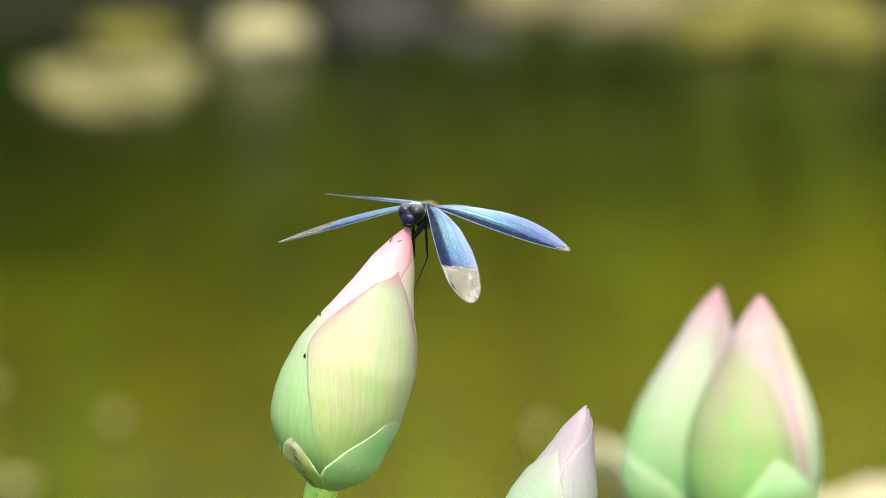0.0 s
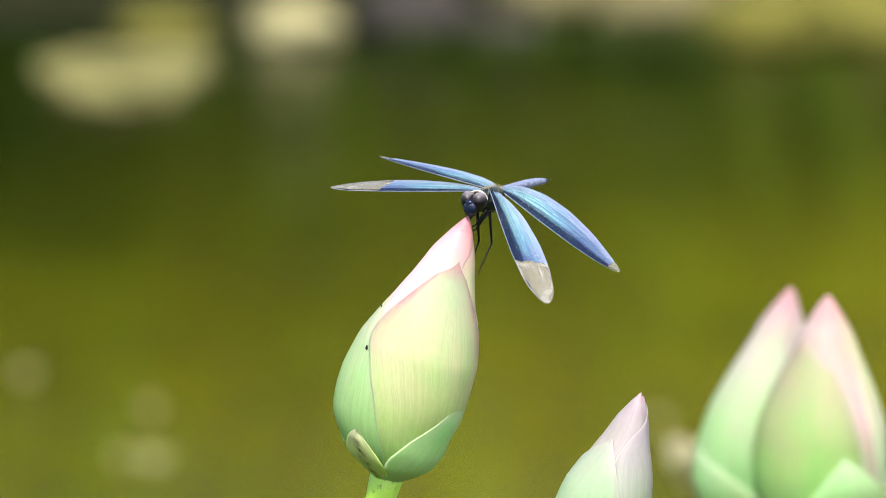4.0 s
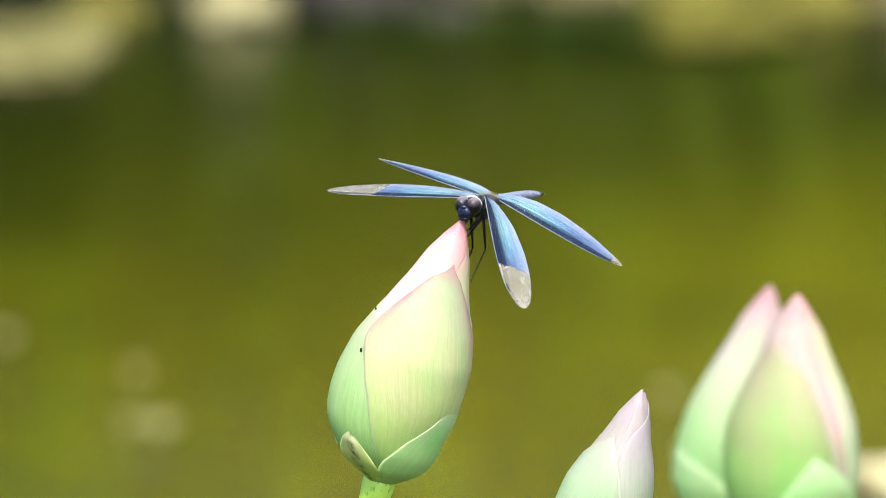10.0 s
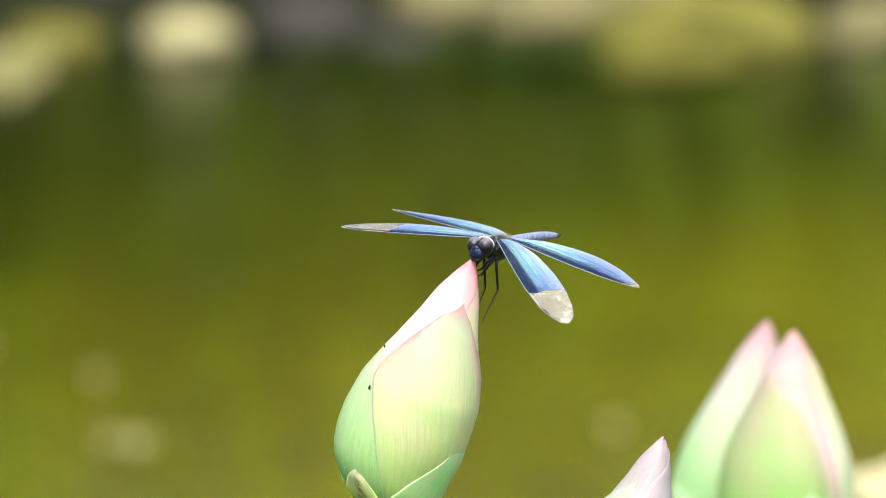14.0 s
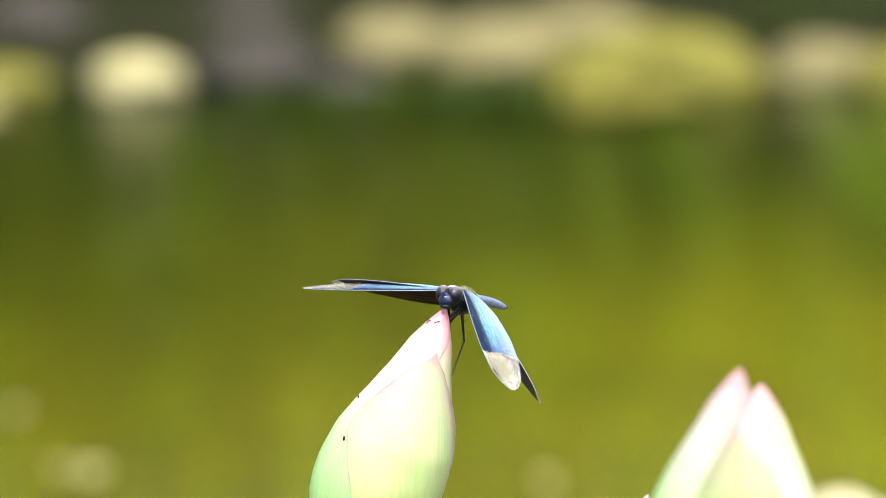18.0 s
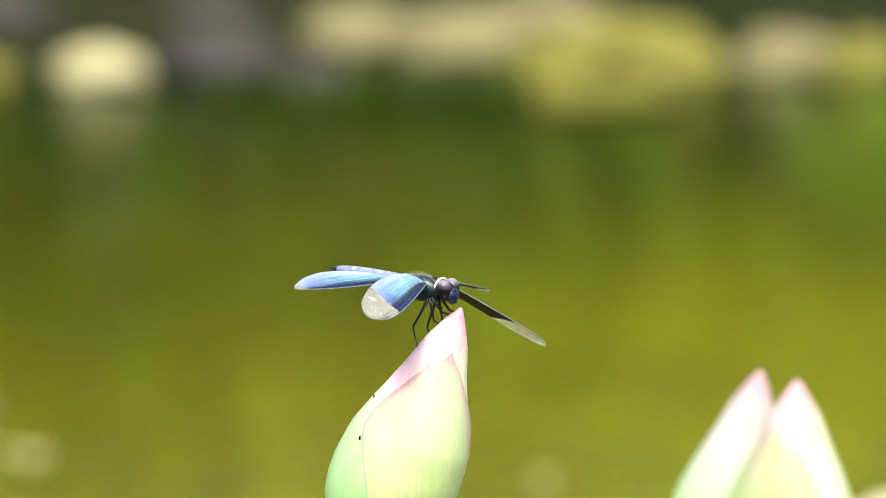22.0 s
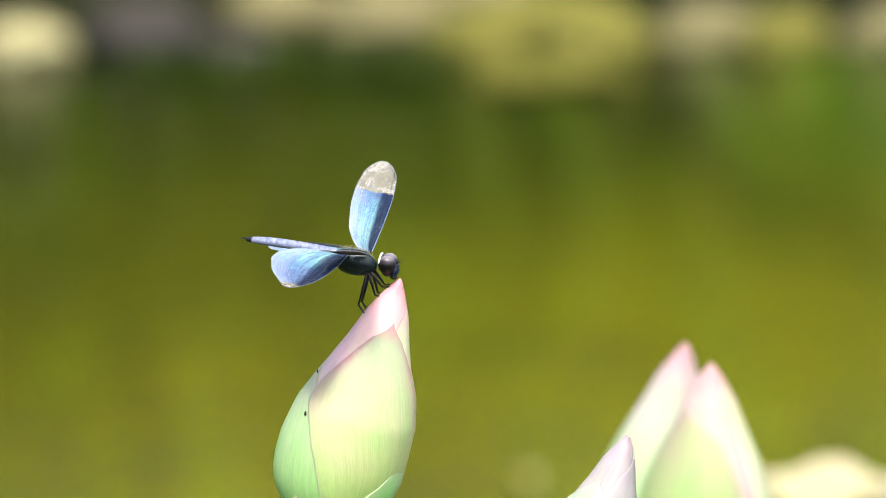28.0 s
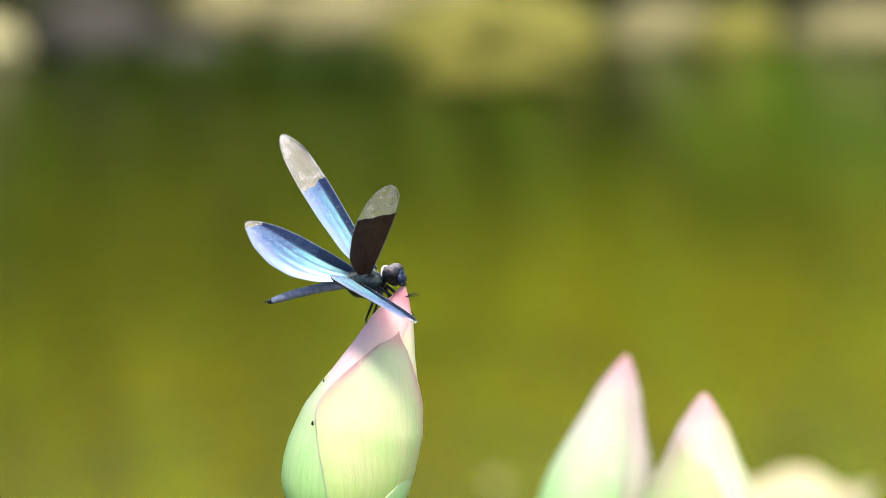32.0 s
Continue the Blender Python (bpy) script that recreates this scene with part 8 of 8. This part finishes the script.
    walk(legs[3], [
        (0, pose(0.0050, -0.0018, -0.0026, -34.07, -30.76, 19.09)), (1, pose(0.0050, -0.0018, -0.0026, -37.14, -32.70, 22.24)),
        (2, pose(0.0050, -0.0018, -0.0026, -37.01, -35.81, 23.80)), (3, pose(0.0050, -0.0018, -0.0026, -39.40, -37.55, 26.58)),
        (3.5, pose(0.0050, -0.0018, -0.0026, -41.43, -39.21, 29.16)), (4, pose(0.0050, -0.0018, -0.0026, -33.54, -36.07, 21.34)),
        (4.5, pose(0.0050, -0.0018, -0.0026, -39.63, -35.91, 25.90)), (6.5, pose(0.0050, -0.0018, -0.0026, -37.68, -33.95, 23.33)),
        (7, pose(0.0050, -0.0018, -0.0026, -37.01, -32.52, 22.07)), (8, pose(0.0050, -0.0018, -0.0026, -39.18, -37.26, 26.26)),
        (9, pose(0.0050, -0.0018, -0.0026, -35.23, -36.06, 22.58)), (10, pose(0.0050, -0.0018, -0.0026, -35.10, -34.82, 21.87)),
        (11, pose(0.0050, -0.0018, -0.0026, -38.53, -34.72, 24.39)), (12, pose(0.0050, -0.0018, -0.0026, -38.65, -35.37, 24.85)),
        (13, pose(0.0050, -0.0018, -0.0026, -32.19, -35.95, 20.28)), (14, pose(0.0050, -0.0018, -0.0026, -37.28, -35.84, 24.04)),
        (14.5, pose(0.0050, -0.0018, -0.0026, -37.03, -33.04, 22.37)), (16.5, pose(0.0050, -0.0018, -0.0026, -36.92, -26.94, 18.80)),
        (17, pose(0.0050, -0.0018, -0.0026, -38.24, -27.65, 20.10)), (18, pose(0.0050, -0.0018, -0.0026, -33.20, -27.92, 17.05)),
        (18.3, pose(0.0050, -0.0018, -0.0026, -35.33, -29.17, 19.07)), (18.5, pose(0.0050, -0.0018, -0.0026, -20.06, -30.08, 10.37)),
        (18.6, pose(0.0050, -0.0018, -0.0026, 4.58, -37.04, -2.76)), (18.7, pose(0.0050, -0.0018, -0.0026, -8.63, -54.99, 7.09)),
        (18.8, pose(0.0050, -0.0018, -0.0026, -7.74, -45.76, 5.56)), (18.9, pose(0.0050, -0.0018, -0.0026, 5.47, -35.59, -3.19)),
        (19, pose(0.0050, -0.0018, -0.0026, 8.91, -36.11, -5.28)), (19.5, pose(0.0050, -0.0018, -0.0026, 5.50, -35.40, -3.18)),
        (20, pose(0.0050, -0.0018, -0.0026, 9.38, -38.00, -5.81)), (21, pose(0.0050, -0.0018, -0.0026, 6.95, -35.01, -4.01)),
        (22, pose(0.0050, -0.0018, -0.0026, 10.50, -37.13, -6.39)), (23, pose(0.0050, -0.0018, -0.0026, 10.58, -39.69, -6.81)),
        (24, pose(0.0050, -0.0018, -0.0026, 14.37, -38.32, -9.03)), (25, pose(0.0050, -0.0018, -0.0026, 15.35, -40.55, -10.12)),
        (25.5, pose(0.0050, -0.0018, -0.0026, 11.63, -40.44, -7.60)), (27.5, pose(0.0050, -0.0018, -0.0026, 9.60, -44.87, -6.81)),
        (28, pose(0.0050, -0.0018, -0.0026, 12.76, -48.94, -9.70)), (28.3, pose(0.0050, -0.0018, -0.0026, 9.49, -47.63, -7.04)),
        (28.5, pose(0.0050, -0.0018, -0.0026, 1.16, -43.53, -0.80)), (28.7, pose(0.0050, -0.0018, -0.0026, 4.33, -41.76, -2.88)),
        (29, pose(0.0050, -0.0018, -0.0026, 7.42, -43.25, -5.09)), (29.3, pose(0.0050, -0.0018, -0.0026, 3.15, -34.42, -1.79)),
        (29.6, pose(0.0050, -0.0018, -0.0026, 3.93, -39.74, -2.52)), (29.8, pose(0.0050, -0.0018, -0.0026, 5.09, -41.57, -3.38)),
        (30, pose(0.0050, -0.0018, -0.0026, 0.62, -27.08, -0.28)), (30.2, pose(0.0050, -0.0018, -0.0026, 6.27, -33.34, -3.46)),
        (30.4, pose(0.0050, -0.0018, -0.0026, 7.18, -34.86, -4.11)), (30.6, pose(0.0050, -0.0018, -0.0026, 0.53, -41.54, -0.34)),
        (30.8, pose(0.0050, -0.0018, -0.0026, 9.52, -40.36, -6.20)), (31, pose(0.0050, -0.0018, -0.0026, 6.05, -36.15, -3.56)),
        (31.3, pose(0.0050, -0.0018, -0.0026, -3.88, -31.04, 2.01)), (31.5, pose(0.0050, -0.0018, -0.0026, 11.46, -55.53, -9.50)),
        (31.8, pose(0.0050, -0.0018, -0.0026, -7.27, -10.95, 1.40)), (32, pose(0.0050, -0.0018, -0.0026, 11.64, -33.42, -6.47)),
    ])
    walk(legs[4], [
        (0, pose(0.0044, 0.0018, -0.0026, 0.07, -11.07, -0.01)), (1, pose(0.0044, 0.0018, -0.0026, -0.26, -12.84, 0.06)),
        (2, pose(0.0044, 0.0018, -0.0026, 0.26, -15.17, -0.07)), (3, pose(0.0044, 0.0018, -0.0026, 0.12, -19.57, -0.04)),
        (3.5, pose(0.0044, 0.0018, -0.0026, 0.13, -23.11, -0.05)), (4, pose(0.0044, 0.0018, -0.0026, 0.53, -18.18, -0.17)),
        (4.5, pose(0.0044, 0.0018, -0.0026, -0.27, -19.04, 0.09)), (6.5, pose(0.0044, 0.0018, -0.0026, -0.18, -14.81, 0.05)),
        (7, pose(0.0044, 0.0018, -0.0026, -0.24, -12.64, 0.05)), (8, pose(0.0044, 0.0018, -0.0026, 0.11, -19.24, -0.04)),
        (9, pose(0.0044, 0.0018, -0.0026, 0.95, -14.92, -0.24)), (10, pose(0.0044, 0.0018, -0.0026, 0.37, -15.28, -0.10)),
        (11, pose(0.0044, 0.0018, -0.0026, -0.26, -16.65, 0.08)), (12, pose(0.0044, 0.0018, -0.0026, -0.17, -17.27, 0.05)),
        (13, pose(0.0044, 0.0018, -0.0026, 1.88, -14.36, -0.47)), (14, pose(0.0044, 0.0018, -0.0026, 0.19, -15.63, -0.05)),
        (14.5, pose(0.0044, 0.0018, -0.0026, -0.20, -13.06, 0.04)), (16.5, pose(0.0044, 0.0018, -0.0026, -0.98, -6.99, 0.12)),
        (17, pose(0.0044, 0.0018, -0.0026, -0.68, -6.77, 0.08)), (18, pose(0.0044, 0.0018, -0.0026, 0.99, -4.73, -0.08)),
        (18.3, pose(0.0044, 0.0018, -0.0026, -0.25, -6.49, 0.03)), (18.5, pose(0.0044, 0.0018, -0.0026, 5.23, -5.53, -0.50)),
        (18.6, pose(0.0044, 0.0018, -0.0026, -25.93, -18.45, 8.74)), (18.7, pose(0.0044, 0.0018, -0.0026, -32.06, -24.97, 14.80)),
        (18.8, pose(0.0044, 0.0018, -0.0026, -25.42, -14.47, 6.77)), (18.9, pose(0.0044, 0.0018, -0.0026, -14.65, -2.85, 0.74)),
        (19, pose(0.0044, 0.0018, -0.0026, -12.40, -5.55, 1.21)), (19.5, pose(0.0044, 0.0018, -0.0026, -14.60, -4.40, 1.15)),
        (20, pose(0.0044, 0.0018, -0.0026, -12.87, -7.98, 1.82)), (21, pose(0.0044, 0.0018, -0.0026, -15.38, -6.04, 1.67)),
        (22, pose(0.0044, 0.0018, -0.0026, -14.93, -7.91, 2.10)), (23, pose(0.0044, 0.0018, -0.0026, -14.69, -11.35, 2.96)),
        (24, pose(0.0044, 0.0018, -0.0026, -12.72, -11.32, 2.54)), (25, pose(0.0044, 0.0018, -0.0026, -13.78, -12.73, 3.09)),
        (25.5, pose(0.0044, 0.0018, -0.0026, -14.61, -11.32, 2.92)), (27.5, pose(0.0044, 0.0018, -0.0026, -9.06, -12.42, 1.96)),
        (28, pose(0.0044, 0.0018, -0.0026, -7.92, -14.81, 2.03)), (28.3, pose(0.0044, 0.0018, -0.0026, -9.45, -12.84, 2.12)),
        (28.5, pose(0.0044, 0.0018, -0.0026, -13.11, -14.96, 3.44)), (28.7, pose(0.0044, 0.0018, -0.0026, -10.92, -6.31, 1.22)),
        (29, pose(0.0044, 0.0018, -0.0026, -8.14, -9.70, 1.39)), (29.3, pose(0.0044, 0.0018, -0.0026, -13.74, 0.67, -0.16)),
        (29.6, pose(0.0044, 0.0018, -0.0026, -8.73, -6.66, 1.02)), (29.8, pose(0.0044, 0.0018, -0.0026, -11.42, -4.86, 0.98)),
        (30, pose(0.0044, 0.0018, -0.0026, -9.23, 2.43, -0.39)), (30.2, pose(0.0044, 0.0018, -0.0026, -8.83, -0.87, 0.13)),
        (30.4, pose(0.0044, 0.0018, -0.0026, -13.10, -10.35, 2.40)), (30.6, pose(0.0044, 0.0018, -0.0026, -17.57, -12.50, 3.92)),
        (30.8, pose(0.0044, 0.0018, -0.0026, -13.22, -1.53, 0.36)), (31, pose(0.0044, 0.0018, -0.0026, -14.33, -3.87, 0.99)),
        (31.3, pose(0.0044, 0.0018, -0.0026, -18.91, -1.89, 0.64)), (31.5, pose(0.0044, 0.0018, -0.0026, -22.91, -11.36, 4.76)),
        (31.8, pose(0.0044, 0.0018, -0.0026, -25.88, 14.26, -6.81)), (32, pose(0.0044, 0.0018, -0.0026, -16.96, 11.85, -3.59)),
    ])
    walk(legs[5], [
        (0, pose(0.0044, -0.0018, -0.0026, 6.25, -10.88, -1.18)), (1, pose(0.0044, -0.0018, -0.0026, 6.07, -12.64, -1.33)),
        (2, pose(0.0044, -0.0018, -0.0026, 6.63, -14.91, -1.71)), (3, pose(0.0044, -0.0018, -0.0026, 6.65, -19.28, -2.21)),
        (3.5, pose(0.0044, -0.0018, -0.0026, 6.85, -22.78, -2.66)), (4, pose(0.0044, -0.0018, -0.0026, 6.73, -17.88, -2.07)),
        (4.5, pose(0.0044, -0.0018, -0.0026, 6.25, -18.78, -2.02)), (6.5, pose(0.0044, -0.0018, -0.0026, 6.18, -14.59, -1.56)),
        (7, pose(0.0044, -0.0018, -0.0026, 6.09, -12.44, -1.31)), (8, pose(0.0044, -0.0018, -0.0026, 6.62, -18.94, -2.16)),
        (9, pose(0.0044, -0.0018, -0.0026, 7.29, -14.62, -1.85)), (10, pose(0.0044, -0.0018, -0.0026, 6.63, -15.01, -1.72)),
        (11, pose(0.0044, -0.0018, -0.0026, 6.16, -16.41, -1.74)), (12, pose(0.0044, -0.0018, -0.0026, 6.28, -17.04, -1.84)),
        (13, pose(0.0044, -0.0018, -0.0026, 8.14, -14.00, -1.99)), (14, pose(0.0044, -0.0018, -0.0026, 6.59, -15.37, -1.76)),
        (14.5, pose(0.0044, -0.0018, -0.0026, 6.14, -12.84, -1.37)), (16.5, pose(0.0044, -0.0018, -0.0026, 5.35, -6.88, -0.64)),
        (17, pose(0.0044, -0.0018, -0.0026, 5.78, -6.63, -0.67)), (18, pose(0.0044, -0.0018, -0.0026, 7.34, -4.55, -0.58)),
        (18.3, pose(0.0044, -0.0018, -0.0026, 6.07, -6.36, -0.68)), (18.5, pose(0.0044, -0.0018, -0.0026, 11.27, -5.16, -1.02)),
        (18.6, pose(0.0044, -0.0018, -0.0026, -21.04, -20.06, 7.52)), (18.7, pose(0.0044, -0.0018, -0.0026, -27.13, -27.34, 13.24)),
        (18.8, pose(0.0044, -0.0018, -0.0026, -20.53, -15.87, 5.84)), (18.9, pose(0.0044, -0.0018, -0.0026, -9.45, -3.24, 0.54)),
        (19, pose(0.0044, -0.0018, -0.0026, -11.21, 2.81, -0.83)), (19.5, pose(0.0044, -0.0018, -0.0026, -13.38, 3.39, -1.02)),
        (20, pose(0.0044, -0.0018, -0.0026, -11.78, 0.22, -0.51)), (21, pose(0.0044, -0.0018, -0.0026, -14.91, 1.32, -0.76)),
        (22, pose(0.0044, -0.0018, -0.0026, -14.57, -0.49, -0.46)), (23, pose(0.0044, -0.0018, -0.0026, -14.21, -3.90, 0.10)),
        (24, pose(0.0044, -0.0018, -0.0026, -12.64, -3.47, -0.13)), (25, pose(0.0044, -0.0018, -0.0026, -13.53, -5.11, 0.16)),
        (25.5, pose(0.0044, -0.0018, -0.0026, -14.01, -3.74, 0.07)), (27.5, pose(0.0044, -0.0018, -0.0026, -3.78, -12.78, 0.84)),
        (28, pose(0.0044, -0.0018, -0.0026, -2.35, -15.15, 0.61)), (28.3, pose(0.0044, -0.0018, -0.0026, -3.92, -13.26, 0.90)),
        (28.5, pose(0.0044, -0.0018, -0.0026, -8.22, -15.60, 2.23)), (28.7, pose(0.0044, -0.0018, -0.0026, -5.45, -6.67, 0.63)),
        (29, pose(0.0044, -0.0018, -0.0026, -2.86, -9.99, 0.49)), (29.3, pose(0.0044, -0.0018, -0.0026, -8.31, 0.44, -0.06)),
        (29.6, pose(0.0044, -0.0018, -0.0026, -3.44, -6.93, 0.42)), (29.8, pose(0.0044, -0.0018, -0.0026, -5.85, -5.20, 0.53)),
        (30, pose(0.0044, -0.0018, -0.0026, -4.34, 2.33, -0.18)), (30.2, pose(0.0044, -0.0018, -0.0026, -3.67, -1.02, 0.07)),
        (30.4, pose(0.0044, -0.0018, -0.0026, -8.63, -10.85, 1.64)), (30.6, pose(0.0044, -0.0018, -0.0026, -12.73, -13.32, 2.98)),
        (30.8, pose(0.0044, -0.0018, -0.0026, -7.40, -1.85, 0.24)), (31, pose(0.0044, -0.0018, -0.0026, -9.18, -4.28, 0.69)),
        (31.3, pose(0.0044, -0.0018, -0.0026, -14.11, -2.32, 0.59)), (31.5, pose(0.0044, -0.0018, -0.0026, -16.90, -12.66, 3.81)),
        (31.8, pose(0.0044, -0.0018, -0.0026, -20.73, 14.86, -5.54)), (32, pose(0.0044, -0.0018, -0.0026, -9.95, 12.13, -2.11)),
    ])

motions()
